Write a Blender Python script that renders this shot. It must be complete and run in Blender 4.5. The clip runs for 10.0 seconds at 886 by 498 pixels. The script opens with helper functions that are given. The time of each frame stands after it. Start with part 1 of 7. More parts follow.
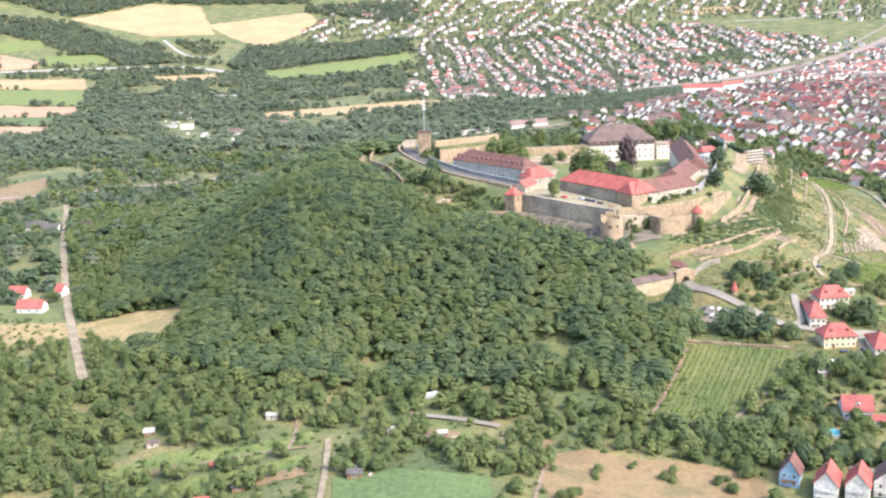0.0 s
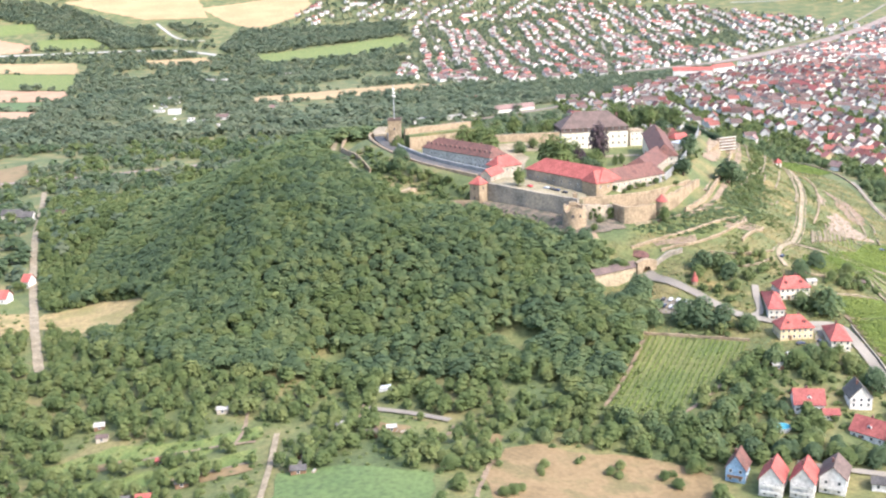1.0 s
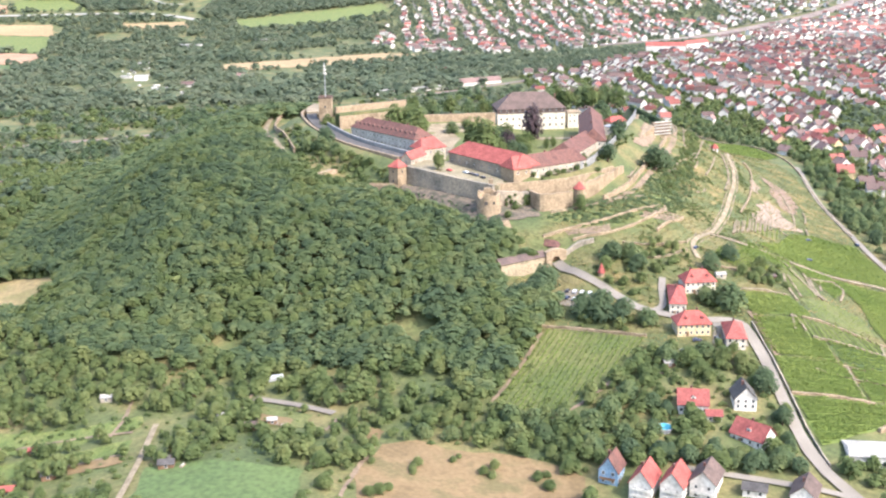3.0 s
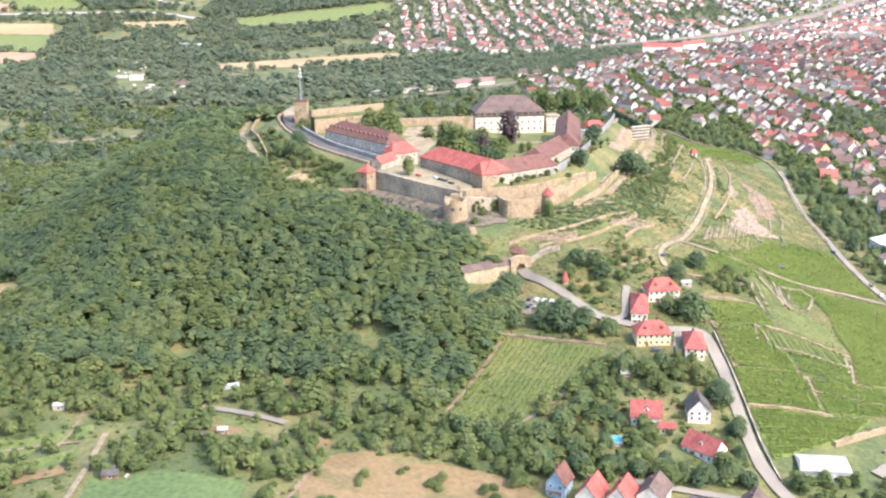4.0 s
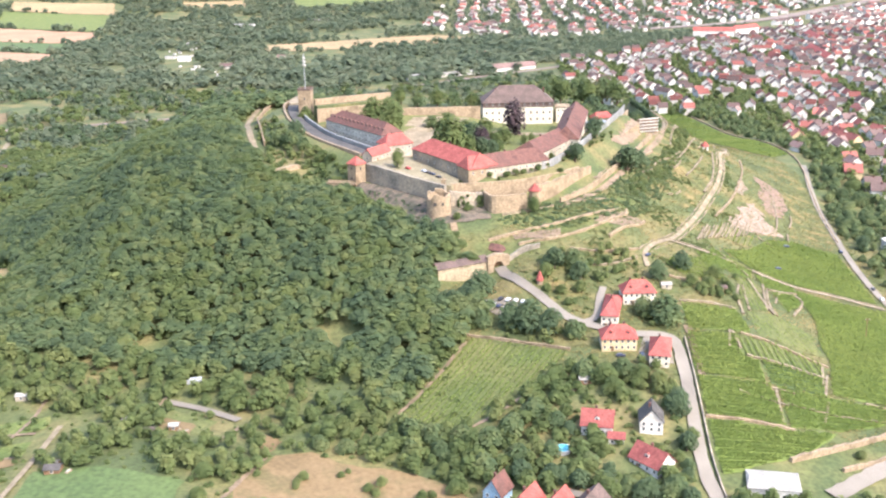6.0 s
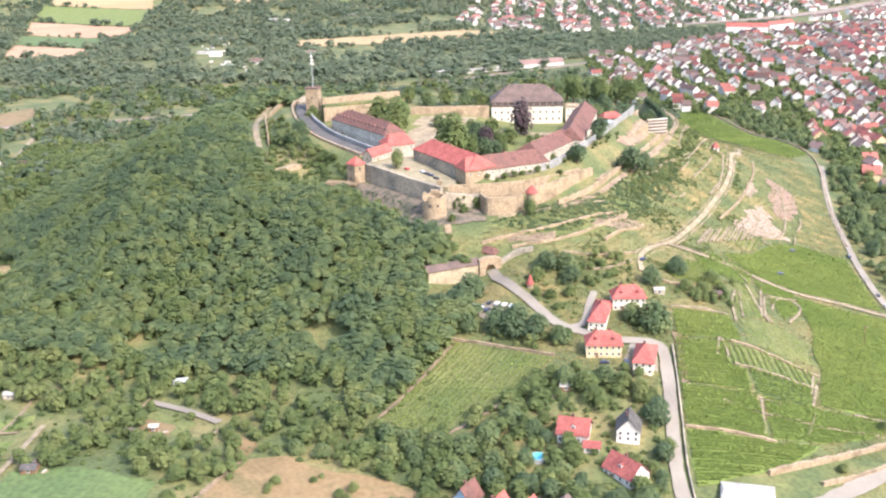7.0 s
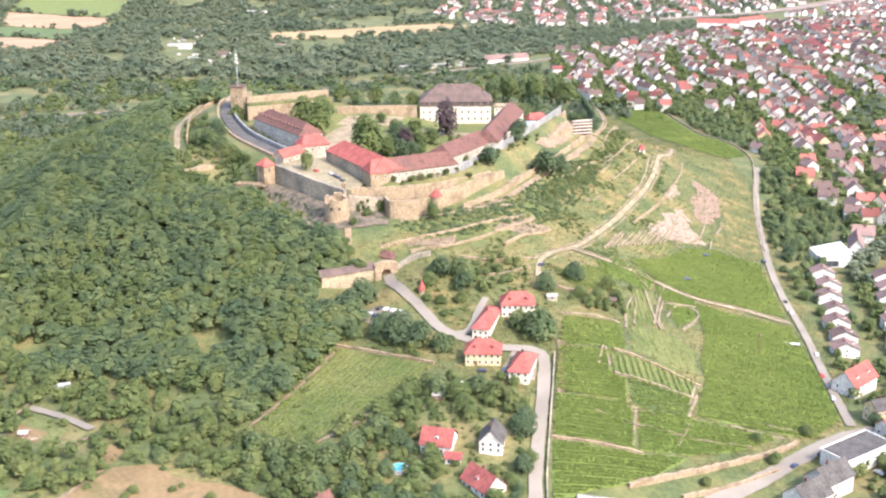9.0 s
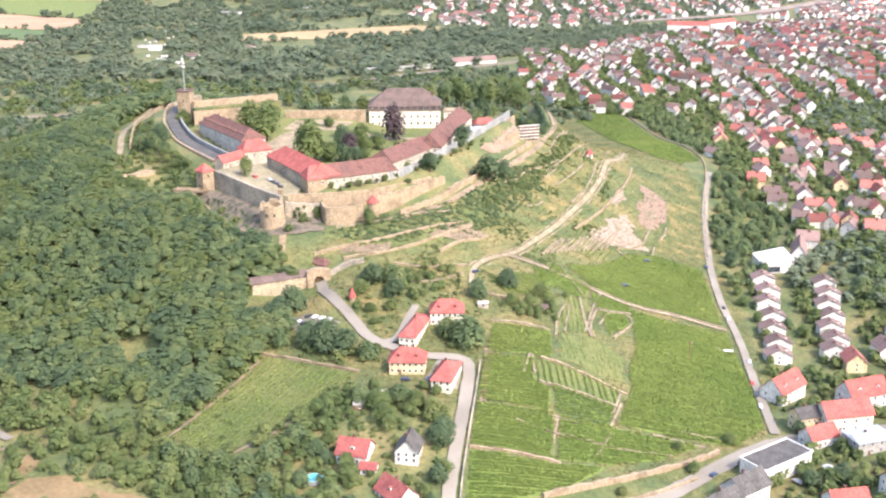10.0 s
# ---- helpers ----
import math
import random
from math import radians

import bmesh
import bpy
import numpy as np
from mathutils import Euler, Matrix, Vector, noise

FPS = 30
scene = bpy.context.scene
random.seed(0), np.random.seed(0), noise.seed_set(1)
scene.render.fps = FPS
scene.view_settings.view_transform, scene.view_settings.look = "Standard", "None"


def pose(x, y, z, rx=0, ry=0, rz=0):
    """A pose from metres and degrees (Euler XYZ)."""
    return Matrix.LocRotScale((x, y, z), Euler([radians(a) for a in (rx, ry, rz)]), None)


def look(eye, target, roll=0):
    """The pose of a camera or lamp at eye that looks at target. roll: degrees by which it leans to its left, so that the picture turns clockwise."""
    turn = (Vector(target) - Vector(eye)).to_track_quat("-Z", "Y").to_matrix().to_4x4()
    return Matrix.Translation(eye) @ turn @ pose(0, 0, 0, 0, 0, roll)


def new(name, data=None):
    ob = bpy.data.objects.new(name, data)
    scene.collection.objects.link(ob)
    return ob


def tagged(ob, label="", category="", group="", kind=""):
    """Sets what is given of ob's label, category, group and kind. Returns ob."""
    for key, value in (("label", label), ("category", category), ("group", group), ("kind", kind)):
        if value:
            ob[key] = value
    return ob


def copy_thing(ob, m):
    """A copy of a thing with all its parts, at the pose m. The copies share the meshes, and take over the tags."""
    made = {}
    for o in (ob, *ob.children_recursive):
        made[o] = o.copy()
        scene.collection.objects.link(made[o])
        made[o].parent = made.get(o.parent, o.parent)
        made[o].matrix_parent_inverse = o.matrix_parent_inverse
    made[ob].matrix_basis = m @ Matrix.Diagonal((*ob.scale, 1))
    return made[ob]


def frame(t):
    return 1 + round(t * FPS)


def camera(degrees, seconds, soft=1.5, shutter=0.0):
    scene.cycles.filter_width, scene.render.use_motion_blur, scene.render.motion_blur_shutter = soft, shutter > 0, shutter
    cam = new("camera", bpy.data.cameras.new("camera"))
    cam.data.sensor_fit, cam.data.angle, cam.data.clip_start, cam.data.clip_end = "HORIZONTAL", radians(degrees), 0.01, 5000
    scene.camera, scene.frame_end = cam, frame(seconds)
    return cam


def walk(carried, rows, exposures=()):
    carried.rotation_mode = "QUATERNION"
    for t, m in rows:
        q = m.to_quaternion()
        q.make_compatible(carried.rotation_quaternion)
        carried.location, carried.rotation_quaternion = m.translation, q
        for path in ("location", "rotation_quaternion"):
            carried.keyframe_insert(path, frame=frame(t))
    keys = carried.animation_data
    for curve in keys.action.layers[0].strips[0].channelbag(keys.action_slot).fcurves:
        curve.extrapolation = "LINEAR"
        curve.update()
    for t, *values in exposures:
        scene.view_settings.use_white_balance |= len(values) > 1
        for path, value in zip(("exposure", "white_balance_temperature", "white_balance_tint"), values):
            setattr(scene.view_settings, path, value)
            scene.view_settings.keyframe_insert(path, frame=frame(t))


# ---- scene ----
cam = camera(44.3, 10.0, 2.2)
PATH = [
    (0, (3.687, 0.964, 201.282), (3.629, 2.907, 200.815), -1.8),
    (0.5, (14.571, 4.141, 202.512), (14.509, 6.082, 202.033), -2.0),
    (1, (26.532, 7.466, 203.907), (26.47, 9.402, 203.408), -2.0),
    (1.5, (37.541, 10.468, 205.995), (37.482, 12.397, 205.472), -1.8),
    (2, (48.985, 13.938, 207.866), (48.931, 15.862, 207.321), -1.5),
    (2.5, (60.185, 17.024, 209.258), (60.134, 18.944, 208.702), -1.2),
    (3, (72.347, 20.326, 210.633), (72.297, 22.246, 210.075), -0.9),
    (4.5, (107.279, 30.122, 214.795), (107.197, 32.038, 214.228), -0.8),
    (5, (119.522, 33.554, 216.467), (119.412, 35.465, 215.889), -0.8),
    (5.5, (130.959, 36.369, 217.462), (130.812, 38.275, 216.875), -0.8),
    (7, (169.086, 47.046, 221.863), (168.816, 48.933, 221.258), -1.1),
    (7.5, (181.438, 49.941, 223.161), (181.152, 51.825, 222.554), -1.0),
    (8, (194.69, 53.462, 224.798), (194.401, 55.343, 224.184), -0.9),
    (8.5, (207.283, 56.354, 225.617), (207.002, 58.236, 224.999), -0.8),
    (9, (220.512, 59.944, 226.591), (220.245, 61.826, 225.97), -0.7),
    (9.5, (233.342, 63.243, 228.114), (233.089, 65.126, 227.492), -0.5),
    (10, (247.37, 66.595, 228.904), (247.127, 68.481, 228.283), -0.5),
]
walk(cam, [(t, look(eye, target, roll)) for t, eye, target, roll in PATH], [(0, 1.99, 6000, 13), (10, 2.03, 6200, 16)])

# ---- light ----
SUN_AZ = (0.81, -0.59)          # way towards the sun on the plan
SUN_EL = 46.0
world = bpy.data.worlds.new("sky")
scene.world = world
world.use_nodes = True
wn, wl = world.node_tree.nodes, world.node_tree.links
sky = wn.new("ShaderNodeTexSky")
sky.sky_type, sky.sun_disc = "NISHITA", False
sky.sun_elevation, sky.sun_rotation = radians(SUN_EL), math.atan2(SUN_AZ[0], SUN_AZ[1])
sky.air_density, sky.dust_density = 1.4, 4.0
wn["Background"].inputs["Strength"].default_value = 0.15
wl.new(sky.outputs[0], wn["Background"].inputs["Color"])
sun = new("sun", bpy.data.lights.new("sun", "SUN"))
sun.data.energy, sun.data.angle, sun.data.color = 1.35, radians(1.5), (1.0, 0.95, 0.87)
sun.matrix_world = look((0, 0, 0), (-SUN_AZ[0], -SUN_AZ[1], -math.tan(radians(SUN_EL)) * math.hypot(*SUN_AZ)))

# ---- the lie of the land ----
SWELL = [
    (3.9, -2.3, -5.8, 1.9, 3.8, -10.6, -4.8, -5.1, -5.9, -0.9),
    (3.1, -11.3, 0.9, 0.6, -4.2, -2.4, 10.0, -2.3, -6.8, 2.0),
    (3.1, -5.2, 9.5, -18.3, -6.7, -3.6, -1.7, 3.2, -8.4, 0.6),
    (6.2, -6.8, -3.2, 12.5, 8.6, 2.6, -2.0, 3.1, -8.1, -8.6),
    (-1.0, -13.0, 11.4, 1.1, -24.3, -8.6, 6.0, -12.6, -4.0, -2.1),
    (-2.9, -0.6, 22.9, -8.9, 5.0, -4.2, 4.2, -1.1, -7.2, 1.1),
    (-0.5, -0.8, 8.6, -6.6, -4.8, -7.7, 4.7, 13.8, -12.3, -2.8),
    (7.4, 5.9, 23.4, 15.9, 6.4, 7.3, 5.7, 10.4, 0.1, 0.3),
    (3.7, 5.1, 12.7, 7.5, 2.1, 2.0, 0.9, 3.6, 3.2, 1.0),
]

COURT = [(-30, 798), (2, 756), (38, 714), (42, 688), (74, 654), (88, 642), (104, 647), (130, 674), (150, 718), (174, 800), (182, 875), (60, 880), (-20, 866)]


# banked earth along the walls: line, and the level as a + b x + c y, and breadth
BANKS = ((((-52, 820), (-39, 780), (-26, 755), (-12, 730), (11, 704), (28, 687)), 77.3, -0.075, 0.0, 17), (((144, 668), (157, 700), (170, 735), (183, 776), (196, 818)), 48.6, 0.0, 0.036, 9), (((100, 641), (122, 652), (143, 668)), 72.6, 0.0, 0.0, 6), (((36, 665), (60, 644), (82, 625)), 65.6, -0.05, 0.0, 10), (((222, 832), (224, 858), (223, 888), (217, 935), (212, 962)), 82.4, 0.0, -0.02, 14))
# knolls and shoulders round the fortress: place, rise and breadth
KNOLLS = ((-38, 778, 7.0, 48), (-22, 690, 5.5, 30), (170, 626, 3.4, 26), (224, 838, 5.5, 34), (104, 564, -9.0, 17), (119, 577, -4.5, 13), (205, 645, -3.0, 20), (340, 1050, 6.0, 60), (235, 522, 3.4, 20))


def height(x, y):
    """Ground height over the plan: a tilted plain, the hill, its spurs and hollows on a 75 m net, and far rising country."""
    x, y = np.asarray(x, float), np.asarray(y, float)
    z = 8.3 + 14.2 * x / 1000 - 22.6 * (y - 500) / 1000
    z = z + 15.5 * np.exp(-((x - 400) ** 2 + (y - 1900) ** 2) / 245000) - 2.6 * np.exp(-((x - 420) ** 2 + (y - 1250) ** 2) / 80000)
    z = z - 11.5 * np.exp(-((x + 20) ** 2 + (y - 1990) ** 2) / 80000)
    z = z + 83.3 * np.exp(-((x - 60) ** 2 + (y - 740) ** 2) / 45000)
    for j, row in enumerate(SWELL):
        for i, a in enumerate(row):
            if a:
                z = z + a * np.exp(-((x + 270 - 75 * i) ** 2 + (y - 375 - 75 * j) ** 2) / 6728)
    z = z + 7.4e-5 * np.maximum(np.hypot(x, y) - 2500, 0) ** 2
    # the ditch before the gate wall, and the levelled court of the fortress
    ditch = near(((-30, 712), (-10, 694), (14, 670), (36, 650), (60, 627), (76, 610)), x, y)
    z = z - 2 * np.exp(-((ditch / 9) ** 2))
    for kx, ky, a, r in KNOLLS:
        z = z + a * np.exp(-((x - kx) ** 2 + (y - ky) ** 2) / r**2)
    for bank, a, b, c, wide in BANKS:
        z = z + (a + b * x + c * y - z) * np.exp(-((near(bank, x, y) / wide) ** 2))
    court = within(COURT, x, y)
    back = np.clip((y - 790) / 45, 0, 1) * np.clip((100 - x) / 40, 0, 1) * 6.0 - 4.5 * np.clip((x - 85) / 30, 0, 1) * np.clip((y - 700) / 50, 0, 1)
    rise = np.clip((60 - x) / 95, 0, 1.1)
    return np.where(court, 69.5 + 9.5 * rise**1.4 + back, z)


def near(line, x, y):
    """The distance of plan points from a bent line."""
    d = np.full(np.shape(x), 1e9)
    for (x0, y0), (x1, y1) in zip(line, line[1:]):
        dx, dy = x1 - x0, y1 - y0
        t = np.clip(((x - x0) * dx + (y - y0) * dy) / (dx * dx + dy * dy), 0, 1)
        d = np.minimum(d, np.hypot(x - x0 - t * dx, y - y0 - t * dy))
    return d


def within(poly, x, y):
    x, y = np.asarray(x, float), np.asarray(y, float)
    odd = np.zeros(x.shape, bool)
    for (x0, y0), (x1, y1) in zip(poly, [*poly[1:], poly[0]]):
        cross = (y0 > y) != (y1 > y)
        odd ^= cross & (x < (x1 - x0) * (y - y0) / ((y1 - y0) or 1e-9) + x0)
    return odd


def ground_z(x, y):
    return float(height(x, y))


# ---- materials ----
def surface(name, colours, scale=0.2, fine=2.0, rough=0.85, bump=0.0, bump_scale=4.0, spread=0.0, island=0.0, metal=0.0, gloss=0.3, leafy=0.0, vary=(0.72, 1.26)):
    """A procedural surface: two or three colours mixed by broad and fine noise in metres, with per-object or per-piece spread."""
    m = bpy.data.materials.new(name)
    m.use_nodes = True
    n, l = m.node_tree.nodes, m.node_tree.links
    b = n["Principled BSDF"]
    b.inputs["Roughness"].default_value, b.inputs["Metallic"].default_value = rough, metal
    b.inputs["Specular IOR Level"].default_value = gloss
    geo = n.new("ShaderNodeNewGeometry")

    def noisy(s, detail):
        t = n.new("ShaderNodeTexNoise")
        t.inputs["Scale"].default_value, t.inputs["Detail"].default_value = s, detail
        l.new(geo.outputs["Position"], t.inputs["Vector"])
        return t.outputs["Fac"]

    def ramp(fac, cols, lo=0.36, hi=0.64):
        r = n.new("ShaderNodeValToRGB")
        e = r.color_ramp.elements
        e[0].position, e[0].color = lo, (*cols[0], 1)
        e[1].position, e[1].color = hi, (*cols[-1], 1)
        for k, c in enumerate(cols[1:-1]):
            e.new(lo + (hi - lo) * (k + 1) / (len(cols) - 1)).color = (*c, 1)
        l.new(fac, r.inputs["Fac"])
        return r.outputs["Color"]

    col = ramp(noisy(scale, 4), colours)
    f = n.new("ShaderNodeMapRange")
    f.inputs["From Min"].default_value, f.inputs["From Max"].default_value = 0.3, 0.7
    f.inputs["To Min"].default_value, f.inputs["To Max"].default_value = vary
    l.new(noisy(fine, 3), f.inputs["Value"])
    factor = f.outputs["Result"]
    for amount, source in ((spread, "object"), (island, "island")):
        if amount:
            src = n.new("ShaderNodeObjectInfo").outputs["Random"] if source == "object" else geo.outputs["Random Per Island"]
            mr = n.new("ShaderNodeMapRange")
            mr.inputs["To Min"].default_value, mr.inputs["To Max"].default_value = 1 - amount, 1 + amount
            l.new(src, mr.inputs["Value"])
            mul = n.new("ShaderNodeMath")
            mul.operation = "MULTIPLY"
            l.new(factor, mul.inputs[0]), l.new(mr.outputs["Result"], mul.inputs[1])
            factor = mul.outputs[0]
    mix = n.new("ShaderNodeVectorMath")
    mix.operation = "SCALE"
    l.new(col, mix.inputs[0]), l.new(factor, mix.inputs["Scale"])
    l.new(mix.outputs[0], b.inputs["Base Color"])
    if leafy:
        tr, mixer = n.new("ShaderNodeBsdfTranslucent"), n.new("ShaderNodeMixShader")
        mixer.inputs[0].default_value = leafy
        l.new(mix.outputs[0], tr.inputs["Color"])
        l.new(b.outputs[0], mixer.inputs[1]), l.new(tr.outputs[0], mixer.inputs[2])
        l.new(mixer.outputs[0], n["Material Output"].inputs["Surface"])
    if bump:
        bp = n.new("ShaderNodeBump")
        bp.inputs["Strength"].default_value, bp.inputs["Distance"].default_value = bump, 0.3
        l.new(noisy(bump_scale, 4), bp.inputs["Height"])
        l.new(bp.outputs[0], b.inputs["Normal"])
    return m


M_GRASS = surface("rough_grass", [(0.062, 0.081, 0.03), (0.093, 0.103, 0.038), (0.148, 0.127, 0.053)], 0.035, 0.5, bump=0.5, bump_scale=1.2)
M_MEADOW = surface("meadow", [(0.08, 0.1, 0.031), (0.125, 0.128, 0.045)], 0.04, 0.6, bump=0.3)
M_CROP = surface("green_crop", [(0.098, 0.138, 0.03), (0.122, 0.158, 0.037)], 0.03, 0.4, bump=0.4, vary=(0.85, 1.12))
M_DARKCROP = surface("dark_crop", [(0.067, 0.1, 0.034), (0.085, 0.118, 0.04)], 0.03, 0.4, bump=0.4)
M_WHEAT = surface("ripe_wheat", [(0.255, 0.178, 0.09), (0.3, 0.215, 0.112)], 0.012, 0.25, bump=0.2)
M_STUBBLE = surface("stubble", [(0.28, 0.165, 0.098), (0.33, 0.205, 0.125)], 0.015, 0.25, bump=0.2)
M_STRAW = surface("straw_field", [(0.2, 0.15, 0.066), (0.25, 0.187, 0.086), (0.17, 0.142, 0.055)], 0.05, 0.4, bump=0.3)
M_HAY = surface("mown_hay", [(0.14, 0.098, 0.048), (0.18, 0.124, 0.063), (0.115, 0.095, 0.042)], 0.06, 0.5, bump=0.3, vary=(0.85, 1.14))
M_DRY = surface("dry_grass", [(0.064, 0.081, 0.028), (0.102, 0.102, 0.036), (0.172, 0.133, 0.055)], 0.08, 0.4, bump=0.5)
M_SOIL = surface("bare_soil", [(0.15, 0.11, 0.075), (0.21, 0.155, 0.105)], 0.1, 0.6, bump=0.5)
M_RUBBLE = surface("stony_rubble", [(0.145, 0.125, 0.085), (0.26, 0.195, 0.15), (0.2, 0.152, 0.117)], 0.2, 0.7, bump=1.0, bump_scale=0.8)
M_PINKSOIL = surface("pinkish_earth", [(0.165, 0.112, 0.085), (0.205, 0.14, 0.105), (0.125, 0.105, 0.065)], 0.14, 0.7, bump=0.8, bump_scale=0.9)
M_GARDEN = surface("garden_crop", [(0.085, 0.115, 0.03), (0.11, 0.135, 0.037), (0.14, 0.15, 0.047)], 0.15, 0.8, bump=0.5)
M_TUFT = surface("tall_grass", [(0.078, 0.095, 0.03), (0.13, 0.125, 0.042), (0.25, 0.19, 0.08)], 0.06, 0.5, island=0.3, leafy=0.3)
M_TALUS = surface("rocky_bank", [(0.05, 0.052, 0.034), (0.095, 0.08, 0.06), (0.15, 0.115, 0.085), (0.075, 0.072, 0.05)], 0.16, 0.7, bump=1.0, bump_scale=0.9)
M_SAND = surface("sandy_track", [(0.165, 0.132, 0.086), (0.25, 0.203, 0.137)], 0.15, 0.8, bump=0.3)
M_TARMAC = surface("pale_tarmac", [(0.158, 0.138, 0.113), (0.21, 0.186, 0.153)], 0.04, 5.0)
M_CONCRETE = surface("concrete", [(0.25, 0.237, 0.215), (0.31, 0.292, 0.264)], 0.1, 0.9)
M_BALLAST = surface("railway_ballast", [(0.16, 0.12, 0.1), (0.24, 0.19, 0.16)], 0.05, 0.5)
M_STONE = surface("sandstone_wall", [(0.175, 0.13, 0.083), (0.27, 0.205, 0.135), (0.22, 0.165, 0.108)], 0.12, 0.9, bump=0.7, bump_scale=1.5)
M_GREYSTONE = surface("weathered_stone", [(0.15, 0.135, 0.11), (0.225, 0.195, 0.155), (0.3, 0.25, 0.185)], 0.09, 0.8, bump=0.7, bump_scale=1.5)
M_RED = surface("red_tiles", [(0.235, 0.06, 0.05), (0.31, 0.086, 0.07)], 0.2, 1.1, bump=0.4, bump_scale=3.0)
M_BROWN = surface("brown_tiles", [(0.076, 0.055, 0.048), (0.115, 0.08, 0.069)], 0.2, 1.1, bump=0.4, bump_scale=3.0)
M_OLDTILE = surface("aged_tiles", [(0.083, 0.043, 0.036), (0.128, 0.06, 0.048), (0.1, 0.052, 0.043)], 0.15, 1.0, bump=0.4, bump_scale=3.0)
M_DARKRED = surface("dark_red_tiles", [(0.18, 0.05, 0.045), (0.245, 0.075, 0.063)], 0.2, 1.1, bump=0.4, bump_scale=3.0)
M_SLATE = surface("dark_slate", [(0.05, 0.046, 0.044), (0.085, 0.078, 0.073)], 0.2, 1.0, bump=0.3)
M_ROOFS = surface("mixed_roof_tiles", [(0.165, 0.056, 0.046), (0.235, 0.084, 0.068)], 0.01, 1.0, spread=0.4, island=0.35)
M_ROOFS_BROWN = surface("mixed_brown_tiles", [(0.088, 0.06, 0.054), (0.135, 0.088, 0.078)], 0.01, 1.0, spread=0.3, island=0.3)
M_WARM = surface("warm_plaster", [(0.29, 0.25, 0.195), (0.375, 0.33, 0.265)], 0.12, 0.6, bump=0.2)
M_LIME = surface("limewashed_stone", [(0.25, 0.2, 0.13), (0.32, 0.262, 0.175)], 0.12, 0.7, bump=0.3)
M_GREYPLASTER = surface("grey_plaster", [(0.3, 0.29, 0.27), (0.38, 0.365, 0.34)], 0.15, 0.7, bump=0.2)
M_GRAVEL = surface("pale_gravel", [(0.17, 0.145, 0.088), (0.235, 0.2, 0.126)], 0.12, 0.9, bump=0.3)
M_FENCE = surface("grey_fence", [(0.17, 0.172, 0.172), (0.24, 0.24, 0.236)], 0.1, 0.6, rough=0.6)
M_PLASTER = surface("white_plaster", [(0.48, 0.457, 0.417), (0.54, 0.52, 0.485)], 0.2, 0.7, spread=0.1, island=0.06)
M_CREAM = surface("cream_plaster", [(0.5, 0.447, 0.355), (0.57, 0.518, 0.425)], 0.15, 0.7)
M_OCHRE = surface("ochre_plaster", [(0.45, 0.35, 0.2), (0.51, 0.41, 0.25)], 0.15, 0.7)
M_BLUE = surface("blue_boarding", [(0.185, 0.281, 0.385), (0.222, 0.326, 0.429)], 0.2, 1.0)
M_GLASS = surface("window_glass", [(0.035, 0.04, 0.05), (0.06, 0.07, 0.08)], 0.5, 2.0, rough=0.12, gloss=0.5)
M_WOOD = surface("dark_wood", [(0.12, 0.07, 0.04), (0.2, 0.12, 0.07)], 0.5, 3.0)
M_METAL = surface("grey_metal", [(0.296, 0.311, 0.326), (0.37, 0.385, 0.4)], 0.3, 2.0, rough=0.5, metal=0.3)
M_BARK = surface("bark", [(0.09, 0.065, 0.045), (0.14, 0.1, 0.07)], 0.8, 5.0)
M_LEAF = surface("leaves", [(0.1, 0.142, 0.072), (0.135, 0.178, 0.083), (0.178, 0.21, 0.092)], 0.11, 0.3, rough=0.8, island=0.08, gloss=0.1, leafy=0.5, vary=(0.88, 1.12))
M_SCRUB = surface("scrub_leaves", [(0.104, 0.14, 0.056), (0.134, 0.17, 0.066), (0.176, 0.202, 0.08)], 0.07, 0.2, rough=0.8, island=0.1, gloss=0.1, leafy=0.5, vary=(0.86, 1.14))
# leaf green made paler and bluer: distance haze painted into the base colour
M_HAZELEAF = surface("far_leaves_hazed", [(0.115, 0.15, 0.1), (0.145, 0.178, 0.114), (0.178, 0.202, 0.13)], 0.015, 0.08, rough=0.8, island=0.08, gloss=0.1, leafy=0.5, vary=(0.88, 1.12))
M_VINE = surface("vine_leaves", [(0.135, 0.183, 0.044), (0.158, 0.202, 0.05), (0.182, 0.22, 0.058)], 0.02, 0.1, rough=0.75, island=0.05, gloss=0.12, leafy=0.4, vary=(0.9, 1.1))
M_COPPER = surface("purple_leaves", [(0.03, 0.022, 0.024), (0.055, 0.035, 0.038)], 0.3, 1.0, island=0.35)
M_POOL = surface("pool_water", [(0.089, 0.37, 0.459), (0.148, 0.444, 0.518)], 0.4, 2.0, rough=0.1)


# ---- mesh helpers ----
def mesh_of(name, verts, faces, material, smooth=False):
    me = bpy.data.meshes.new(name)
    if isinstance(verts, np.ndarray) and isinstance(faces, np.ndarray):
        k = faces.shape[1]
        me.vertices.add(len(verts)), me.loops.add(faces.size), me.polygons.add(len(faces))
        me.vertices.foreach_set("co", np.ascontiguousarray(verts, dtype=np.float32).ravel())
        me.loops.foreach_set("vertex_index", np.ascontiguousarray(faces, dtype=np.int32).ravel())
        me.polygons.foreach_set("loop_start", np.arange(0, faces.size, k, dtype=np.int32))
        me.update(calc_edges=True)
    else:
        me.from_pydata([tuple(v) for v in verts], [], faces)
    for mm in material if isinstance(material, (list, tuple)) else [material]:
        me.materials.append(mm)
    if smooth:
        me.polygons.foreach_set("use_smooth", [True] * len(me.polygons))
    return me


def thing(name, verts, faces, material, label="", category="", kind="", group="", smooth=False):
    return tagged(new(name, mesh_of(name, verts, faces, material, smooth)), label, category, group, kind)


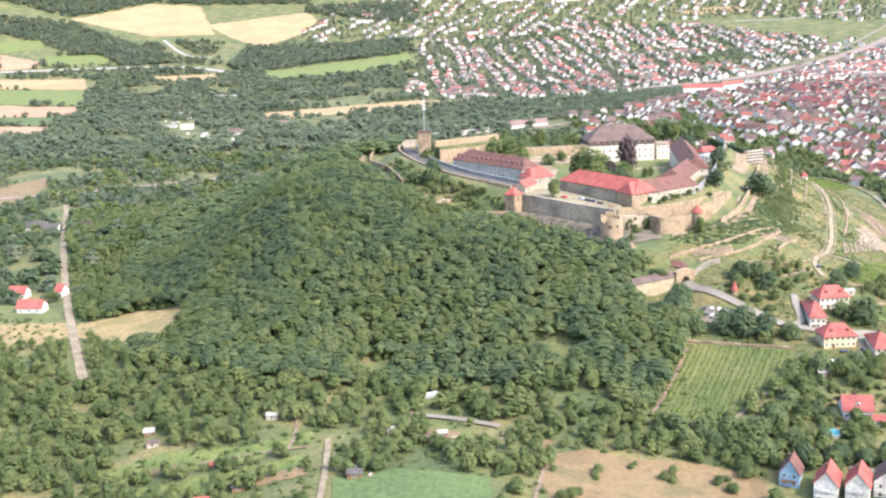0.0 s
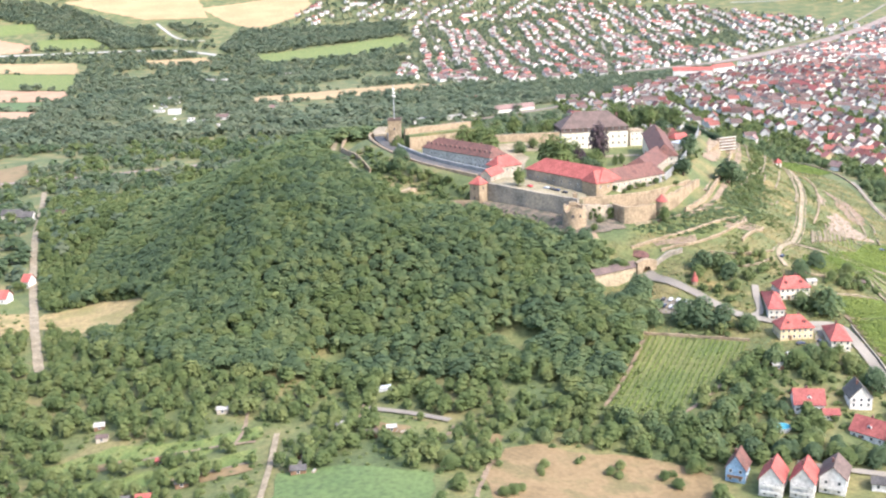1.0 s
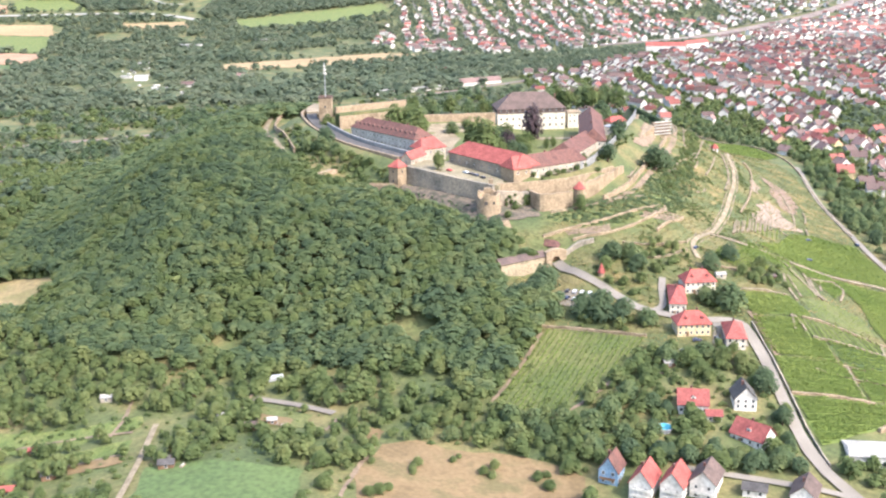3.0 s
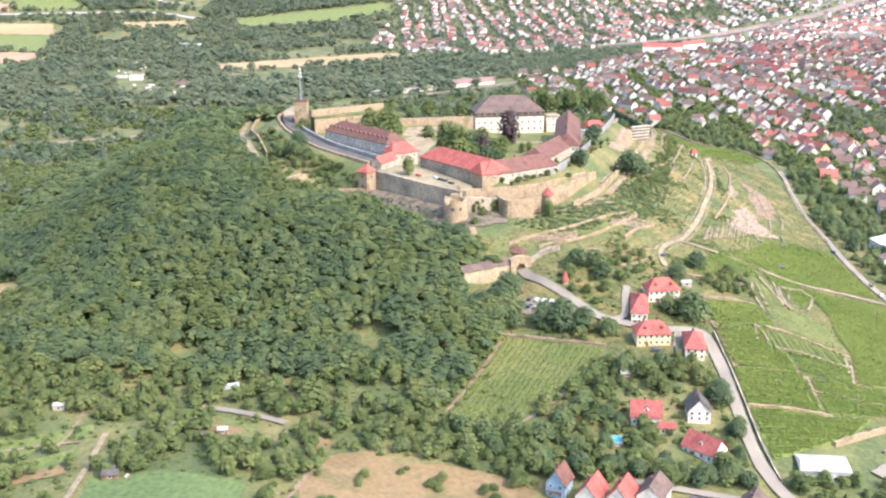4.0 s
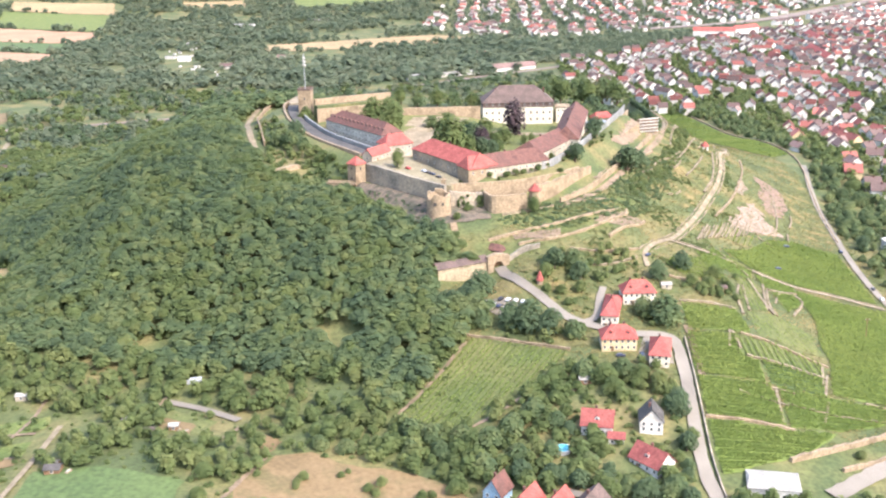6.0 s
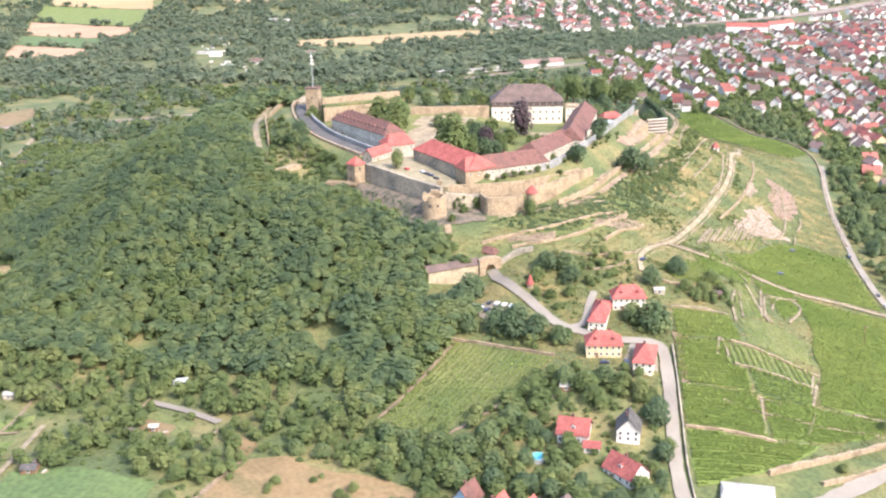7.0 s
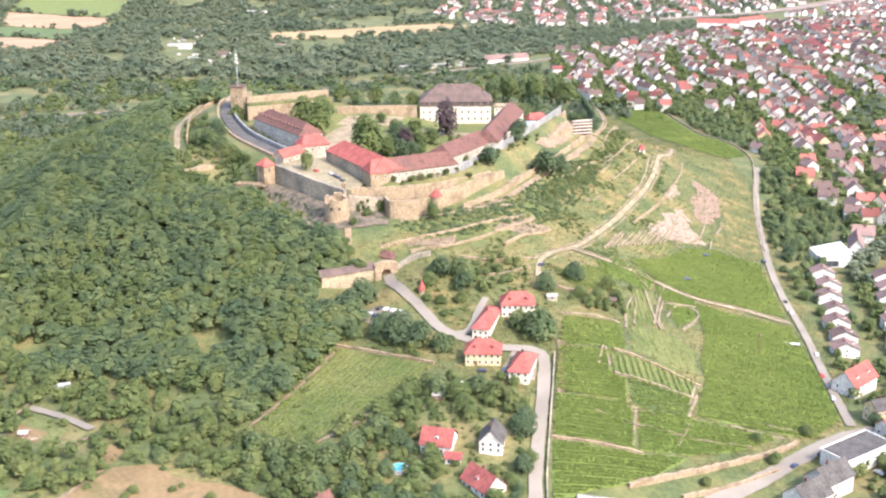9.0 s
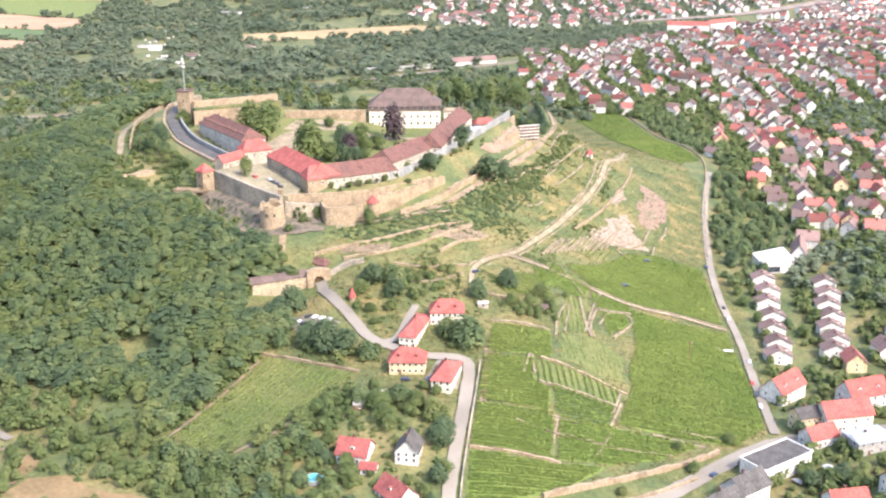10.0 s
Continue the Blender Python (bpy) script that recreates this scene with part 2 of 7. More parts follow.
def piece(name, verts, faces, material, parent, label="", smooth=False):
    ob = new(name, mesh_of(name, verts, faces, material, smooth))
    ob.parent = parent
    return tagged(ob, label)


def base(name, m, label="", category="", group="", kind=""):
    ob = new(name)
    ob.empty_display_size = 0.5
    ob.matrix_basis = m
    return tagged(ob, label, category, group, kind)


def box(x0, y0, z0, x1, y1, z1):
    v = [(x, y, z) for z in (z0, z1) for x, y in ((x0, y0), (x1, y0), (x1, y1), (x0, y1))]
    return v, [(0, 3, 2, 1), (4, 5, 6, 7), (0, 1, 5, 4), (1, 2, 6, 5), (2, 3, 7, 6), (3, 0, 4, 7)]


def join(*shapes):
    v, f = [], []
    for a, b in shapes:
        k = len(v)
        v += list(a)
        f += [tuple(i + k for i in q) for q in b]
    return v, f


def drum(r0, r1, z0, z1, n=20, cx=0.0, cy=0.0):
    v = [(cx + r * math.cos(2 * math.pi * i / n), cy + r * math.sin(2 * math.pi * i / n), z) for r, z in ((r0, z0), (r1, z1)) for i in range(n)]
    f = [(i, (i + 1) % n, n + (i + 1) % n, n + i) for i in range(n)] + [tuple(range(n - 1, -1, -1)), tuple(range(n, 2 * n))]
    return v, f


inside, near_line = within, near


def smooth_line(line, step):
    """A bent line rounded and cut to even steps."""
    p = np.array(line, float)
    for _ in range(2):
        if len(p) > 2:
            q = np.concatenate([p[:-1] * 0.75 + p[1:] * 0.25, p[:-1] * 0.25 + p[1:] * 0.75], 1).reshape(-1, 2)
            p = np.concatenate([p[:1], q, p[-1:]])
    d = np.r_[0, np.cumsum(np.hypot(*np.diff(p, axis=0).T))]
    s = np.linspace(0, d[-1], max(2, int(d[-1] / step) + 1))
    return np.stack([np.interp(s, d, p[:, 0]), np.interp(s, d, p[:, 1])], 1)


def across(p):
    t = np.gradient(p, axis=0)
    t /= np.linalg.norm(t, axis=1)[:, None] + 1e-9
    return np.stack([-t[:, 1], t[:, 0]], 1)


def ribbon(name, line, width, material, lift=0.25, step=4.0, label="", category="road", wobble=0.06):
    """A road or track laid over the ground."""
    p = smooth_line(line, step)
    n = across(p)
    rng = np.random.default_rng(int(abs(p[0, 0]) * 7 + abs(p[0, 1])))
    offs = np.linspace(-0.5, 0.5, 5) * width
    rows = [p + n * (o * (1 + wobble * rng.normal(size=len(p))))[:, None] for o in offs]
    v = np.concatenate([np.c_[r, height(r[:, 0], r[:, 1]) + lift] for r in rows])
    k = len(p)
    f = np.array([(a * k + i, a * k + i + 1, (a + 1) * k + i + 1, (a + 1) * k + i) for a in range(4) for i in range(k - 1)])[:, ::-1]
    return thing(name, v, np.ascontiguousarray(f), material, label, category, "structure")


def patch(name, poly, material, lift=0.2, cell=None, label="", category="field", rough_edge=1.0):
    """A field laid over the ground, with an uneven outline."""
    p = np.array(poly, float)
    size = max(np.ptp(p[:, 0]), np.ptp(p[:, 1]))
    cell = cell or max(5.0, size / 40)
    rng = random.Random(int(abs(p[0, 0]) + 31 * abs(p[0, 1])))
    ring = []
    for (x0, y0), (x1, y1) in zip(p, np.roll(p, -1, 0)):
        k = max(1, int(math.hypot(x1 - x0, y1 - y0) / (cell * 1.2)))
        for i in range(k):
            w = rough_edge if i else 0
            ring.append((x0 + (x1 - x0) * i / k + rng.uniform(-w, w), y0 + (y1 - y0) * i / k + rng.uniform(-w, w), 0))
    bm = bmesh.new()
    bm.faces.new([bm.verts.new(q) for q in ring])
    for axis in (0, 1):
        lo, hi = p[:, axis].min(), p[:, axis].max()
        c = lo + cell
        while c < hi:
            at, no = [0, 0, 0], [0, 0, 0]
            at[axis], no[axis] = c, 1
            bmesh.ops.bisect_plane(bm, geom=bm.verts[:] + bm.edges[:] + bm.faces[:], plane_co=at, plane_no=no)
            c += cell
    bmesh.ops.triangulate(bm, faces=[f for f in bm.faces if len(f.verts) > 4])
    co = np.array([q.co for q in bm.verts])
    for q, z in zip(bm.verts, height(co[:, 0], co[:, 1])):
        q.co.z = z + lift
    bmesh.ops.recalc_face_normals(bm, faces=bm.faces[:])
    if sum(f.normal.z for f in bm.faces) < 0:
        bmesh.ops.reverse_faces(bm, faces=bm.faces[:])
    me = bpy.data.meshes.new(name)
    bm.to_mesh(me), bm.free()
    me.materials.append(material)
    return tagged(new(name, me), label, category, "", "structure")


def wall_along(name, line, tall, thick, material, sink=1.0, step=4.0, label="", category="wall", kind="structure", ragged=0.1, parent=None, top=None):
    """A wall that follows the ground, or has its top at a given height, with an uneven crest."""
    p = smooth_line(line, step) if step else np.array(line, float)
    n = across(p)
    rng = np.random.default_rng(int(abs(p[0, 0]) * 13 + abs(p[0, 1]) * 3))
    z = height(p[:, 0], p[:, 1])
    hi = (z + tall if top is None else np.linspace(top[0], top[1], len(p))) + rng.uniform(-ragged, ragged, len(p))
    lo = z - sink
    a, b = p + n * thick / 2, p - n * thick / 2
    v = np.concatenate([np.c_[a, lo], np.c_[a, hi], np.c_[b, hi], np.c_[b, lo]])
    k = len(p)
    f = [(r * k + i, r * k + i + 1, ((r + 1) % 4) * k + i + 1, ((r + 1) % 4) * k + i) for r in range(4) for i in range(k - 1)]
    f = [q[::-1] for q in f] + [(0, k, 2 * k, 3 * k), (4 * k - 1, 3 * k - 1, 2 * k - 1, k - 1)]
    if parent:
        return piece(name, v.tolist(), f, material, parent, label)
    return thing(name, v.tolist(), f, material, label, category, kind)


# ---- foliage ----
def crown_shape(seed, leaves, leaf=0.3, tall=1.0, lobes=8, spread=(0.25, 0.56), bulk=(0.42, 0.62)):
    """A crown of unit radius: leaf clumps over several lobes, with gaps and an uneven outline. Returns corners, 3 to a clump."""
    rng = np.random.default_rng(seed)
    c = rng.normal(size=(lobes, 3))
    c /= np.linalg.norm(c, axis=1)[:, None]
    c *= rng.uniform(*spread, (lobes, 1))
    c[:, 2] = np.abs(c[:, 2]) * 1.1 - 0.25
    c[0] = (0, 0, 0.35)
    r = rng.uniform(*bulk, lobes)
    which = rng.choice(lobes, leaves, p=r**2 / (r**2).sum())
    d = rng.normal(size=(leaves, 3))
    d[:, 2] = d[:, 2] + 0.45
    d /= np.linalg.norm(d, axis=1)[:, None]
    at = c[which] + d * (r[which] * rng.uniform(0.8, 1.08, leaves))[:, None]
    n = d * 0.5 + at * 0.45 + rng.normal(size=(leaves, 3)) * 0.2 + (0, 0, 0.95)
    n /= np.linalg.norm(n, axis=1)[:, None]
    u = np.cross(n, rng.normal(size=(leaves, 3)))
    u /= np.linalg.norm(u, axis=1)[:, None]
    w = np.cross(n, u)
    s = (leaf * rng.uniform(0.6, 1.25, leaves))[:, None] / 2
    k = rng.uniform(0.55, 1.0, (leaves, 1))
    quad = np.stack([at - u * s - w * s * k * 0.8, at + u * s * 1.1 - w * s * 0.5, at - u * s * 0.1 + w * s * (0.6 + k)], 1)
    quad[..., 2] *= tall
    return quad.reshape(-1, 3)


def foliage(name, xyz, radius, tall, material, shapes, label, category, seed=1):
    """Many crowns in one mesh: xyz are the crown's middles."""
    rng = np.random.default_rng(seed)
    out = []
    for k, (p, r, t) in enumerate(zip(xyz, radius, tall)):
        s = shapes[rng.integers(len(shapes))]
        a = rng.uniform(0, 2 * math.pi)
        c, d = math.cos(a), math.sin(a)
        q = s * (r, r, t)
        out.append(np.stack([q[:, 0] * c - q[:, 1] * d + p[0], q[:, 0] * d + q[:, 1] * c + p[1], q[:, 2] + p[2]], 1))
    v = np.concatenate(out)
    return thing(name, v, np.arange(len(v)).reshape(-1, 3), material, label, category, "stuff")


FULL = [crown_shape(s, 260, 0.36, lobes=6, spread=(0.15, 0.42), bulk=(0.5, 0.72)) for s in range(8)]
MID = [crown_shape(s + 70, 170, 0.42, lobes=6, spread=(0.2, 0.48), bulk=(0.46, 0.68)) for s in range(8)]
LIGHT = [crown_shape(s + 20, 70, 0.6) for s in range(6)]
FAR = [crown_shape(s + 40, 46, 0.72, lobes=6) for s in range(6)]


def scatter(poly, gap, seed, keep=1.0, clear=()):
    """Jittered plan points in a polygon, kept clear of other polygons and of lines (line, distance)."""
    p = np.array(poly, float)
    rng = np.random.default_rng(seed)
    gx, gy = np.meshgrid(np.arange(p[:, 0].min(), p[:, 0].max(), gap), np.arange(p[:, 1].min(), p[:, 1].max(), gap * 0.87))
    gx[1::2] += gap / 2
    x, y = gx.ravel() + rng.uniform(-0.42, 0.42, gx.size) * gap, gy.ravel() + rng.uniform(-0.42, 0.42, gx.size) * gap
    ok = inside(poly, x, y) & (rng.random(x.size) < keep)
    x, y = x[ok], y[ok]
    for c in clear:
        out = near_line(c[0], x, y) > c[1] if isinstance(c, tuple) else ~inside(c, x, y)
        x, y = x[out], y[out]
    return x, y


# ---- ground ----
def ladder(lo, hi, centre, fine, coarse):
    """Grid lines, close together round the hill and wider far off."""
    out, p = [], lo
    while p < hi:
        out.append(p)
        away = max(0, centre[0] - p, p - centre[1])
        p += min(coarse, fine + away * 0.03)
    return np.array(out + [hi])


gx, gy = ladder(-3000, 3000, (-250, 360), 6, 90), ladder(-900, 4850, (400, 960), 6, 90)
mx, my = np.meshgrid(gx, gy)
mz = height(mx, my) + 0.25 * np.sin(mx * 0.31 + 2 * np.sin(my * 0.13)) * np.sin(my * 0.27) * (my < 1300)
nx, ny = len(gx), len(gy)
idx = np.arange(nx * ny).reshape(ny, nx)
quads = np.stack([idx[:-1, :-1], idx[:-1, 1:], idx[1:, 1:], idx[1:, :-1]], -1).reshape(-1, 4)
thing("ground", np.stack([mx, my, mz], -1).reshape(-1, 3), quads, M_GRASS, "rough grass and scrub ground of a hill and plain", "ground", "structure", smooth=True)

# ---- fields of the plain ----
FIELDS = {
    "wheat_a": ("wheat_field", M_WHEAT, [(-1430, 3974), (-1210, 4224), (-1013, 4212), (-873, 3801), (-1079, 3767)]),
    "wheat_b": ("wheat_field", M_WHEAT, [(-934, 3944), (-595, 4137), (-542, 4000), (-562, 3809), (-666, 3619), (-778, 3713)]),
    "wheat_c": ("wheat_field", M_WHEAT, [(-1380, 3075), (-1088, 3087), (-1021, 2898), (-1330, 2940)]),
    "crop_c": ("crop_field", M_GARDEN, [(-1340, 2925), (-1014, 2878), (-916, 2582), (-1240, 2675)]),
    "stubble_c": ("stubble_field", M_STUBBLE, [(-1240, 2660), (-911, 2558), (-876, 2324), (-1130, 2420)]),
    "crop_d": ("crop_field", M_DARKCROP, [(-1130, 2405), (-883, 2320), (-819, 2110), (-1040, 2220)]),
    "stubble_d": ("stubble_field", M_STUBBLE, [(-1030, 2190), (-797, 2080), (-760, 1928), (-930, 1960)]),
    "crop_e": ("crop_field", M_GARDEN, [(-1548, 3627), (-1424, 3672), (-1377, 3544), (-1486, 3470)]),
    "stubble_e": ("stubble_field", M_STUBBLE, [(-1476, 3446), (-1319, 3361), (-1281, 3258), (-1386, 3224)]),
    "crop_f": ("crop_field", M_GARDEN, [(-1333, 3446), (-1164, 3477), (-1065, 3328), (-1277, 3294)]),
    "meadow_a": ("meadow", M_GARDEN, [(-597, 3172), (-192, 3434), (-160, 3296), (-303, 3095), (-545, 3016)]),
    "wheat_l": ("wheat_field", M_WHEAT, [(-440, 2191), (-273, 2285), (-111, 2367), (23, 2287), (-103, 2185), (-255, 2129), (-389, 2069)]),
    "wheat_s": ("wheat_field", M_WHEAT, [(-911, 3117), (-732, 3149), (-684, 3041), (-864, 3033)]),
    "wheat_r": ("wheat_field", M_WHEAT, [(710, 3883), (924, 3883), (956, 3775), (736, 3817)]),
    "meadow_b": ("meadow", M_HAY, [(-572, 1261), (-540, 1356), (-507, 1279), (-488, 1156), (-512, 1131)]),
    "hay_l": ("hay_field", M_STRAW, [(-245, 650), (-214, 666), (-174, 640), (-165, 603), (-168, 577), (-199, 600), (-226, 610), (-238, 616)]),
    "hay_m": ("hay_field", M_STRAW, [(-300, 645), (-254, 652), (-236, 603), (-280, 580)]),
    "meadow_l": ("meadow", M_MEADOW, [(-330, 700), (-294, 710), (-262, 668), (-258, 652), (-300, 644)]),
    "crop_g": ("crop_field", M_GARDEN, [(-170, 434), (-136, 446), (-97, 440), (-71, 452), (-68, 440), (-96, 424), (-140, 425), (-152, 424)]),
    "crop_h": ("crop_field", M_GARDEN, [(-142, 415), (-95, 419), (-68, 428), (-66, 414), (-91, 408), (-133, 402)]),
    "crop_i": ("crop_field", M_DARKCROP, [(-55, 401), (-30, 405), (8, 395), (8, 360), (-53, 370)]),
    "meadow_c": ("meadow", M_MEADOW, [(-21, 463), (4, 451), (2, 437), (-19, 439)]),
    "hay_f": ("hay_field", M_HAY, [(27, 394), (36, 422), (50, 427), (62, 420), (86, 417), (102, 411), (116, 400), (112, 375), (70, 360), (31, 365)]),
}
for key, (name, material, poly) in FIELDS.items():
    far = poly[0][1] > 1500
    patch(name, poly, material, 0.8 if far else 0.3, label={"wheat_field": "ripe golden wheat field", "crop_field": "green crop field on the plain", "stubble_field": "pale harvested stubble field",
          "meadow": "open green meadow between trees", "hay_field": "dry mown yellow hay field"}[name], category="field", rough_edge=6 if far else 1.0)

ROADS = {
    "motorway": (22, M_CONCRETE, [(-1480, 3160), (-1144, 3254), (-901, 3298), (-788, 3253), (-700, 3180)]),
    "slip_road": (10, M_CONCRETE, [(-1026, 3710), (-886, 3446), (-805, 3443)]),
    "railway": (42, M_BALLAST, [(1420, 3420), (1172, 3134), (960, 2903), (805, 2771), (617, 2566), (481, 2437), (330, 2330)]),
    "rail_road": (9, M_TARMAC, [(1340, 3470), (1256, 3368), (995, 3014), (831, 2862), (645, 2686)]),
    "far_road": (9, M_CONCRETE, [(869, 3645), (1036, 3592), (1345, 3658)]),
    "near_railway": (14, M_BALLAST, [(-560, 1180), (-380, 1240), (-200, 1330), (-59, 1520), (73, 1625), (169, 1700), (300, 1830)]),
    "lane": (5.2, M_SAND, [(-430, 1130), (-408, 1070), (-330, 850), (-276, 710), (-227, 591), (-205, 540)]),
    "farm_track": (2.5, M_SAND, [(-57, 350), (-58, 386), (-59, 407), (-62, 442)]),
    "farm_lane": (4.0, M_TARMAC, [(-25, 470), (-8, 464), (13, 452)]),
    "gate_road": (5.4, M_TARMAC, [(118.5, 577), (121, 570), (130, 556), (139, 545), (147, 534), (154, 524), (164, 519), (176, 513), (186, 512), (196, 514), (201.3, 511), (202.5, 502), (203, 481), (203, 457), (202.8, 436), (203, 418), (205, 404), (209, 391), (215, 377)]),
    "house_lane": (3.2, M_TARMAC, [(150, 403), (162, 398), (180, 392), (200, 386), (214, 380)]),
    "hill_road": (4.2, M_TARMAC, [(352, 940), (343, 880), (335, 804), (329, 711), (330, 660), (335, 616), (335, 547), (336, 507)]),
    "town_road": (7.0, M_TARMAC, [(470, 520), (384, 515), (342, 506), (315, 481), (285, 444), (250, 410)]),
    "sandy_path": (2.5, M_SAND, [(195, 584), (194, 599), (200, 612), (211, 630), (223, 659), (234, 690), (244, 724), (254, 754), (263, 796), (268, 842), (277, 866), (281, 900), (284, 940)]),
    "villa_drive": (3.6, M_TARMAC, [(158, 521), (167, 524), (168, 540), (171, 556)]),
    "vineyard_path": (3.0, M_SAND, [(211, 629), (236, 629), (260, 622), (278, 619), (303, 628), (329, 624)]),
}
for name, (wide, material, line) in ROADS.items():
    far = line[0][1] > 1500
    ribbon(name, line, wide, material, 1.4 if far else 0.75, 12 if far else 4, label={M_CONCRETE: "pale concrete road across the plain", M_BALLAST: "brown ballasted railway line", M_SAND: "pale sandy track on the slope",
           M_TARMAC: "narrow grey tarmac road"}[material], category="railway" if material == M_BALLAST else "road")

# ---- buildings ----
def turn_of(p0, p1):
    return math.degrees(math.atan2(p1[1] - p0[1], p1[0] - p0[0]))


def window_mesh(w, h, frame_mat=None):
    """A window: a proud frame, a recessed dark pane and a sill."""
    s = 0.12
    a, b, d = w / 2, w / 2 - s, -0.1
    v = [(-a, d, 0), (a, d, 0), (a, d, h), (-a, d, h), (-b, d, s), (b, d, s), (b, d, h - s), (-b, d, h - s), (-b, -0.03, s), (b, -0.03, s), (b, -0.03, h - s), (-b, -0.03, h - s), (-a, 0, 0), (a, 0, 0), (a, 0, h), (-a, 0, h)]
    f = [(k + p, (k + 1) % 4 + p, (k + 1) % 4 + q, k + q) for p, q in ((0, 4), (4, 8), (12, 0)) for k in range(4)] + [(8, 9, 10, 11)]
    me = mesh_of("window", v, f, [frame_mat or M_PLASTER, M_GLASS])
    for q in list(me.polygons)[12:]:
        q.material_index = 1
    return me


def glazed(me, w, h):
    """The same window as an open frame, and its pane."""
    frame_me = me.copy()
    bm = bmesh.new()
    bm.from_mesh(frame_me)
    bmesh.ops.delete(bm, geom=[f for f in bm.faces if f.material_index == 1], context="FACES_ONLY")
    bm.to_mesh(frame_me), bm.free()
    a = w / 2 - 0.12
    return frame_me, mesh_of("pane", [(-a, -0.04, 0.12), (a, -0.04, 0.12), (a, -0.04, h - 0.12), (-a, -0.04, h - 0.12)], [(0, 1, 2, 3)], M_GLASS)


WINDOW = window_mesh(1.2, 1.5)
TALL_WINDOW = window_mesh(1.3, 1.9, M_STONE)
GLAZED = glazed(WINDOW, 1.2, 1.5)
TALL_GLAZED = glazed(TALL_WINDOW, 1.3, 1.9)
DORMER_PANE = mesh_of("pane", [(-0.5, -0.06, 0.25), (0.5, -0.06, 0.25), (0.5, -0.06, 1.15), (-0.5, -0.06, 1.15)], [(0, 1, 2, 3)], M_GLASS)
DOOR = mesh_of("door", *join(box(-0.65, -0.12, 0, 0.65, 0.02, 2.2), box(-0.5, -0.16, 0.1, 0.5, -0.1, 2.05)), M_WOOD)
CHIMNEY = mesh_of("chimney", *join(box(-0.4, -0.4, -1.2, 0.4, 0.4, 1.1), box(-0.5, -0.5, 1.1, 0.5, 0.5, 1.3)), M_OLDTILE)
DORMER_V = [(-0.9, 0, 0), (0.9, 0, 0), (0.9, 0, 1.2), (-0.9, 0, 1.2), (0, -0.15, 1.9), (-0.9, 1.9, 1.2), (0.9, 1.9, 1.2), (0, 3.0, 1.9)]


def dormer_mesh(roof_mat, wall_mat):
    me = mesh_of("dormer", DORMER_V, [(0, 1, 2, 4, 3), (1, 6, 2), (0, 3, 5), (3, 4, 7, 5), (2, 6, 7, 4)], [wall_mat, roof_mat])
    for k in (3, 4):
        me.polygons[k].material_index = 1
    return me


def placed(name, me, parent, m, label=""):
    ob = new(name, me)
    ob.parent, ob.matrix_basis = parent, m
    return tagged(ob, label)


def fit_window(kind, parent, m):
    """A window with its pane as a part of its own."""
    ob = placed("window", kind[0], parent, m)
    placed("pane", kind[1], ob, Matrix())
    return ob


def roof_shape(lo, w, eave, ridge, hip0, hip1, over=0.6, thick=0.3, mid=0.5):
    """A pitched roof over a plan lo x w; hip0 and hip1 draw the ridge's ends in."""
    x0, x1, y0, y1, ym = -over, lo + over, -over, w + over, w * mid
    drop = (ridge - eave) * over / max(w * mid, 0.1)
    e = eave - drop
    v = []
    for d in (0, thick):
        v += [(x0, y0, e + d), (x1, y0, e + d), (x1, y1, e + d), (x0, y1, e + d), (x0 + (hip0 and hip0 + over), ym, ridge + d), (x1 - (hip1 and hip1 + over), ym, ridge + d)]
    f = [(6, 7, 11, 10), (8, 9, 10, 11), (0, 4, 5, 1), (2, 5, 4, 3)]
    f += [(9, 6, 10), (0, 3, 4)] if hip0 else [(0, 6, 10, 4), (3, 4, 10, 9)]
    f += [(7, 8, 11), (2, 1, 5)] if hip1 else [(1, 5, 11, 7), (2, 8, 11, 5)]
    for a, b, need in ((0, 1, 1), (1, 2, hip1), (2, 3, 1), (3, 0, hip0)):
        if need:
            f.append((a, b, b + 6, a + 6))
    return v, f


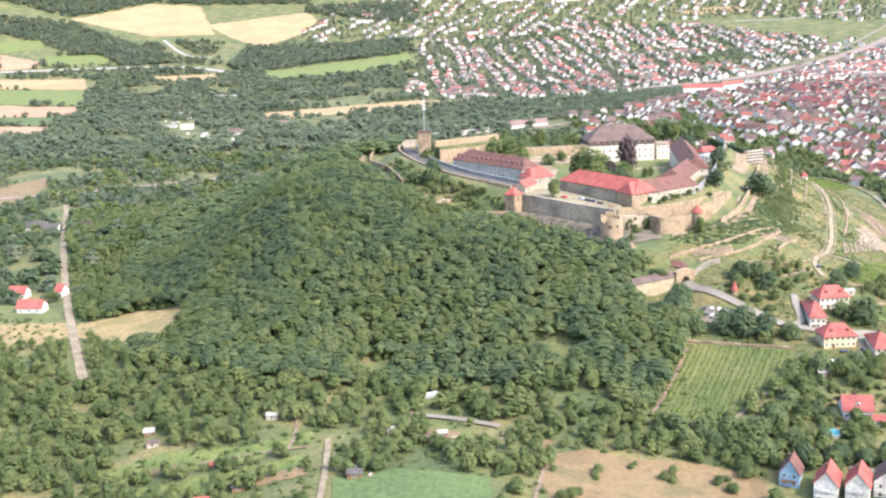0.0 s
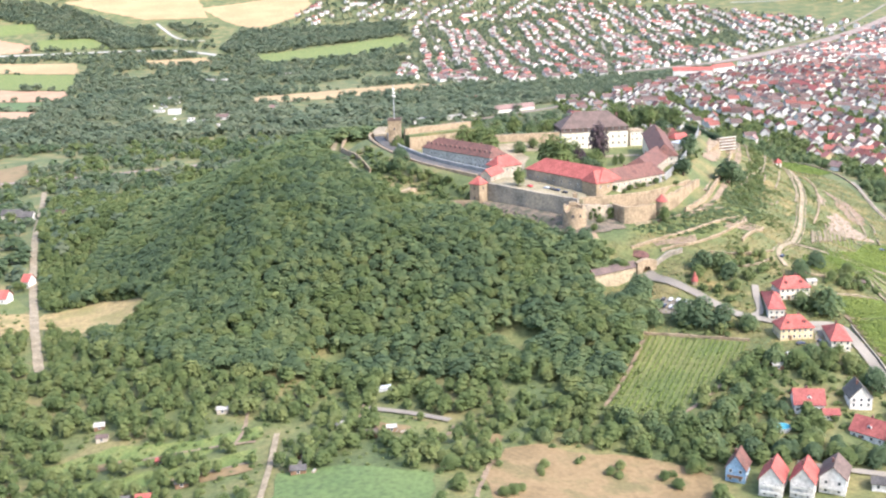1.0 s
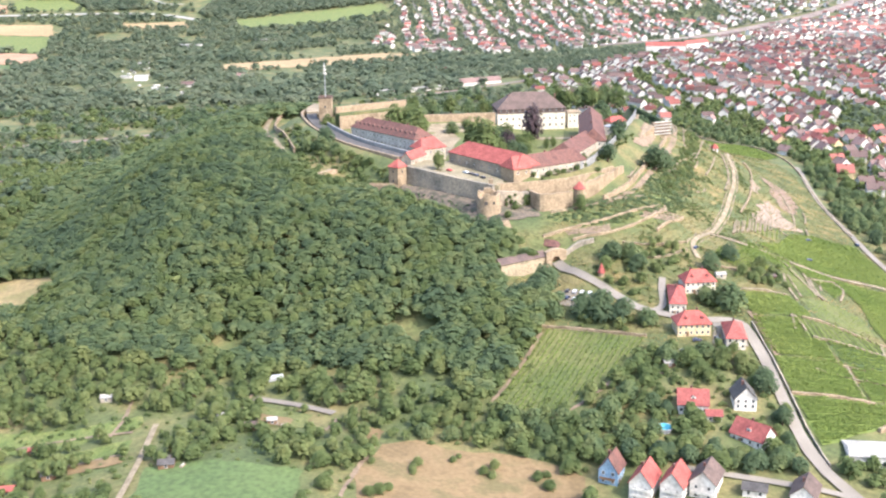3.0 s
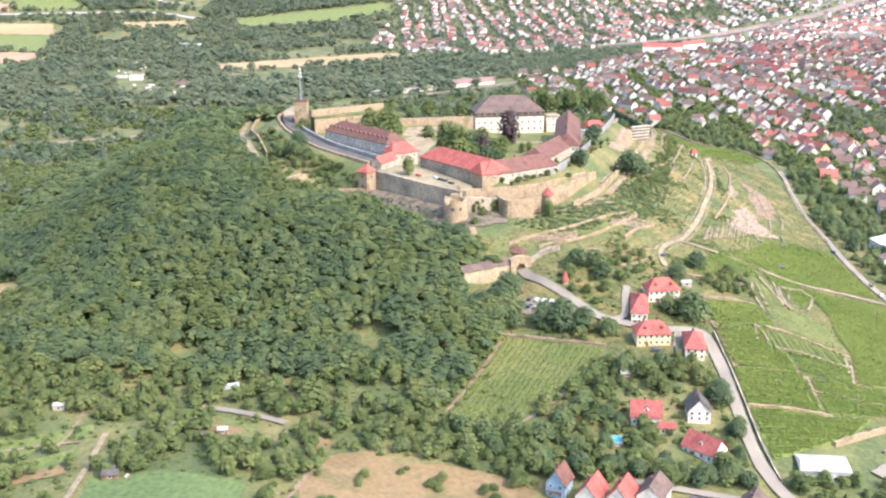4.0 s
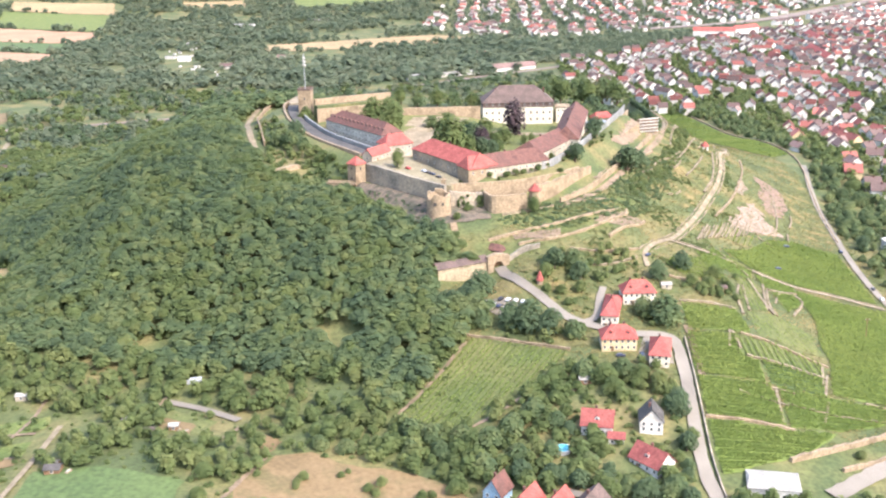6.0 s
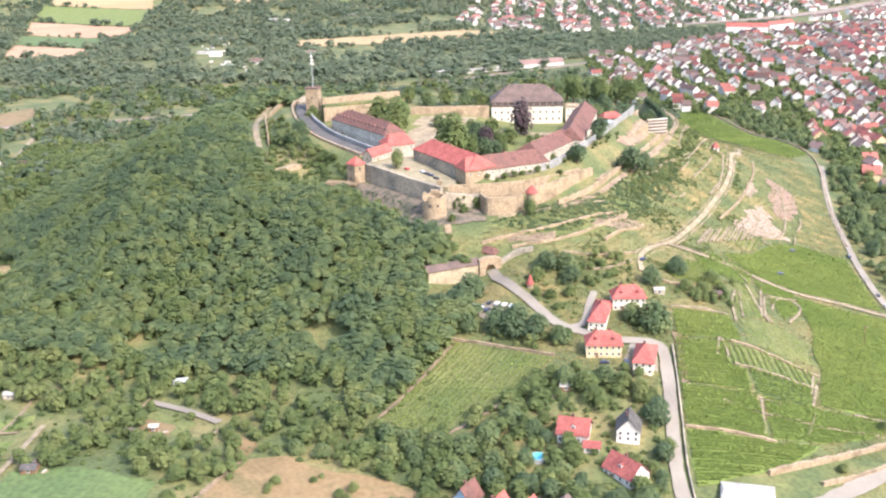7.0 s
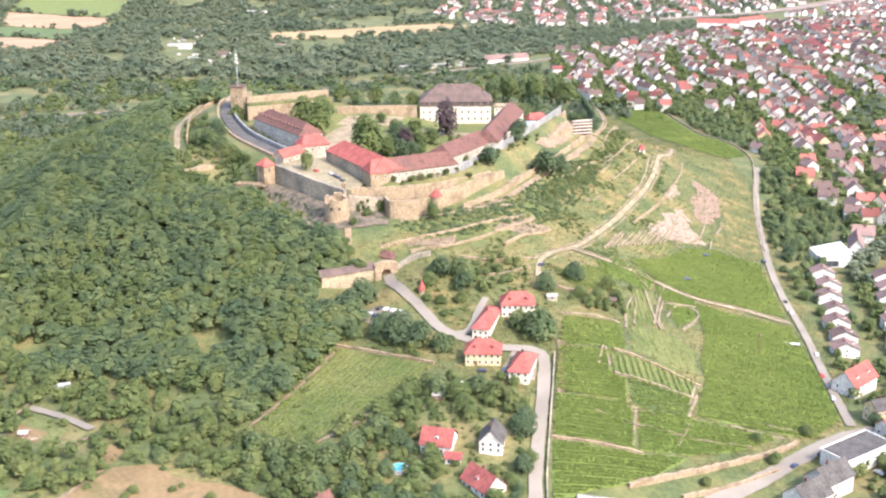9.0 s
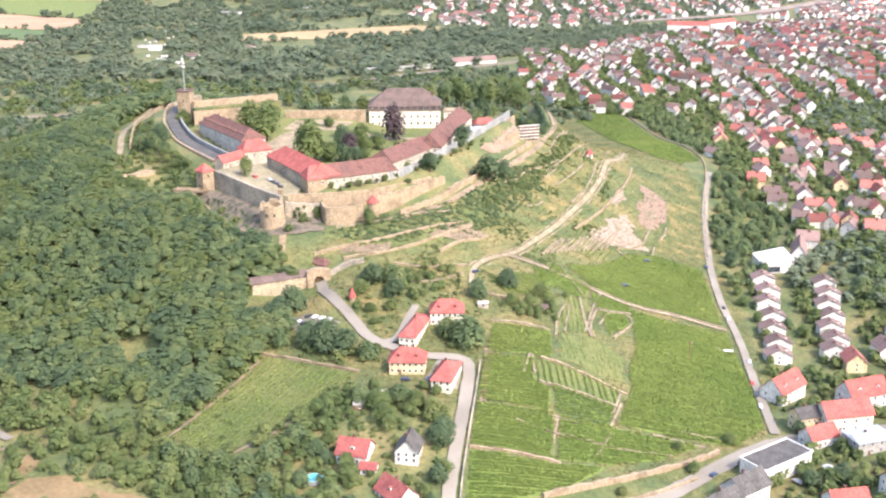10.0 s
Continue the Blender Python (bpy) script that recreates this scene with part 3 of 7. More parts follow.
def building(name, p0, p1, depth, floor, eave, ridge, wall_mat, roof_mat, hip=(0, 0), label="", category="house", rows=((0, 0),), side=0, chimneys=0, dormers=0, group="", doors=0, win=None, over=0.6, dormer_mat=None):
    """A house whose front runs from p0 to p1, with its depth behind. rows: (windows, sill height) along the front; side: windows a row on the ends."""
    long = math.hypot(p1[0] - p0[0], p1[1] - p0[1])
    m = pose(p0[0], p0[1], floor, 0, 0, turn_of(p0, p1))
    b = base(name, m, label, category, group)
    e, r = eave - floor, ridge - floor
    v = [(0, 0, -6), (long, 0, -6), (long, depth, -6), (0, depth, -6), (0, 0, e), (long, 0, e), (long, depth, e), (0, depth, e)]
    f = [(0, 1, 5, 4), (2, 3, 7, 6)]
    if hip[0]:
        f.append((3, 0, 4, 7))
    else:
        v.append((0, depth / 2, r))
        f.append((3, 0, 4, len(v) - 1, 7))
    if hip[1]:
        f.append((1, 2, 6, 5))
    else:
        v.append((long, depth / 2, r))
        f.append((1, 2, 6, len(v) - 1, 5))
    piece("wall", v, f, wall_mat, b)
    piece("roof", *roof_shape(long, depth, e, r, *hip, over=over), roof_mat, b)
    spots = []
    for count, sill in rows:
        spots += [pose(long * (i + 0.5) / count, 0, sill) for i in range(count)]
        for i in range(side):
            spots += [pose(long, depth * (i + 0.5) / side, sill, 0, 0, 90), pose(0, depth * (i + 0.5) / side, sill, 0, 0, -90)]
    for m in spots:
        if group:
            placed("window", win or WINDOW, b, m)
        else:
            fit_window(GLAZED, b, m)
    for i in range(doors):
        placed("door", DOOR, b, pose(long * (i + 0.3) / doors, 0, 0))
    for i in range(chimneys):
        placed("chimney", CHIMNEY, b, pose(long * (i + 0.7) / (chimneys + 0.6), depth * 0.5 + 0.8, r - 0.2))
    if dormers:
        me = dormer_mesh(roof_mat, dormer_mat or wall_mat)
        for i in range(dormers):
            ob = placed("dormer", me, b, pose(long * (i + 0.5) / dormers, depth * 0.16, e + (r - e) * 0.3))
            placed("pane", DORMER_PANE, ob, Matrix())
    return b


# ---- the fortress ----
court = patch("courtyard", [(40, 700), (82, 642), (106, 648), (136, 676), (156, 720), (180, 805), (186, 860), (60, 862), (0, 830), (-5, 770)], M_MEADOW, 0.3, 6, "lawns and paths of the fortress courtyard", "courtyard")
def terrace_z(x):
    return 73.4 - 0.04 * (x - 34)


# gate court, a gravelled terrace behind the gate wall
deck = [(34, 673), (81, 632), (89, 630), (92, 636), (92, 646), (62, 693), (52, 697), (38, 694)]
v = [(x, y, terrace_z(x)) for x, y in deck] + [(x, y, 56) for x, y in deck]
n = len(deck)
thing("gate_terrace", v, [tuple(range(n))] + [(i, i + n, (i + 1) % n + n, (i + 1) % n) for i in range(n)], M_GRAVEL, "dry gravelled terrace behind the gate wall", "terrace", "structure")
wall_along("gate_wall", [(33, 671), (45, 661), (58, 649.5), (72, 637), (86, 626.5)], 0, 2.0, M_GREYSTONE, 12, 2, "tall shaded grey stone wall by the gate", top=(74.8, 72.2), ragged=0.15)
# two-tier sandstone walls east of the round bastion
wall_along("bastion_wall", [(88, 627), (98, 628.5), (108, 633)], 0, 2.0, M_GREYSTONE, 12, 2, "overgrown grey stone curtain wall", top=(69.0, 66.5), ragged=0.4)
wall_along("upper_parapet", [(88, 632), (100, 635.5), (112, 639), (126, 645), (135, 652), (147, 665), (161, 683)], 0, 1.4, M_STONE, 10, 3, "pale sandstone upper parapet", top=(71.8, 70.6), ragged=0.15)
wall_along("spur_wall", [(107, 633), (110, 626), (112, 621.3), (121, 624), (131, 629.5)], 0, 1.6, M_STONE, 6, 2, "sunlit sandstone spur wall", top=(67.6, 67.6), ragged=0.25)
wall_along("ruined_wall", [(136, 637), (145, 647), (154, 661), (163, 681), (168, 690)], 0, 1.8, M_STONE, 6, 2, "ragged ruined sandstone wall", top=(70.4, 69.6), ragged=0.8)
wall_along("ramp_wall", [(171, 684), (176, 700), (183, 722), (190, 748), (197, 772), (206, 800)], 0, 2.4, M_STONE, 6, 3, "long pale sandstone ramp wall", top=(63.5, 68.0), ragged=0.3)
wall_along("rampart", [(173, 718), (176.5, 738), (181, 757), (186, 768), (193, 784), (204, 806)], 0, 6.0, M_STONE, 8, 3, "pale sandstone rampart under repair", top=(65.5, 74.5), ragged=0.3)
wall_along("east_parapet", [(210, 799), (219, 808), (225.5, 820), (229.3, 840), (230, 860), (229, 886), (224, 930), (218, 964)], 1.1, 0.7, M_STONE, 4, 3, "narrow sandstone parapet beside the crest path", ragged=0.2)
ribbon("crest_path", [(216, 803), (223, 817), (227, 838), (228, 860), (227, 886), (222, 932), (216, 964)], 2.2, M_SAND, 0.5, 3, "pale sandy path along the crest", "path", 0.1)
wall_along("grey_fence_wall", [(137, 667), (143.8, 670.5), (156.5, 702), (169, 737), (181.5, 777), (193.5, 818), (197, 834)], 0, 0.5, M_FENCE, 8, 3, "tall pale grey security fence wall", top=(76.8, 82.2), ragged=0.0)
wall_along("tan_wall", [(171, 742), (181, 775), (193, 812), (200, 842)], 0, 1.2, M_STONE, 4, 3, "pale stone wall below the security fence", top=(71.5, 77.0), ragged=0.2)
# west side: parapet, dark lane and pale inner wall
wall_along("west_parapet", [(-48, 850), (-53, 836), (-52, 820), (-39, 780), (-26, 755), (-12, 730), (11, 704.5), (28, 687)], 0, 1.6, M_STONE, 7, 3, "broad pale parapet of the western rampart", top=(84.0, 77.0), ragged=0.1)
wall_along("rampart_lane", [(-43, 836), (-46, 822), (-34, 783), (-21, 758), (-7, 733), (15, 709), (31, 692)], 0, 7.5, M_SLATE, 7, 3, "long dark tarred lane along the rampart", "lane", top=(83.2, 76.2), ragged=0.0)
wall_along("inner_wall", [(-38, 826), (-29, 785), (-16, 761), (-2, 737), (20, 713), (36, 697)], 0, 1.2, M_FENCE, 7, 3, "pale inner wall of the rampart", top=(84.6, 78.0), ragged=0.0)
wall_along("north_wall", [(-24, 800), (-10, 815), (9, 833), (24, 846)], 0, 2.0, M_STONE, 12, 4, "long pale northern curtain wall", top=(91.2, 89.0), ragged=0.1)
wall_along("north_bank", [(-22, 795), (-6, 808), (11, 824), (28, 838)], 0, 6.0, M_GRASS, 12, 4, "grassy bank before the northern wall", "bank", top=(87.2, 85.4), ragged=0.1)
wall_along("yard_wall", [(36, 824), (60, 829), (92, 838)], 0, 1.6, M_STONE, 8, 4, "long pale wall behind the fortress yard", top=(81.0, 80.0), ragged=0.1)
wall_along("garden_wall", [(-20, 789), (-4, 800), (13, 816), (24, 828)], 0, 1.4, M_STONE, 12, 4, "pale retaining wall of the upper court", top=(86.2, 84.4), ragged=0.1)
wall_along("outer_wall", [(-27, 672), (-22, 676), (-16, 684), (-12, 690)], 2.6, 3.0, M_STONE, 4, 2, "broken sandy outwork wall among trees", ragged=0.5)
wall_along("ditch_wall", [(28, 652), (40, 634), (52, 621), (66, 608), (76, 600)], 1.6, 1.2, M_STONE, 4, 3, "low stone wall on the edge of the ditch", ragged=0.15)
wall_along("ditch_kerb", [(33, 653), (45, 635), (57, 622), (70, 610), (80, 603)], 1.0, 0.8, M_STONE, 4, 3, "narrow stone kerb wall along the ditch", ragged=0.15)

# slopes and ways at the foot of the walls
wall_along("rampart_walk", [(-44, 862), (-47, 842), (-44, 826)], 0, 9.0, M_SAND, 6, 3, "broad sandy rampart walk round the tower", "rampart", top=(84.6, 84.0), ragged=0.1)
patch("repair_slope", [(184, 752), (202, 816), (210, 818), (206, 796), (196, 764)], M_SOIL, 0.5, 3, "bare sandy bank below the repaired rampart", "bank", 1.5)
patch("talus", [(30, 668), (27, 655), (40, 634), (56, 616), (78, 604), (96, 608), (112, 614), (108, 630), (86, 628), (60, 648)], M_TALUS, 0.45, 2, "steep dark rocky bank below the gate wall", "bank", 1.0)
ribbon("ramp_path", [(150, 632), (163, 648), (176, 672), (188, 705), (200, 738), (212, 775), (220, 800), (224, 820)], 3.6, M_SOIL, 0.5, 3, "pale sandy ramp climbing below the rampart", "path", 0.15)
wall_along("ramp_side_wall", [(150, 637), (160, 650), (172, 675), (184, 707), (196, 740), (207, 775), (214, 798)], 3.2, 1.2, M_STONE, 4, 2.5, "pale sandstone wall along the ramp", ragged=0.6)
ribbon("rampart_path", [(-84, 890), (-85, 856), (-80, 820), (-69, 783), (-56, 745), (-47, 722)], 4.0, M_SAND, 0.6, 3, "pale sandy path round the western rampart", "path", 0.12)
wall_along("path_parapet", [(-76, 886), (-78, 856), (-73, 822), (-62, 786), (-50, 750), (-44, 732)], 3.4, 0.8, M_STONE, 3, 3, "low pale parapet beside the sandy path", ragged=0.3)
for yard_poly in ([(40, 705), (37, 730), (42, 790), (56, 812), (66, 788), (60, 740), (56, 705)], [(40, 800), (44, 820), (84, 832), (80, 806)], [(96, 800), (150, 804), (148, 812), (94, 812)], [(108, 664), (128, 690), (140, 740), (132, 742), (118, 700), (100, 670)]):
    patch("fortress_yard", yard_poly, M_SAND, 0.45, 4, "pale gravel yard inside the fortress", "yard", 0.8)

# stone stairs from the foot of the bastion
stairs = base("stone_stairs", pose(95, 591, ground_z(95, 591), 0, 0, 12), "weathered pale stone stairs in the bank", "stairs")
for i in range(11):
    piece("step", *box(-1.8, 1.3 * i, -2.0, 1.8, 1.3 * i + 1.5, 0.5 + 0.42 * i), M_STONE, stairs)

# gate tower with bridge
tower = base("gate_tower", pose(28.6, 668.0, 70, 0, 0, -40), "square sandstone gate tower with red hipped roof", "tower")
piece("shaft", *join(box(-3.8, -3.8, -17, 3.8, 3.8, 5.4), box(-4.05, -4.05, 4.8, 4.05, 4.05, 5.4)), M_STONE, tower)
piece("roof", *roof_shape(7.6, 7.6, 5.4, 9.2, 3.5, 3.5, over=0.6), M_RED, tower, "red tiled hipped roof").matrix_basis = pose(-3.8, -3.8, 0)
for m in (pose(0, -3.85, 1.4), pose(0, -3.85, -4.5), pose(3.85, 0, 1.4, 0, 0, 90), pose(-3.85, 0, 0.6, 0, 0, -90)):
    placed("window", TALL_WINDOW, tower, m)
bridge = base("gate_bridge", pose(19, 662.5, 2.6, 0, 0, -8), "stone bridge with arches to the gate tower", "bridge")
arch_v, arch_f = [], []
for k, (cx, r) in enumerate(((-3.5, 2.3), (3.5, 2.3))):
    ring = [(cx + r * math.cos(a), 55 + r * 1.1 * math.sin(a)) for a in np.linspace(math.pi, 0, 9)]
    lo = [(cx - 3.5, 46), (cx - r, 46), *ring, (cx + r, 46), (cx + 3.5, 46)]
    hi = [(x, 61.2) for x, _ in lo]
    for yy in (-2.4, 2.4):
        o = len(arch_v)
        arch_v += [(x, yy, z) for x, z in lo] + [(x, yy, z) for x, z in hi]
        m_ = len(lo)
        arch_f += [(o + i, o + i + 1, o + m_ + i + 1, o + m_ + i) for i in range(m_ - 1)]
    o2 = len(arch_v) - 2 * m_
    o1 = o2 - 2 * m_
    arch_f += [(o1 + i, o1 + i + 1, o2 + i + 1, o2 + i) for i in range(m_ - 1)]
piece("arcade", arch_v, arch_f, M_STONE, bridge)
piece("deck", *join(box(-8, -2.5, 61.2, 11, 2.5, 61.7), box(-8, -2.6, 61.7, 11, -2.2, 62.6), box(-8, 2.2, 61.7, 11, 2.6, 62.6)), M_STONE, bridge)

# round bastion with broken crest
bast = base("round_bastion", pose(83, 618.5, 57), "round ruined sandstone bastion with a broken crest", "bastion")
ring = []
rng_b = random.Random(4)
vb, fb = [], []
N = 32
for i in range(N):
    a = 2 * math.pi * i / N
    top = 13.0 + rng_b.uniform(-0.9, 0.5) - (2.4 if 3.5 < a < 4.3 else 0) - (1.2 if 5.2 < a < 5.6 else 0)
    for r, z in ((7.3, -6), (6.7, 6), (6.4, top), (5.1, top), (5.1, 9.5)):
        vb.append((r * math.cos(a), r * math.sin(a), z))
for i in range(N):
    j = (i + 1) % N
    for k in range(4):
        fb.append((i * 5 + k, j * 5 + k, j * 5 + k + 1, i * 5 + k + 1))
fb.append(tuple(i * 5 + 4 for i in range(N)))
piece("drum", vb, fb, M_STONE, bast)
piece("coping", *box(-2.6, 4.4, 12.2, 1.6, 6.4, 14.2), M_STONE, bast)
piece("coping", *box(-6.0, -0.5, 12.4, -4.6, 2.0, 13.8), M_STONE, bast)
# no holes are cut: dark blocks stand for the shade inside the loopholes
piece("loophole", *box(-2.2, -6.75, 7.0, -0.6, -5.6, 9.0), M_SLATE, bast, "dark loophole opening")
piece("loophole", *box(2.4, -6.5, 7.4, 3.4, -5.2, 8.8), M_SLATE, bast, "dark loophole opening")
# pillar on the wall corner beside the bastion
pil = base("wall_pillar", pose(84.5, 631, 71.5), "stone corner pillar on the gate wall", "pillar")
piece("shaft", *join(box(-1.2, -1.2, -3, 1.2, 1.2, 2.6), box(-1.5, -1.5, 2.6, 1.5, 1.5, 3.1)), M_STONE, pil)
piece("cap", *drum(0.9, 0.1, 3.1, 4.2, 8), M_STONE, pil)

turret = base("wall_turret", pose(135.5, 634.5, 60), "round sandstone wall turret with red cone roof", "turret")
piece("drum", *drum(3.3, 3.1, -4, 8.0, 24), M_STONE, turret)
piece("roof", *join(drum(3.8, 3.7, 7.9, 8.2, 24), drum(3.7, 0.15, 8.2, 12.0, 24)), M_RED, turret, "red cone roof")

back = base("watch_tower", pose(-31.5, 806, 75.2), "square sandstone watch tower on the rampart", "tower")
piece("shaft", *join(box(-4.5, -4.5, -4, 4.5, 4.5, 22), box(-4.8, -4.8, 20.4, 4.8, 4.8, 21.0)), M_STONE, back)
piece("parapet", *join(box(-4.9, -4.9, 22, 4.9, -4.3, 23.2), box(-4.9, 4.3, 22, 4.9, 4.9, 23.2), box(-4.9, -4.3, 22, -4.3, 4.3, 23.2), box(4.3, -4.3, 22, 4.9, 4.3, 23.2)), M_BROWN, back)
for z in (8, 15):
    placed("window", TALL_WINDOW, back, pose(0, -4.52, z))
mast = base("radio_mast", pose(-31.5, 806, 97.0), "slim lattice radio mast with white antennas", "mast")
piece("pole", *join(drum(0.35, 0.25, 0, 26, 8), *[box(-0.9, -0.1, z, 0.9, 0.1, z + 0.15) for z in (4, 8, 12)]), M_METAL, mast)
for z, s in ((17, 0.9), (19.5, 0.8), (22, 0.6)):
    piece("antenna", *join(drum(s, s, z, z + 1.2, 10, s * 0.7, -0.5), box(-s, -0.8, z + 0.3, -0.2, -0.2, z + 1.8)), M_PLASTER, mast, "white dish antenna")

# wings round the courtyard
building("long_wing", (-10, 771), (36.7, 717), 16, 71.0, 82.3, 88.6, M_GREYPLASTER, M_OLDTILE, (9, 6), "long pale grey prison wing with aged red hipped roof", "building", ((17, 4.0), (17, 7.6)), 3, 3, 14, dormer_mat=M_BROWN)
building("gate_annex", (42, 702), (57, 712), 14, 70, 78.6, 84.0, M_WARM, M_RED, (4, 4), "cream annex with red hipped roof", "building", ((4, 5.4),), 2, 1)
building("gate_house", (36.5, 679), (45, 696), 7, 72.8, 77.2, 80.8, M_WARM, M_RED, (0, 0), "low gate building with red gabled roof", "building", ((4, 1.4),), 1, 0, doors=1)
building("red_wing", (59.5, 692.5), (100, 641), 17, 70.0, 79.0, 85.4, M_GREYSTONE, M_RED, (9, 5), "grey stone wing with bright red tiled roof", "building", ((9, 4.0),), 2, 1)
building("white_wing", (107, 645.5), (143, 670.5), 17, 68.5, 77.6, 83.6, M_WARM, M_OLDTILE, (0, 3), "white wing with faded red-brown roof", "building", ((10, 6.0),), 1, 1)
building("corner_wing", (98, 639.5), (108, 645.5), 14, 69.0, 78.4, 84.2, M_STONE, M_RED, (3, 3), "short stone corner wing with red roof", "building", ((2, 6.0),), 0, 0)
building("brown_wing", (138, 686), (158, 733), 18, 69.0, 77.8, 83.6, M_WARM, M_OLDTILE, (3, 2), "courtyard wing with reddish brown roof", "building", ((9, 5.0),), 1, 1)
building("east_wing", (161.7, 727), (170.6, 828), 16.5, 69.0, 78.4, 85.6, M_CREAM, M_OLDTILE, (3, 3), "tall east wing with steep red-brown roof", "building", ((14, 3), (14, 6.3)), 2, 2)
building("brick_lodge", (176, 812), (188, 818), 9, 68.5, 76, 79, M_STONE, M_RED, (2, 2), "small stone lodge with red roof", "building", ((3, 4.5),), 1, 1)
building("flat_block", (174, 786), (184, 796), 9, 68.5, 76.5, 77.0, M_PLASTER, M_METAL, (0.5, 0.5), "pale flat-roofed block by the security fence", "building", ((4, 4.5),), 1, 0)

palace = base("commandant_palace", pose(94, 841, 61.5, 0, 0, 7), "large white palace with dark upper storey and hipped roof", "palace")
piece("wall", *box(0, 0, -3, 52, 26, 17.0), M_CREAM, palace)
piece("upper_storey", *join(box(-0.3, -0.3, 17.0, 52.3, 26.3, 20.4), box(-0.5, -0.5, 16.8, 52.5, 26.5, 17.1)), M_BROWN, palace, "dark timbered upper storey")
piece("roof", *roof_shape(52, 26, 20.4, 30.8, 13, 13, over=0.9, thick=0.4), M_BROWN, palace, "large brown tiled hipped roof")
for i in range(11):
    for z in (6.5, 11.5):
        fit_window(TALL_GLAZED, palace, pose(2.6 + i * 4.7, 0, z))
    fit_window(GLAZED, palace, pose(2.6 + i * 4.7, -0.32, 18.0))
for i in range(5):
    for z in (6.5, 11.5):
        fit_window(TALL_GLAZED, palace, pose(52, 3 + i * 5, z, 0, 0, 90))
    fit_window(GLAZED, palace, pose(52.32, 3 + i * 5, 18.0, 0, 0, 90))
for x_, y_ in ((10, 11), (18, 15), (41, 15), (46, 12)):
    placed("chimney", CHIMNEY, palace, pose(x_, y_, 27.0) @ Matrix.Diagonal((1.3, 1.3, 1.8, 1)))
building("palace_wing", (148, 850), (158, 851), 14, 66, 77.0, 78.0, M_CREAM, M_STONE, (1, 1), "flat cream side wing of the palace", "building", ((3, 4), (3, 8)), 0, 0)

# scaffold on the rampart under repair
scaf = base("scaffold", pose(205.8, 804.6, 65.2, 0, 0, 24), "metal scaffold with boards on a rampart", "scaffold")
for i in range(6):
    for yy in (-0.2, -1.5):
        piece("standard", *drum(0.1, 0.1, -1, 11, 6, i * 2.8, yy), M_METAL, scaf)
for k in range(5):
    piece("deck_board", *box(-0.3, -1.7, 1.6 + 2.2 * k, 14.3, 0, 1.85 + 2.2 * k), M_WOOD, scaf)
    piece("guard_net", *box(-0.3, -1.8, 2.6 + 2.2 * k, 14.3, -1.7, 3.2 + 2.2 * k), M_PLASTER, scaf, "white safety boards")
thing("repaired_wall", *box(0, 0, -4, 15, 2.2, 11), M_STONE, "newly repaired sandstone wall behind the scaffold", "wall", "structure").matrix_basis = pose(205.4, 805.0, 65.2, 0, 0, 24)

# ---- lower gate and the road up ----
low = building("lower_gatehouse", (88.3, 558.7), (112.5, 574.5), 7, 38.0, 45.3, 47.4, M_LIME, M_BROWN, (0, 0), "long cream gatehouse wall with brown tiled roof", "gatehouse", ((0, 0),), 0, 0)
arch = base("gate_arch", pose(117.5, 577.0, 39.2, 0, 0, 24), "sandstone gateway with a round arch", "gate")
ro = [(2.6 * math.cos(a), 3.0 + 2.6 * math.sin(a)) for a in np.linspace(math.pi, 0, 11)]
lo = [(-6, -2), (-2.6, -2), *ro, (2.6, -2), (6, -2)]
hi = [(x, 8.0 + 1.6 * math.cos(x / 6 * 1.5)) for x, _ in lo]
m_ = len(lo)
va = [(x, yy, z) for yy in (-1.5, 1.5) for x, z in lo + hi]
fa = [(i, i + 1, m_ + i + 1, m_ + i) for i in range(m_ - 1)] + [(3 * m_ + i, 3 * m_ + i + 1, 2 * m_ + i + 1, 2 * m_ + i) for i in range(m_ - 1)]
fa += [(i, 2 * m_ + i, 2 * m_ + i + 1, i + 1) for i in range(m_ - 1)] + [(m_ + i, m_ + i + 1, 3 * m_ + i + 1, 3 * m_ + i) for i in range(m_ - 1)] + [(0, m_, 3 * m_, 2 * m_), (m_ - 1, 3 * m_ - 1, 4 * m_ - 1, 2 * m_ - 1)]
piece("arch", va, fa, M_STONE, arch)
# solid dark box behind the arch, its colour standing for the passage's shade
piece("passage", *box(-2.5, 1.0, -2, 2.5, 9, 5.4), M_WOOD, arch, "dark gate passage")
piece("keystone", *join(box(-0.4, -1.7, 5.3, 0.4, -1.4, 6.6), box(-6.2, -1.65, 7.0, 6.2, -1.45, 7.5)), M_STONE, arch)
building("gate_barn", (94, 596), (119, 584), 7, 42, 47.6, 49.8, M_GREYSTONE, M_OLDTILE, (3, 3), "long low barn with aged red-brown roof behind the gate", "barn", ((0, 0),), 0, 0)
wall_along("gate_side_wall", [(123, 580), (130, 585), (139, 588)], 2.6, 1.2, M_GREYSTONE, 3, 3, "grey stone retaining wall beside the gate", ragged=0.4)
cone = base("cone_pavilion", pose(139.5, 555, ground_z(139.5, 555)), "small round pavilion with steep red cone roof", "pavilion")
piece("drum", *drum(1.5, 1.5, -1, 2.2, 14), M_STONE, cone)
piece("roof", *drum(2.0, 0.1, 2.1, 7.2, 14), M_RED, cone, "steep red cone roof")
hut = base("vineyard_hut", pose(254.5, 822, ground_z(254.5, 822), 0, 0, 10), "small white vineyard hut with red roof", "hut")
piece("wall", *box(-2, -2, -1.5, 2, 2, 3), M_PLASTER, hut)
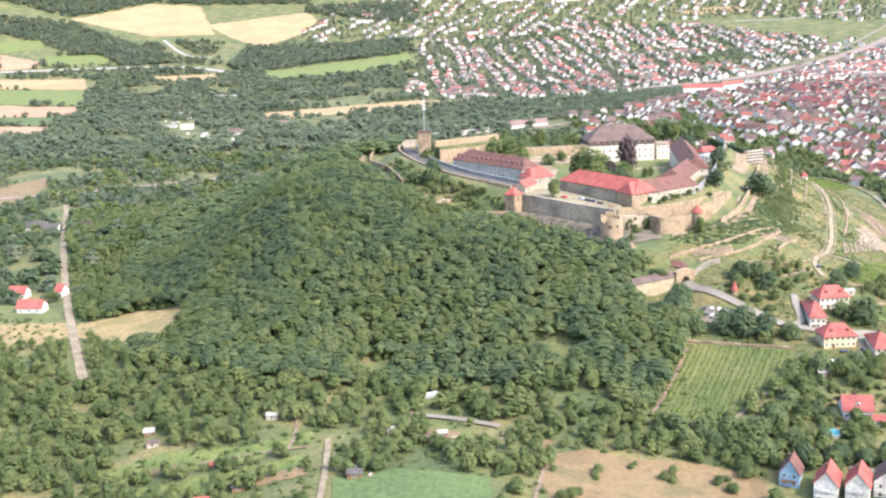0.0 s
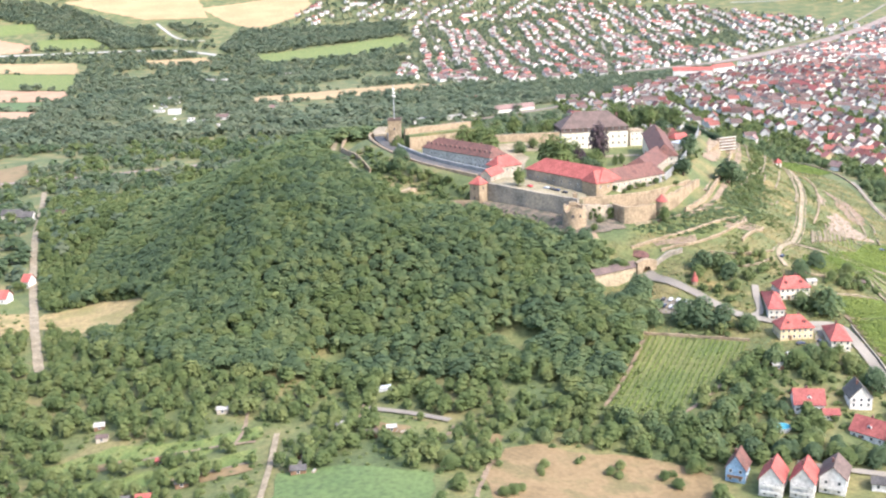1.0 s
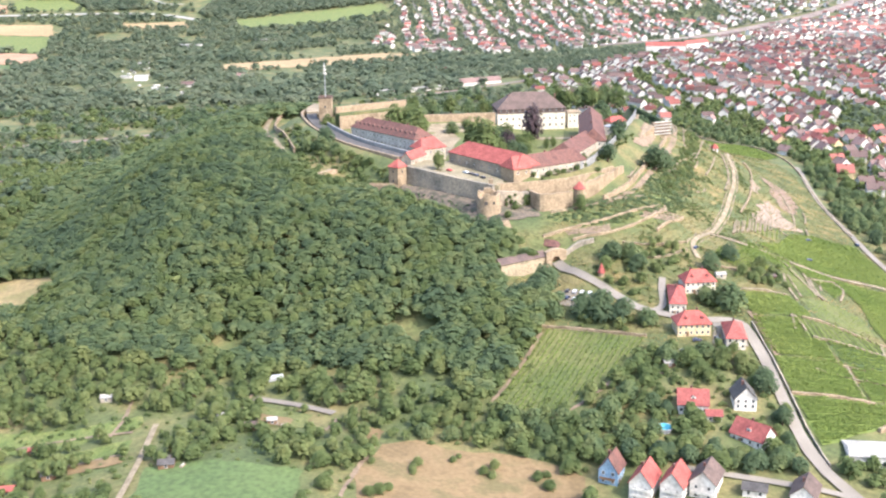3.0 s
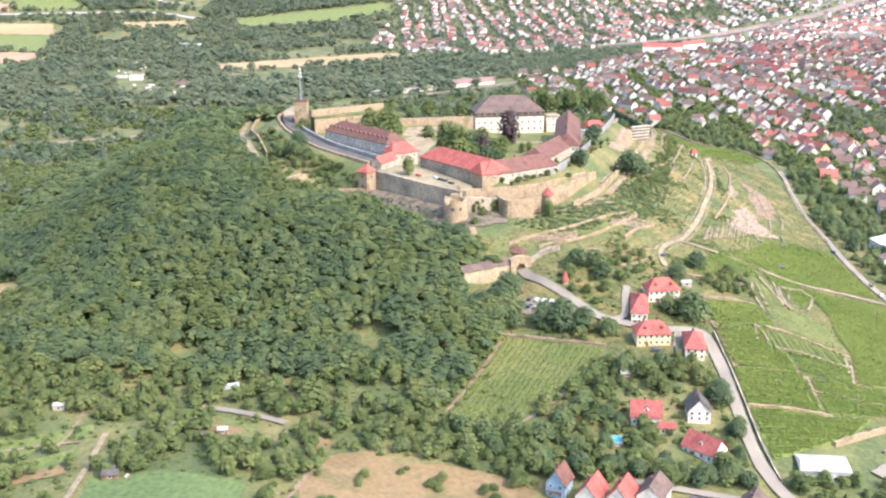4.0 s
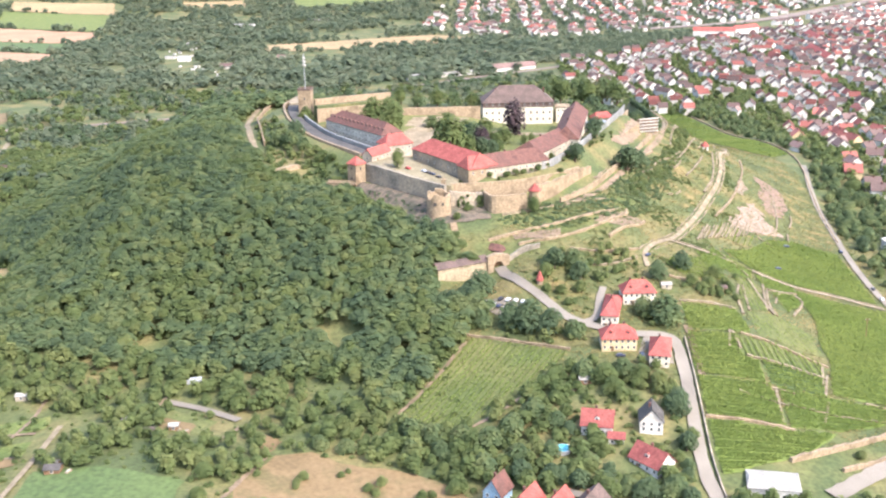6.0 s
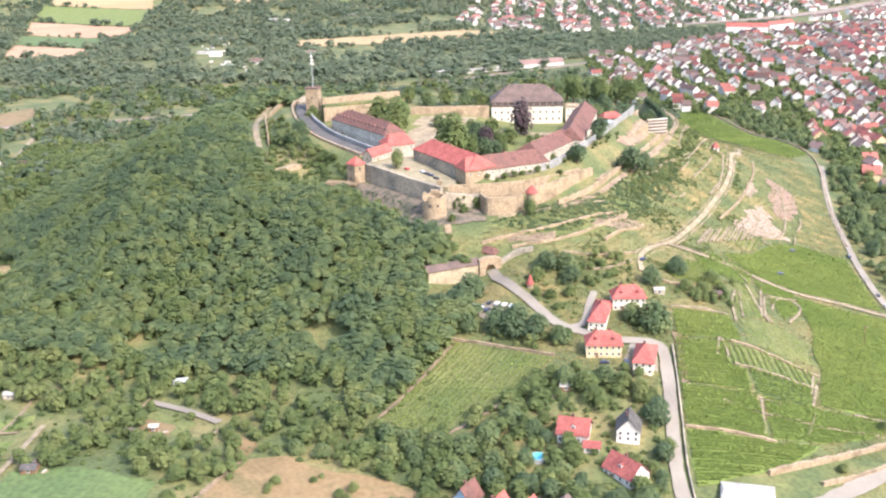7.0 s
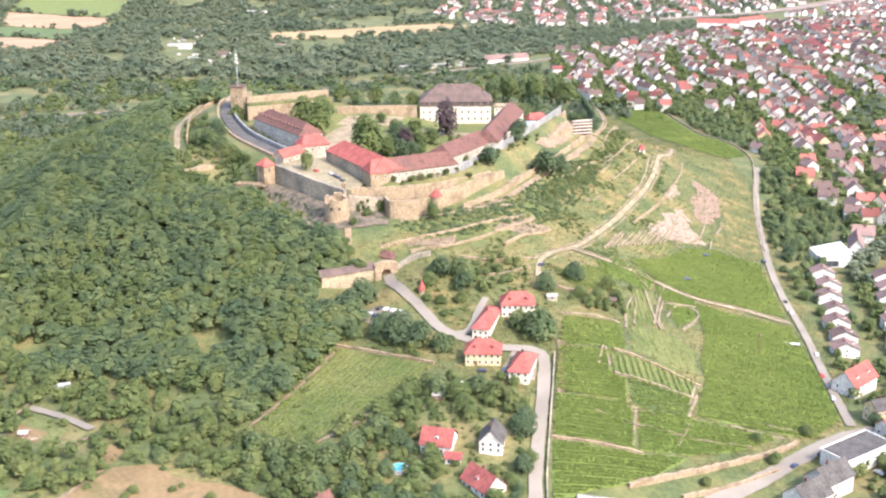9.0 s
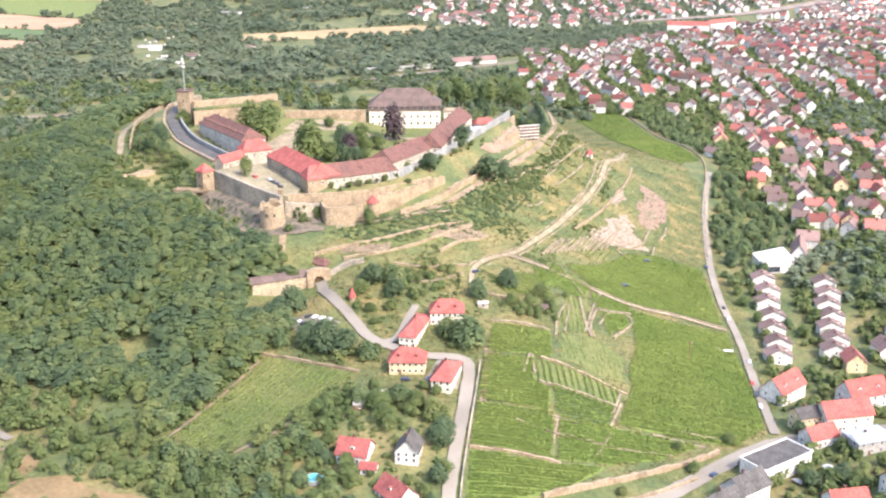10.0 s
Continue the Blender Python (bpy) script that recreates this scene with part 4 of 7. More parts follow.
piece("roof", *roof_shape(4, 4, 3, 5.6, 1.8, 1.8, over=0.4), M_RED, hut).matrix_basis = pose(-2, -2, 0)
placed("door", DOOR, hut, pose(0, -2, 0))

# villas below the gate
def gz(*p):
    return min(ground_z(*q) for q in p) + 0.3


zf = gz((168, 513), (176, 513))
building("villa", (168.5, 519), (176, 518), 29, zf, zf + 6.0, zf + 10, M_CREAM, M_RED, (4, 4), "long two-storey villa with red hipped roof", "villa", ((3, 1.0), (3, 3.4)), 8, 1, 0, doors=1)
zf = gz((180, 543), (195, 543)) + 0.5
building("villa", (180, 541), (195.5, 543), 11, zf, zf + 6.5, zf + 11, M_CREAM, M_RED, (4, 4), "cream villa with bright red mansard roof", "villa", ((6, 1.0), (6, 4.2)), 4, 2, 2, doors=1, dormer_mat=M_RED)
zf = gz((168, 495), (184, 496))
building("villa", (168, 495.5), (183.5, 496.5), 11, zf, zf + 6.0, zf + 10.5, M_OCHRE, M_RED, (4.5, 4.5), "ochre villa with red hipped roof and dormers", "villa", ((6, 1.0), (6, 3.8)), 4, 2, 2, doors=1, dormer_mat=M_RED)
zf = gz((188, 484), (196, 483))
building("villa", (188, 484), (196.5, 483), 21, zf, zf + 5.5, zf + 10, M_CREAM, M_RED, (4, 4), "cream villa with bright red hipped roof", "villa", ((3, 1.0), (3, 3.6)), 6, 1, 0, doors=1)
zf = gz((158, 434), (171, 433))
building("detached_house", (157.5, 434.5), (169.5, 433), 11, zf, zf + 4.4, zf + 9.0, M_PLASTER, M_DARKRED, (0, 0), "white house with a broad red roof", "house", ((5, 1.2),), 3, 1, 1, doors=1)
building("garden_annex", (168, 428.5), (174, 428), 5, zf - 1, zf + 2, zf + 3.4, M_PLASTER, M_DARKRED, (0, 0), "low annex with red roof beside the house", "annex", ((2, 0.8),), 1)
zf = gz((181, 435), (189, 436))
h = building("detached_house", (189.5, 434.5), (190, 445), 9, zf, zf + 5.0, zf + 10, M_PLASTER, M_SLATE, (0, 0), "white gabled house with dark slate roof", "house", ((3, 1.0), (3, 3.2)), 3, 1, doors=1)
zf = gz((177, 418), (185, 410))
building("detached_house", (175.5, 419), (185.5, 409), 10, zf, zf + 3.6, zf + 8.4, M_PLASTER, M_DARKRED, (0, 0), "white house with dark red gabled roof", "house", ((4, 1.0),), 3, 1, 1, doors=1)
for (hx, hy), wide, deep, low, high, wall_m, roof_m, words in (((127.5, 394), 7.5, 9, 6.2, 11.6, M_BLUE, M_OLDTILE, "blue timber house with steep red gabled roof"), ((138.5, 382.5), 8.6, 12, 7.4, 12.6, M_PLASTER, M_RED, "white gabled house with bright red roof and balconies"),
                                                            ((149.5, 380), 8.6, 12, 7.4, 12.6, M_PLASTER, M_RED, "white gabled house with bright red roof and balconies"), ((161.5, 381), 9.5, 13, 7.0, 11.4, M_PLASTER, M_BROWN, "white gabled house with brown roof"),
                                                            ((196, 374), 9, 12, 4.5, 8.5, M_PLASTER, M_BROWN, "white house with brown roof by the lane")):
    zf = ground_z(hx, hy) - 0.3
    b = building("gabled_house", (hx, hy), (hx + deep * 0.42, hy + deep * 0.907), wide, zf, zf + low, zf + high, wall_m, roof_m, (0, 0), words, "house", ((3, 1.0), (3, 4.2)) if low > 5 else ((3, 1.2),), 2, 1, doors=1, group="gabled houses by the hay field")
    for zb in (2.4, 5.0) if low > 7 else (2.8,):
        piece("balcony", *join(box(-1.5, 0.8, zb, 0, wide - 0.8, zb + 0.15), box(-1.5, 0.8, zb + 0.15, -1.38, wide - 0.8, zb + 1.0)), M_PLASTER if wall_m is M_PLASTER else M_WOOD, b)
zf = gz((172, 383), (180, 382))
building("garage", (172, 383), (180, 380.5), 6, zf, zf + 3.0, zf + 4.4, M_PLASTER, M_SLATE, (0, 0), "white garage with low grey roof by the lane", "garage", ((2, 1.0),), 1)

# ---- houses below the hill and the town ----
def town_house(k, wall_mat, roof_mat, wide, long, eave, rise):
    b = building("town_house", (0, 0), (long, 0), wide, 0, eave, eave + rise, wall_mat, roof_mat, (0, 0), "pale plastered town house with pitched tiled roof", "house", ((2, 1.0), (2, 3.6)), 1, 1, 1 if k % 3 == 0 else 0, "houses of the town", 1)
    return b


HOUSE_KINDS = [town_house(k, w, r, *d) for k, (w, r, d) in enumerate((
    (M_PLASTER, M_ROOFS, (10, 11, 5.6, 4.6)), (M_PLASTER, M_ROOFS_BROWN, (10, 12, 5.8, 4.4)), (M_CREAM, M_ROOFS, (9, 12, 6.0, 4.8)),
    (M_PLASTER, M_ROOFS_BROWN, (11, 10, 5.2, 5.0)), (M_PLASTER, M_ROOFS, (9, 14, 6.4, 4.2)), (M_OCHRE, M_ROOFS, (10, 11, 5.8, 4.8)), (M_PLASTER, M_ROOFS_BROWN, (13, 8, 5.6, 3.2))))]
for k, b in enumerate(HOUSE_KINDS):
    b.matrix_basis = pose(470 + 19 * k, 570 + 9 * k, ground_z(470 + 19 * k, 570 + 9 * k), 0, 0, 85 + 3 * k)
taken = [(470 + 19 * k, 570 + 9 * k) for k in range(7)]


def set_house(k, x, y, a, sink=0.0, size=1.0):
    taken.append((x, y))
    return copy_thing(HOUSE_KINDS[k], pose(x, y, ground_z(x, y) - sink, 0, 0, a) @ Matrix.Diagonal((size, size, size * 0.95, 1)))


# terraces of houses stepping along the hill road
for n_, (p, q, count) in enumerate((((358, 592), (365, 694), 7), ((388, 602), (399, 688), 7))):
    for i in range(count):
        f_ = i / (count - 1)
        b = set_house(6, p[0] + (q[0] - p[0]) * f_ + 13 * (i % 2) * 0.12, p[1] + (q[1] - p[1]) * f_, 90 + 4, 0.4 * (i % 2))
        b["label"], b["group"] = "white gabled terrace house with brown roof", "terrace beside the hill road"
for k, x, y, a in ((5, 393, 586, 95), (1, 412, 600, 100), (3, 424, 620, 100), (2, 432, 648, 96), (0, 420, 576, 100), (4, 444, 592, 98), (3, 452, 622, 100), (1, 404, 548, 80), (0, 424, 540, 80), (2, 408, 520, 85), (4, 436, 516, 85), (3, 452, 545, 85)):
    set_house(k, x, y, a)

zf = ground_z(330, 475)
flat = base("commercial_block", pose(318.5, 467.5, zf, 0, 0, 41), "white commercial block with dark flat roof", "building")
piece("wall", *join(box(0, -9, -3, 28, 4, 7.5)), M_PLASTER, flat)
piece("roof", *join(box(-0.2, -9.2, 7.5, 28.2, 4.2, 7.7)), M_SLATE, flat, "dark flat roof")
piece("parapet", *join(box(-0.4, -9.4, 7.4, 28.4, -9.0, 8.2), box(-0.4, 4.0, 7.4, 28.4, 4.4, 8.2), box(-0.4, -9.0, 7.4, 0, 4.0, 8.2), box(28, -9.0, 7.4, 28.4, 4.0, 8.2)), M_PLASTER, flat)
for i in range(7):
    placed("window", WINDOW, flat, pose(2 + i * 4, -9, 3.6))
for p0, p1, d, e, r, wm, rm, words in (((313, 441), (325, 452), 11, 7.5, 12.5, M_PLASTER, M_SLATE, "white house with dark grey roof by the road"), ((303, 427), (314, 437), 11, 7.5, 12.5, M_PLASTER, M_SLATE, "white house with dark grey roof by the road"),
                                       ((344, 538), (357, 553), 12, 7, 13, M_PLASTER, M_RED, "big white house with steep red roof and balconies"), ((358, 510), (379, 517), 12, 7.5, 12.5, M_CREAM, M_RED, "cream house with long red roof"),
                                       ((347, 510), (357, 515), 9, 7, 10, M_OCHRE, M_SLATE, "orange house with grey roof"), ((349, 494), (361, 501), 9, 4.5, 8.5, M_PLASTER, M_RED, "low white house with red roof"),
                                       ((374, 534), (392, 543), 12, 7, 13, M_PLASTER, M_RED, "white house with red cross-gabled roof"), ((366, 487), (382, 494), 12, 6, 6.8, M_CONCRETE, M_METAL, "flat grey workshop building"),
                                       ((370, 448), (384, 452), 11, 6, 11, M_PLASTER, M_RED, "white house with red roof"), ((346, 436), (360, 440), 11, 6, 11, M_PLASTER, M_RED, "white house with red roof"), ((398, 500), (412, 504), 12, 6, 11, M_PLASTER, M_BROWN, "white house with brown roof")):
    zf = gz(p0, p1)
    building("town_house", p0, p1, d, zf, zf + e, zf + r, wm, rm, (0.5, 0.5) if r - e < 1.2 else (0, 0), words, "house", ((4, 1.0), (4, 4.2)) if e > 5 else ((3, 1.0),), 2, 1, 2 if r - e > 5 else 0, "", 1)
    taken.append(((p0[0] + p1[0]) / 2, (p0[1] + p1[1]) / 2 + 5))
zf = gz((219, 402), (236, 402))
building("white_hall", (218, 404), (236, 402), 13, zf, zf + 5, zf + 5.8, M_PLASTER, M_CONCRETE, (0.5, 0.5), "white hall with pale flat roof", "building", ((5, 1.5),), 2)
zf = gz((360, 735), (388, 735))
school = base("white_school", pose(361, 716, zf, 0, 0, 10), "modern white school with a raked flat roof", "building")
v = [(0, 0, -3), (19, 0, -3), (19, 20, -3), (0, 20, -3), (0, 0, 5.5), (19, 0, 8), (19, 20, 9.5), (0, 20, 6)]
piece("wall", v, box(0, 0, 0, 1, 1, 1)[1], M_PLASTER, school)
piece("roof", [(x - 0.3 if x < 1 else x + 0.3, y - 0.3 if y < 1 else y + 0.3, z + d) for d in (0.05, 0.4) for x, y, z in v[4:]], box(0, 0, 0, 1, 1, 1)[1], M_PLASTER, school, "white raked roof")
piece("glass_front", *box(3, -0.15, 0.5, 11, 0.1, 4.0), M_GLASS, school, "dark glazed front")
building("gable_block", (390, 733), (394, 756), 9, zf, zf + 7, zf + 13, M_PLASTER, M_ROOFS_BROWN, (0, 0), "narrow white gabled block with brown roof", "building", ((6, 1.2), (6, 4)), 2, 1)

TOWN_C = [(290, 1250), (205, 1330), (165, 1520), (150, 1740), (231, 1790), (393, 2027), (652, 2260), (833, 2290), (1150, 2200), (900, 1500), (760, 900), (600, 640), (440, 640), (420, 720), (400, 800), (372, 911), (362, 1017), (362, 1245), (318, 1240)]
TOWN_A = [(-163, 3574), (333, 3829), (773, 3621), (1048, 3229), (960, 2998), (497, 2490), (319, 2235), (191, 2200), (34, 2270), (-143, 2512)]
TOWN_B = [(-613, 3640), (-534, 4000), (-400, 4300), (151, 4350), (900, 4150), (1400, 3900), (1500, 3500), (1250, 3450), (900, 3700), (609, 3760), (-90, 3620), (-357, 3699)]
TOWN_D = [(1060, 3180), (1300, 3150), (1500, 2900), (1250, 2350), (850, 2320), (600, 2400), (760, 2640)]
GREEN_LOTS = [[(293, 1300), (336, 1385), (413, 1423), (395, 1122), (380, 1000), (374, 829), (355, 863), (358, 990), (330, 1110)], [(385, 770), (430, 790), (470, 720), (430, 640), (410, 690), (402, 740)]]
CLEARINGS = [[(-60, 2180), (60, 2230), (200, 2170), (380, 2190), (560, 2430), (480, 2060), (230, 1800), (60, 1700), (-80, 1800)], [(370, 700), (440, 640), (640, 740), (560, 830), (420, 790)], [(470, 1180), (640, 1120), (690, 1300), (520, 1330)]]


def rng_b2(i, j):
    """The turn of one block of streets."""
    return (0, 0, 24, -20, 90)[(i * 7 + j * 13) % 5]


def plots(poly, angle, along, rows, seed, keep=0.93, clear=()):
    """House plots in straight rows, two to a street, over a quarter of the town."""
    p = np.array(poly, float)
    c = p.mean(0)
    rng_p = np.random.default_rng(seed)
    a = radians(angle)
    u, w = np.array([math.cos(a), math.sin(a)]), np.array([-math.sin(a), math.cos(a)])
    span = np.hypot(*np.ptp(p, axis=0)) / 2
    out, s, odd = [], -span, 0
    while s < span:
        t = -span + rng_p.uniform(0, along)
        while t < span:
            q = c + u * (t + rng_p.normal() * 2.2) + w * (s + rng_p.normal() * 2.5)
            q = q + 34 * np.array([noise.noise(Vector((q[0] * 0.007, q[1] * 0.005, 2.0))), noise.noise(Vector((q[0] * 0.007, q[1] * 0.005, 9.0)))])
            block = rng_b2(round(q[0] / 75), round(q[1] / 110))
            out.append((q[0], q[1], angle + block + 22 * noise.noise(Vector((q[0] * 0.004, q[1] * 0.003, 5.0))) + rng_p.normal() * 8 + (90 if rng_p.random() < 0.35 else 0)))
            t += along * rng_p.uniform(0.85, 1.3)
        s += rows[odd % 2]
        odd += 1
    out = np.array(out)
    ok = inside(poly, out[:, 0], out[:, 1]) & (rng_p.random(len(out)) < keep)
    for k in (*clear, *ROAD_CLEAR):
        ok &= near_line(k[0], out[:, 0], out[:, 1]) > k[1] if isinstance(k, tuple) else ~inside(k, out[:, 0], out[:, 1])
    return out[ok]


ROAD_CLEAR = [(r[2], r[0] / 2 + 8) for r in ROADS.values()]
lots_c = np.concatenate([plots(TOWN_C, 96, 20, (22, 33), 11, 0.92, [*CLEARINGS])])
spots = np.array(taken)
far_from = np.min(np.hypot(lots_c[:, None, 0] - spots[None, :, 0], lots_c[:, None, 1] - spots[None, :, 1]), axis=1) > 15
lots_c = lots_c[far_from]
STREETS = [[(-157, 3941), (-60, 3150), (38, 2482), (90, 2230)], [(400, 3300), (389, 2981), (300, 2150)], [(120, 3700), (190, 2950), (195, 2454)], [(-120, 2700), (300, 2760), (640, 2750)], [(-100, 3200), (400, 3250), (900, 3200)]]
PARKS = [*[(s_, 9) for s_ in STREETS], [(-60, 3560), (330, 3700), (360, 3600), (0, 3440)], [(560, 3100), (760, 3150), (800, 2950), (600, 2900)]]
for s_ in STREETS:
    ribbon("street", s_, 9, M_TARMAC, 1.0, 14, "grey street between rows of houses", "road")
lots_far = np.concatenate([plots(TOWN_A, 95, 27, (33, 48), 12, 0.92, [*CLEARINGS, *PARKS]), plots(TOWN_B, 70, 36, (48, 80), 13, 0.7, PARKS), plots(TOWN_D, 40, 18, (26, 40), 14, 0.7)])
thin = np.zeros(len(lots_c), bool)
for poly in GREEN_LOTS:
    thin |= inside(poly, lots_c[:, 0], lots_c[:, 1])
lots_c = lots_c[~thin | (np.random.default_rng(3).random(len(lots_c)) < 0.22)]
near_lots = lots_c[lots_c[:, 1] < 1260]
rng_h = np.random.default_rng(21)
for x, y, a in near_lots:
    k = int(rng_h.choice(6, p=(0.14, 0.37, 0.08, 0.26, 0.11, 0.04)))
    set_house(k, x, y, a, 0, rng_h.uniform(0.92, 1.22))


def massed_houses(name, lots, seed, scale, label):
    """Many plain houses in one mesh: walls, gables and tiled roofs."""
    rng_m = np.random.default_rng(seed)
    v, f, mi = [], [], []
    for x, y, a in lots:
        c, s = math.cos(radians(a)), math.sin(radians(a))
        lo, wi = rng_m.uniform(9, 13.5) * scale / 2, rng_m.uniform(8.5, 11) * scale / 2
        if rng_m.random() < 0.06:
            lo *= 2.2
        e, r = rng_m.uniform(6.8, 10), rng_m.uniform(3.4, 4.8)
        z = ground_z(x, y)
        k = len(v)
        for px, py, pz in ((-lo, -wi, -3), (lo, -wi, -3), (lo, wi, -3), (-lo, wi, -3), (-lo, -wi, e), (lo, -wi, e), (lo, wi, e), (-lo, wi, e), (-lo, 0, e + r), (lo, 0, e + r)):
            v.append((x + px * c - py * s, y + px * s + py * c, z + pz))
        f += [(k, k + 1, k + 5, k + 4), (k + 2, k + 3, k + 7, k + 6), (k + 1, k + 2, k + 6, k + 9, k + 5), (k + 3, k, k + 4, k + 8, k + 7)]
        mi += [0] * 4
        k = len(v)
        o = 0.7
        for px, py, pz in ((-lo - o, -wi - o, e - 0.4), (lo + o, -wi - o, e - 0.4), (lo + o, 0, e + r + 0.25), (-lo - o, 0, e + r + 0.25), (lo + o, wi + o, e - 0.4), (-lo - o, wi + o, e - 0.4)):
            v.append((x + px * c - py * s, y + px * s + py * c, z + pz))
        f += [(k, k + 1, k + 2, k + 3), (k + 3, k + 2, k + 4, k + 5)]
        mi += [1 if rng_m.random() < 0.38 else 2] * 2
    me = mesh_of(name, v, f, [M_PLASTER, M_ROOFS, M_ROOFS_BROWN])
    me.polygons.foreach_set("material_index", mi)
    return tagged(new(name, me), label, "houses", "", "stuff")


massed_houses("town_quarter", lots_c[lots_c[:, 1] >= 1260], 31, 1.08, "closely built town quarter with red and brown roofs")
massed_houses("distant_quarter", lots_far, 32, 1.3, "distant rows of white houses with red roofs")
# larger blocks and halls
for x, y, lo, wi, hi, a, rm, words in ((392, 2012, 70, 14, 17, -8, M_RED, "long white block of flats with red roof"), (466, 2012, 60, 14, 17, 40, M_RED, "long white block of flats with red roof"), (548, 1640, 130, 16, 9, 90, M_RED, "long hall with a big red roof"),
                                       (590, 1890, 100, 16, 9, 88, M_RED, "long hall with a big red roof"), (867, 2470, 90, 40, 9, -20, M_CONCRETE, "large white industrial hall"), (-620, 2640, 50, 25, 8, -10, M_CONCRETE, "white hall with flat roof in the fields"),
                                       (-455, 2735, 60, 18, 7, 5, M_CONCRETE, "long low white hall"), (-60, 1590, 120, 16, 6, 28, M_CONCRETE, "long low white sheds by the railway"), (60, 1655, 70, 14, 6, 28, M_ROOFS_BROWN, "long low sheds with brown roofs"),
                                       (60, 4200, 150, 30, 18, 5, M_CONCRETE, "large white industrial block far off"), (330, 4150, 90, 30, 22, 5, M_CONCRETE, "large white industrial block far off"), (-400, 3950, 60, 20, 12, 0, M_CONCRETE, "white building far off")):
    z = ground_z(x, y)
    ends = (x + lo * math.cos(radians(a)), y + lo * math.sin(radians(a)))
    building("hall", (x, y), ends, wi, z, z + hi, z + hi + (1.0 if rm == M_CONCRETE else wi * 0.25 + 2), M_PLASTER, rm, (0.5, 0.5) if rm == M_CONCRETE else (0, 0), words, "hall", ((max(3, int(lo / 8)), hi * 0.45),), 0)
# allotment huts, camp buildings and farms
for x, y, s, rm, words in ((-91, 465, 5, M_CONCRETE, "white garden shed with flat roof"), (-143, 452, 5, M_BROWN, "wooden garden shed with pale roof"), (-54, 470, 4, M_CONCRETE, "small pale garden shed"), (-48, 402, 5, M_SLATE, "garden shed with dark roof"),
                           (-45, 413, 4, M_BROWN, "small white garden hut"), (-108, 422, 3.6, M_RED, "tiny shed with red roof"), (-20, 434, 5, M_BROWN, "low brown garden shed"), (92, 491, 4, M_BROWN, "brown wooden vineyard shed"), (82, 471, 4, M_CONCRETE, "grey flat garden shed"),
                           (-35, 446, 3.5, M_CONCRETE, "small white garden shed"), (-150, 490, 5, M_PLASTER, "small white garden hut"), (-170, 410, 5, M_CONCRETE, "low pale garden shed"), (-12, 440, 4, M_CONCRETE, "pale flat-roofed garden shed"), (160, 468, 5, M_CONCRETE, "grey garden shed by the houses"),
                           (168, 477, 3, M_PLASTER, "small white garden hut"), (203, 563, 5, M_CONCRETE, "white shed beside the villa"), (232, 573, 5, M_BROWN, "brown wooden vineyard shed"), (168, 403, 4, M_CONCRETE, "small grey garden shed")):
    z = ground_z(x, y)
    building("garden_shed", (x - s / 2, y), (x + s / 2, y + 0.6), s * 0.8, z, z + 2.2, z + 3.0, M_WARM if int(x) % 2 else M_WOOD, rm, (0, 0), words, "shed", ((1, 0.7),), 0, over=0.25)
for x, y, lo, wi, hi, rm, words in ((-298, 680, 17, 10, 4, M_RED, "barn with bright red roof"), (-322, 724, 12, 9, 4, M_RED, "house with red roof among trees"), (-288, 722, 5, 9, 5, M_RED, "small red-roofed house among trees"), (-412, 978, 18, 11, 5, M_SLATE, "white farmhouse with grey roof"),
                                    (-392, 962, 16, 11, 5, M_SLATE, "cream farmhouse with dark roof"), (-350, 950, 16, 9, 4, M_BROWN, "low farm building with brown roof"), (-592, 2210, 24, 16, 7, M_CONCRETE, "white flat-roofed camp building"), (-555, 1975, 18, 12, 4, M_CONCRETE, "white flat-roofed camp building"),
                                    (-515, 1927, 20, 14, 9, M_CONCRETE, "white flat-roofed camp building"), (-430, 1760, 34, 12, 4, M_CONCRETE, "low camp building with pale roof"), (-400, 1800, 20, 14, 5, M_ROOFS_BROWN, "house by the camp"), (15, 1945, 22, 12, 6, M_RED, "white house with red roof"),
                                    (-330, 1905, 14, 10, 8, M_ROOFS_BROWN, "brown-roofed house among trees")):
    z = ground_z(x, y)
    building("farmhouse", (x, y), (x + lo, y - 1), wi, z, z + hi, z + hi + (0.8 if rm == M_CONCRETE else 4), M_PLASTER, rm, (0.3, 0.3) if rm == M_CONCRETE else (0, 0), words, "building", ((3, 1.0),), 0)
rng_v = random.Random(31)
van = base("caravan", pose(0, 0, 0), "white caravan on the camp ground", "caravan", "caravans of the camp")
piece("body", *join(box(-3.0, -1.2, 0.6, 3.0, 1.2, 2.6), box(-2.7, -1.1, 2.6, 2.7, 1.1, 2.9), box(3.0, -0.15, 0.6, 4.2, 0.15, 0.75)), M_PLASTER, van)
for y_ in (-1.22, 1.2):
    piece("window", *box(-1.4, y_, 1.5, 1.0, y_ + 0.02, 2.2), M_GLASS, van)
for y_ in (-1.15, 0.95):
    wv, wf = drum(0.36, 0.36, y_, y_ + 0.2, 10)
    piece("wheel", [(p[0], p[2], p[1] + 0.36) for p in wv], wf, M_SLATE, van)
for i in range(24):
    f_, g_ = rng_v.random(), rng_v.random()
    x_, y_ = (-640 + 190 * f_ + 55 * g_, 2150 - 330 * f_ + 70 * g_) if i % 3 else (-480 + 120 * f_, 1830 - 180 * f_ + 60 * g_)
    m = pose(x_, y_, ground_z(x_, y_), 0, 0, rng_v.uniform(0, 180)) @ Matrix.Diagonal((1.05, 1.05, 1.05, 1))
    if i:
        copy_thing(van, m)
    else:
        van.matrix_basis = m
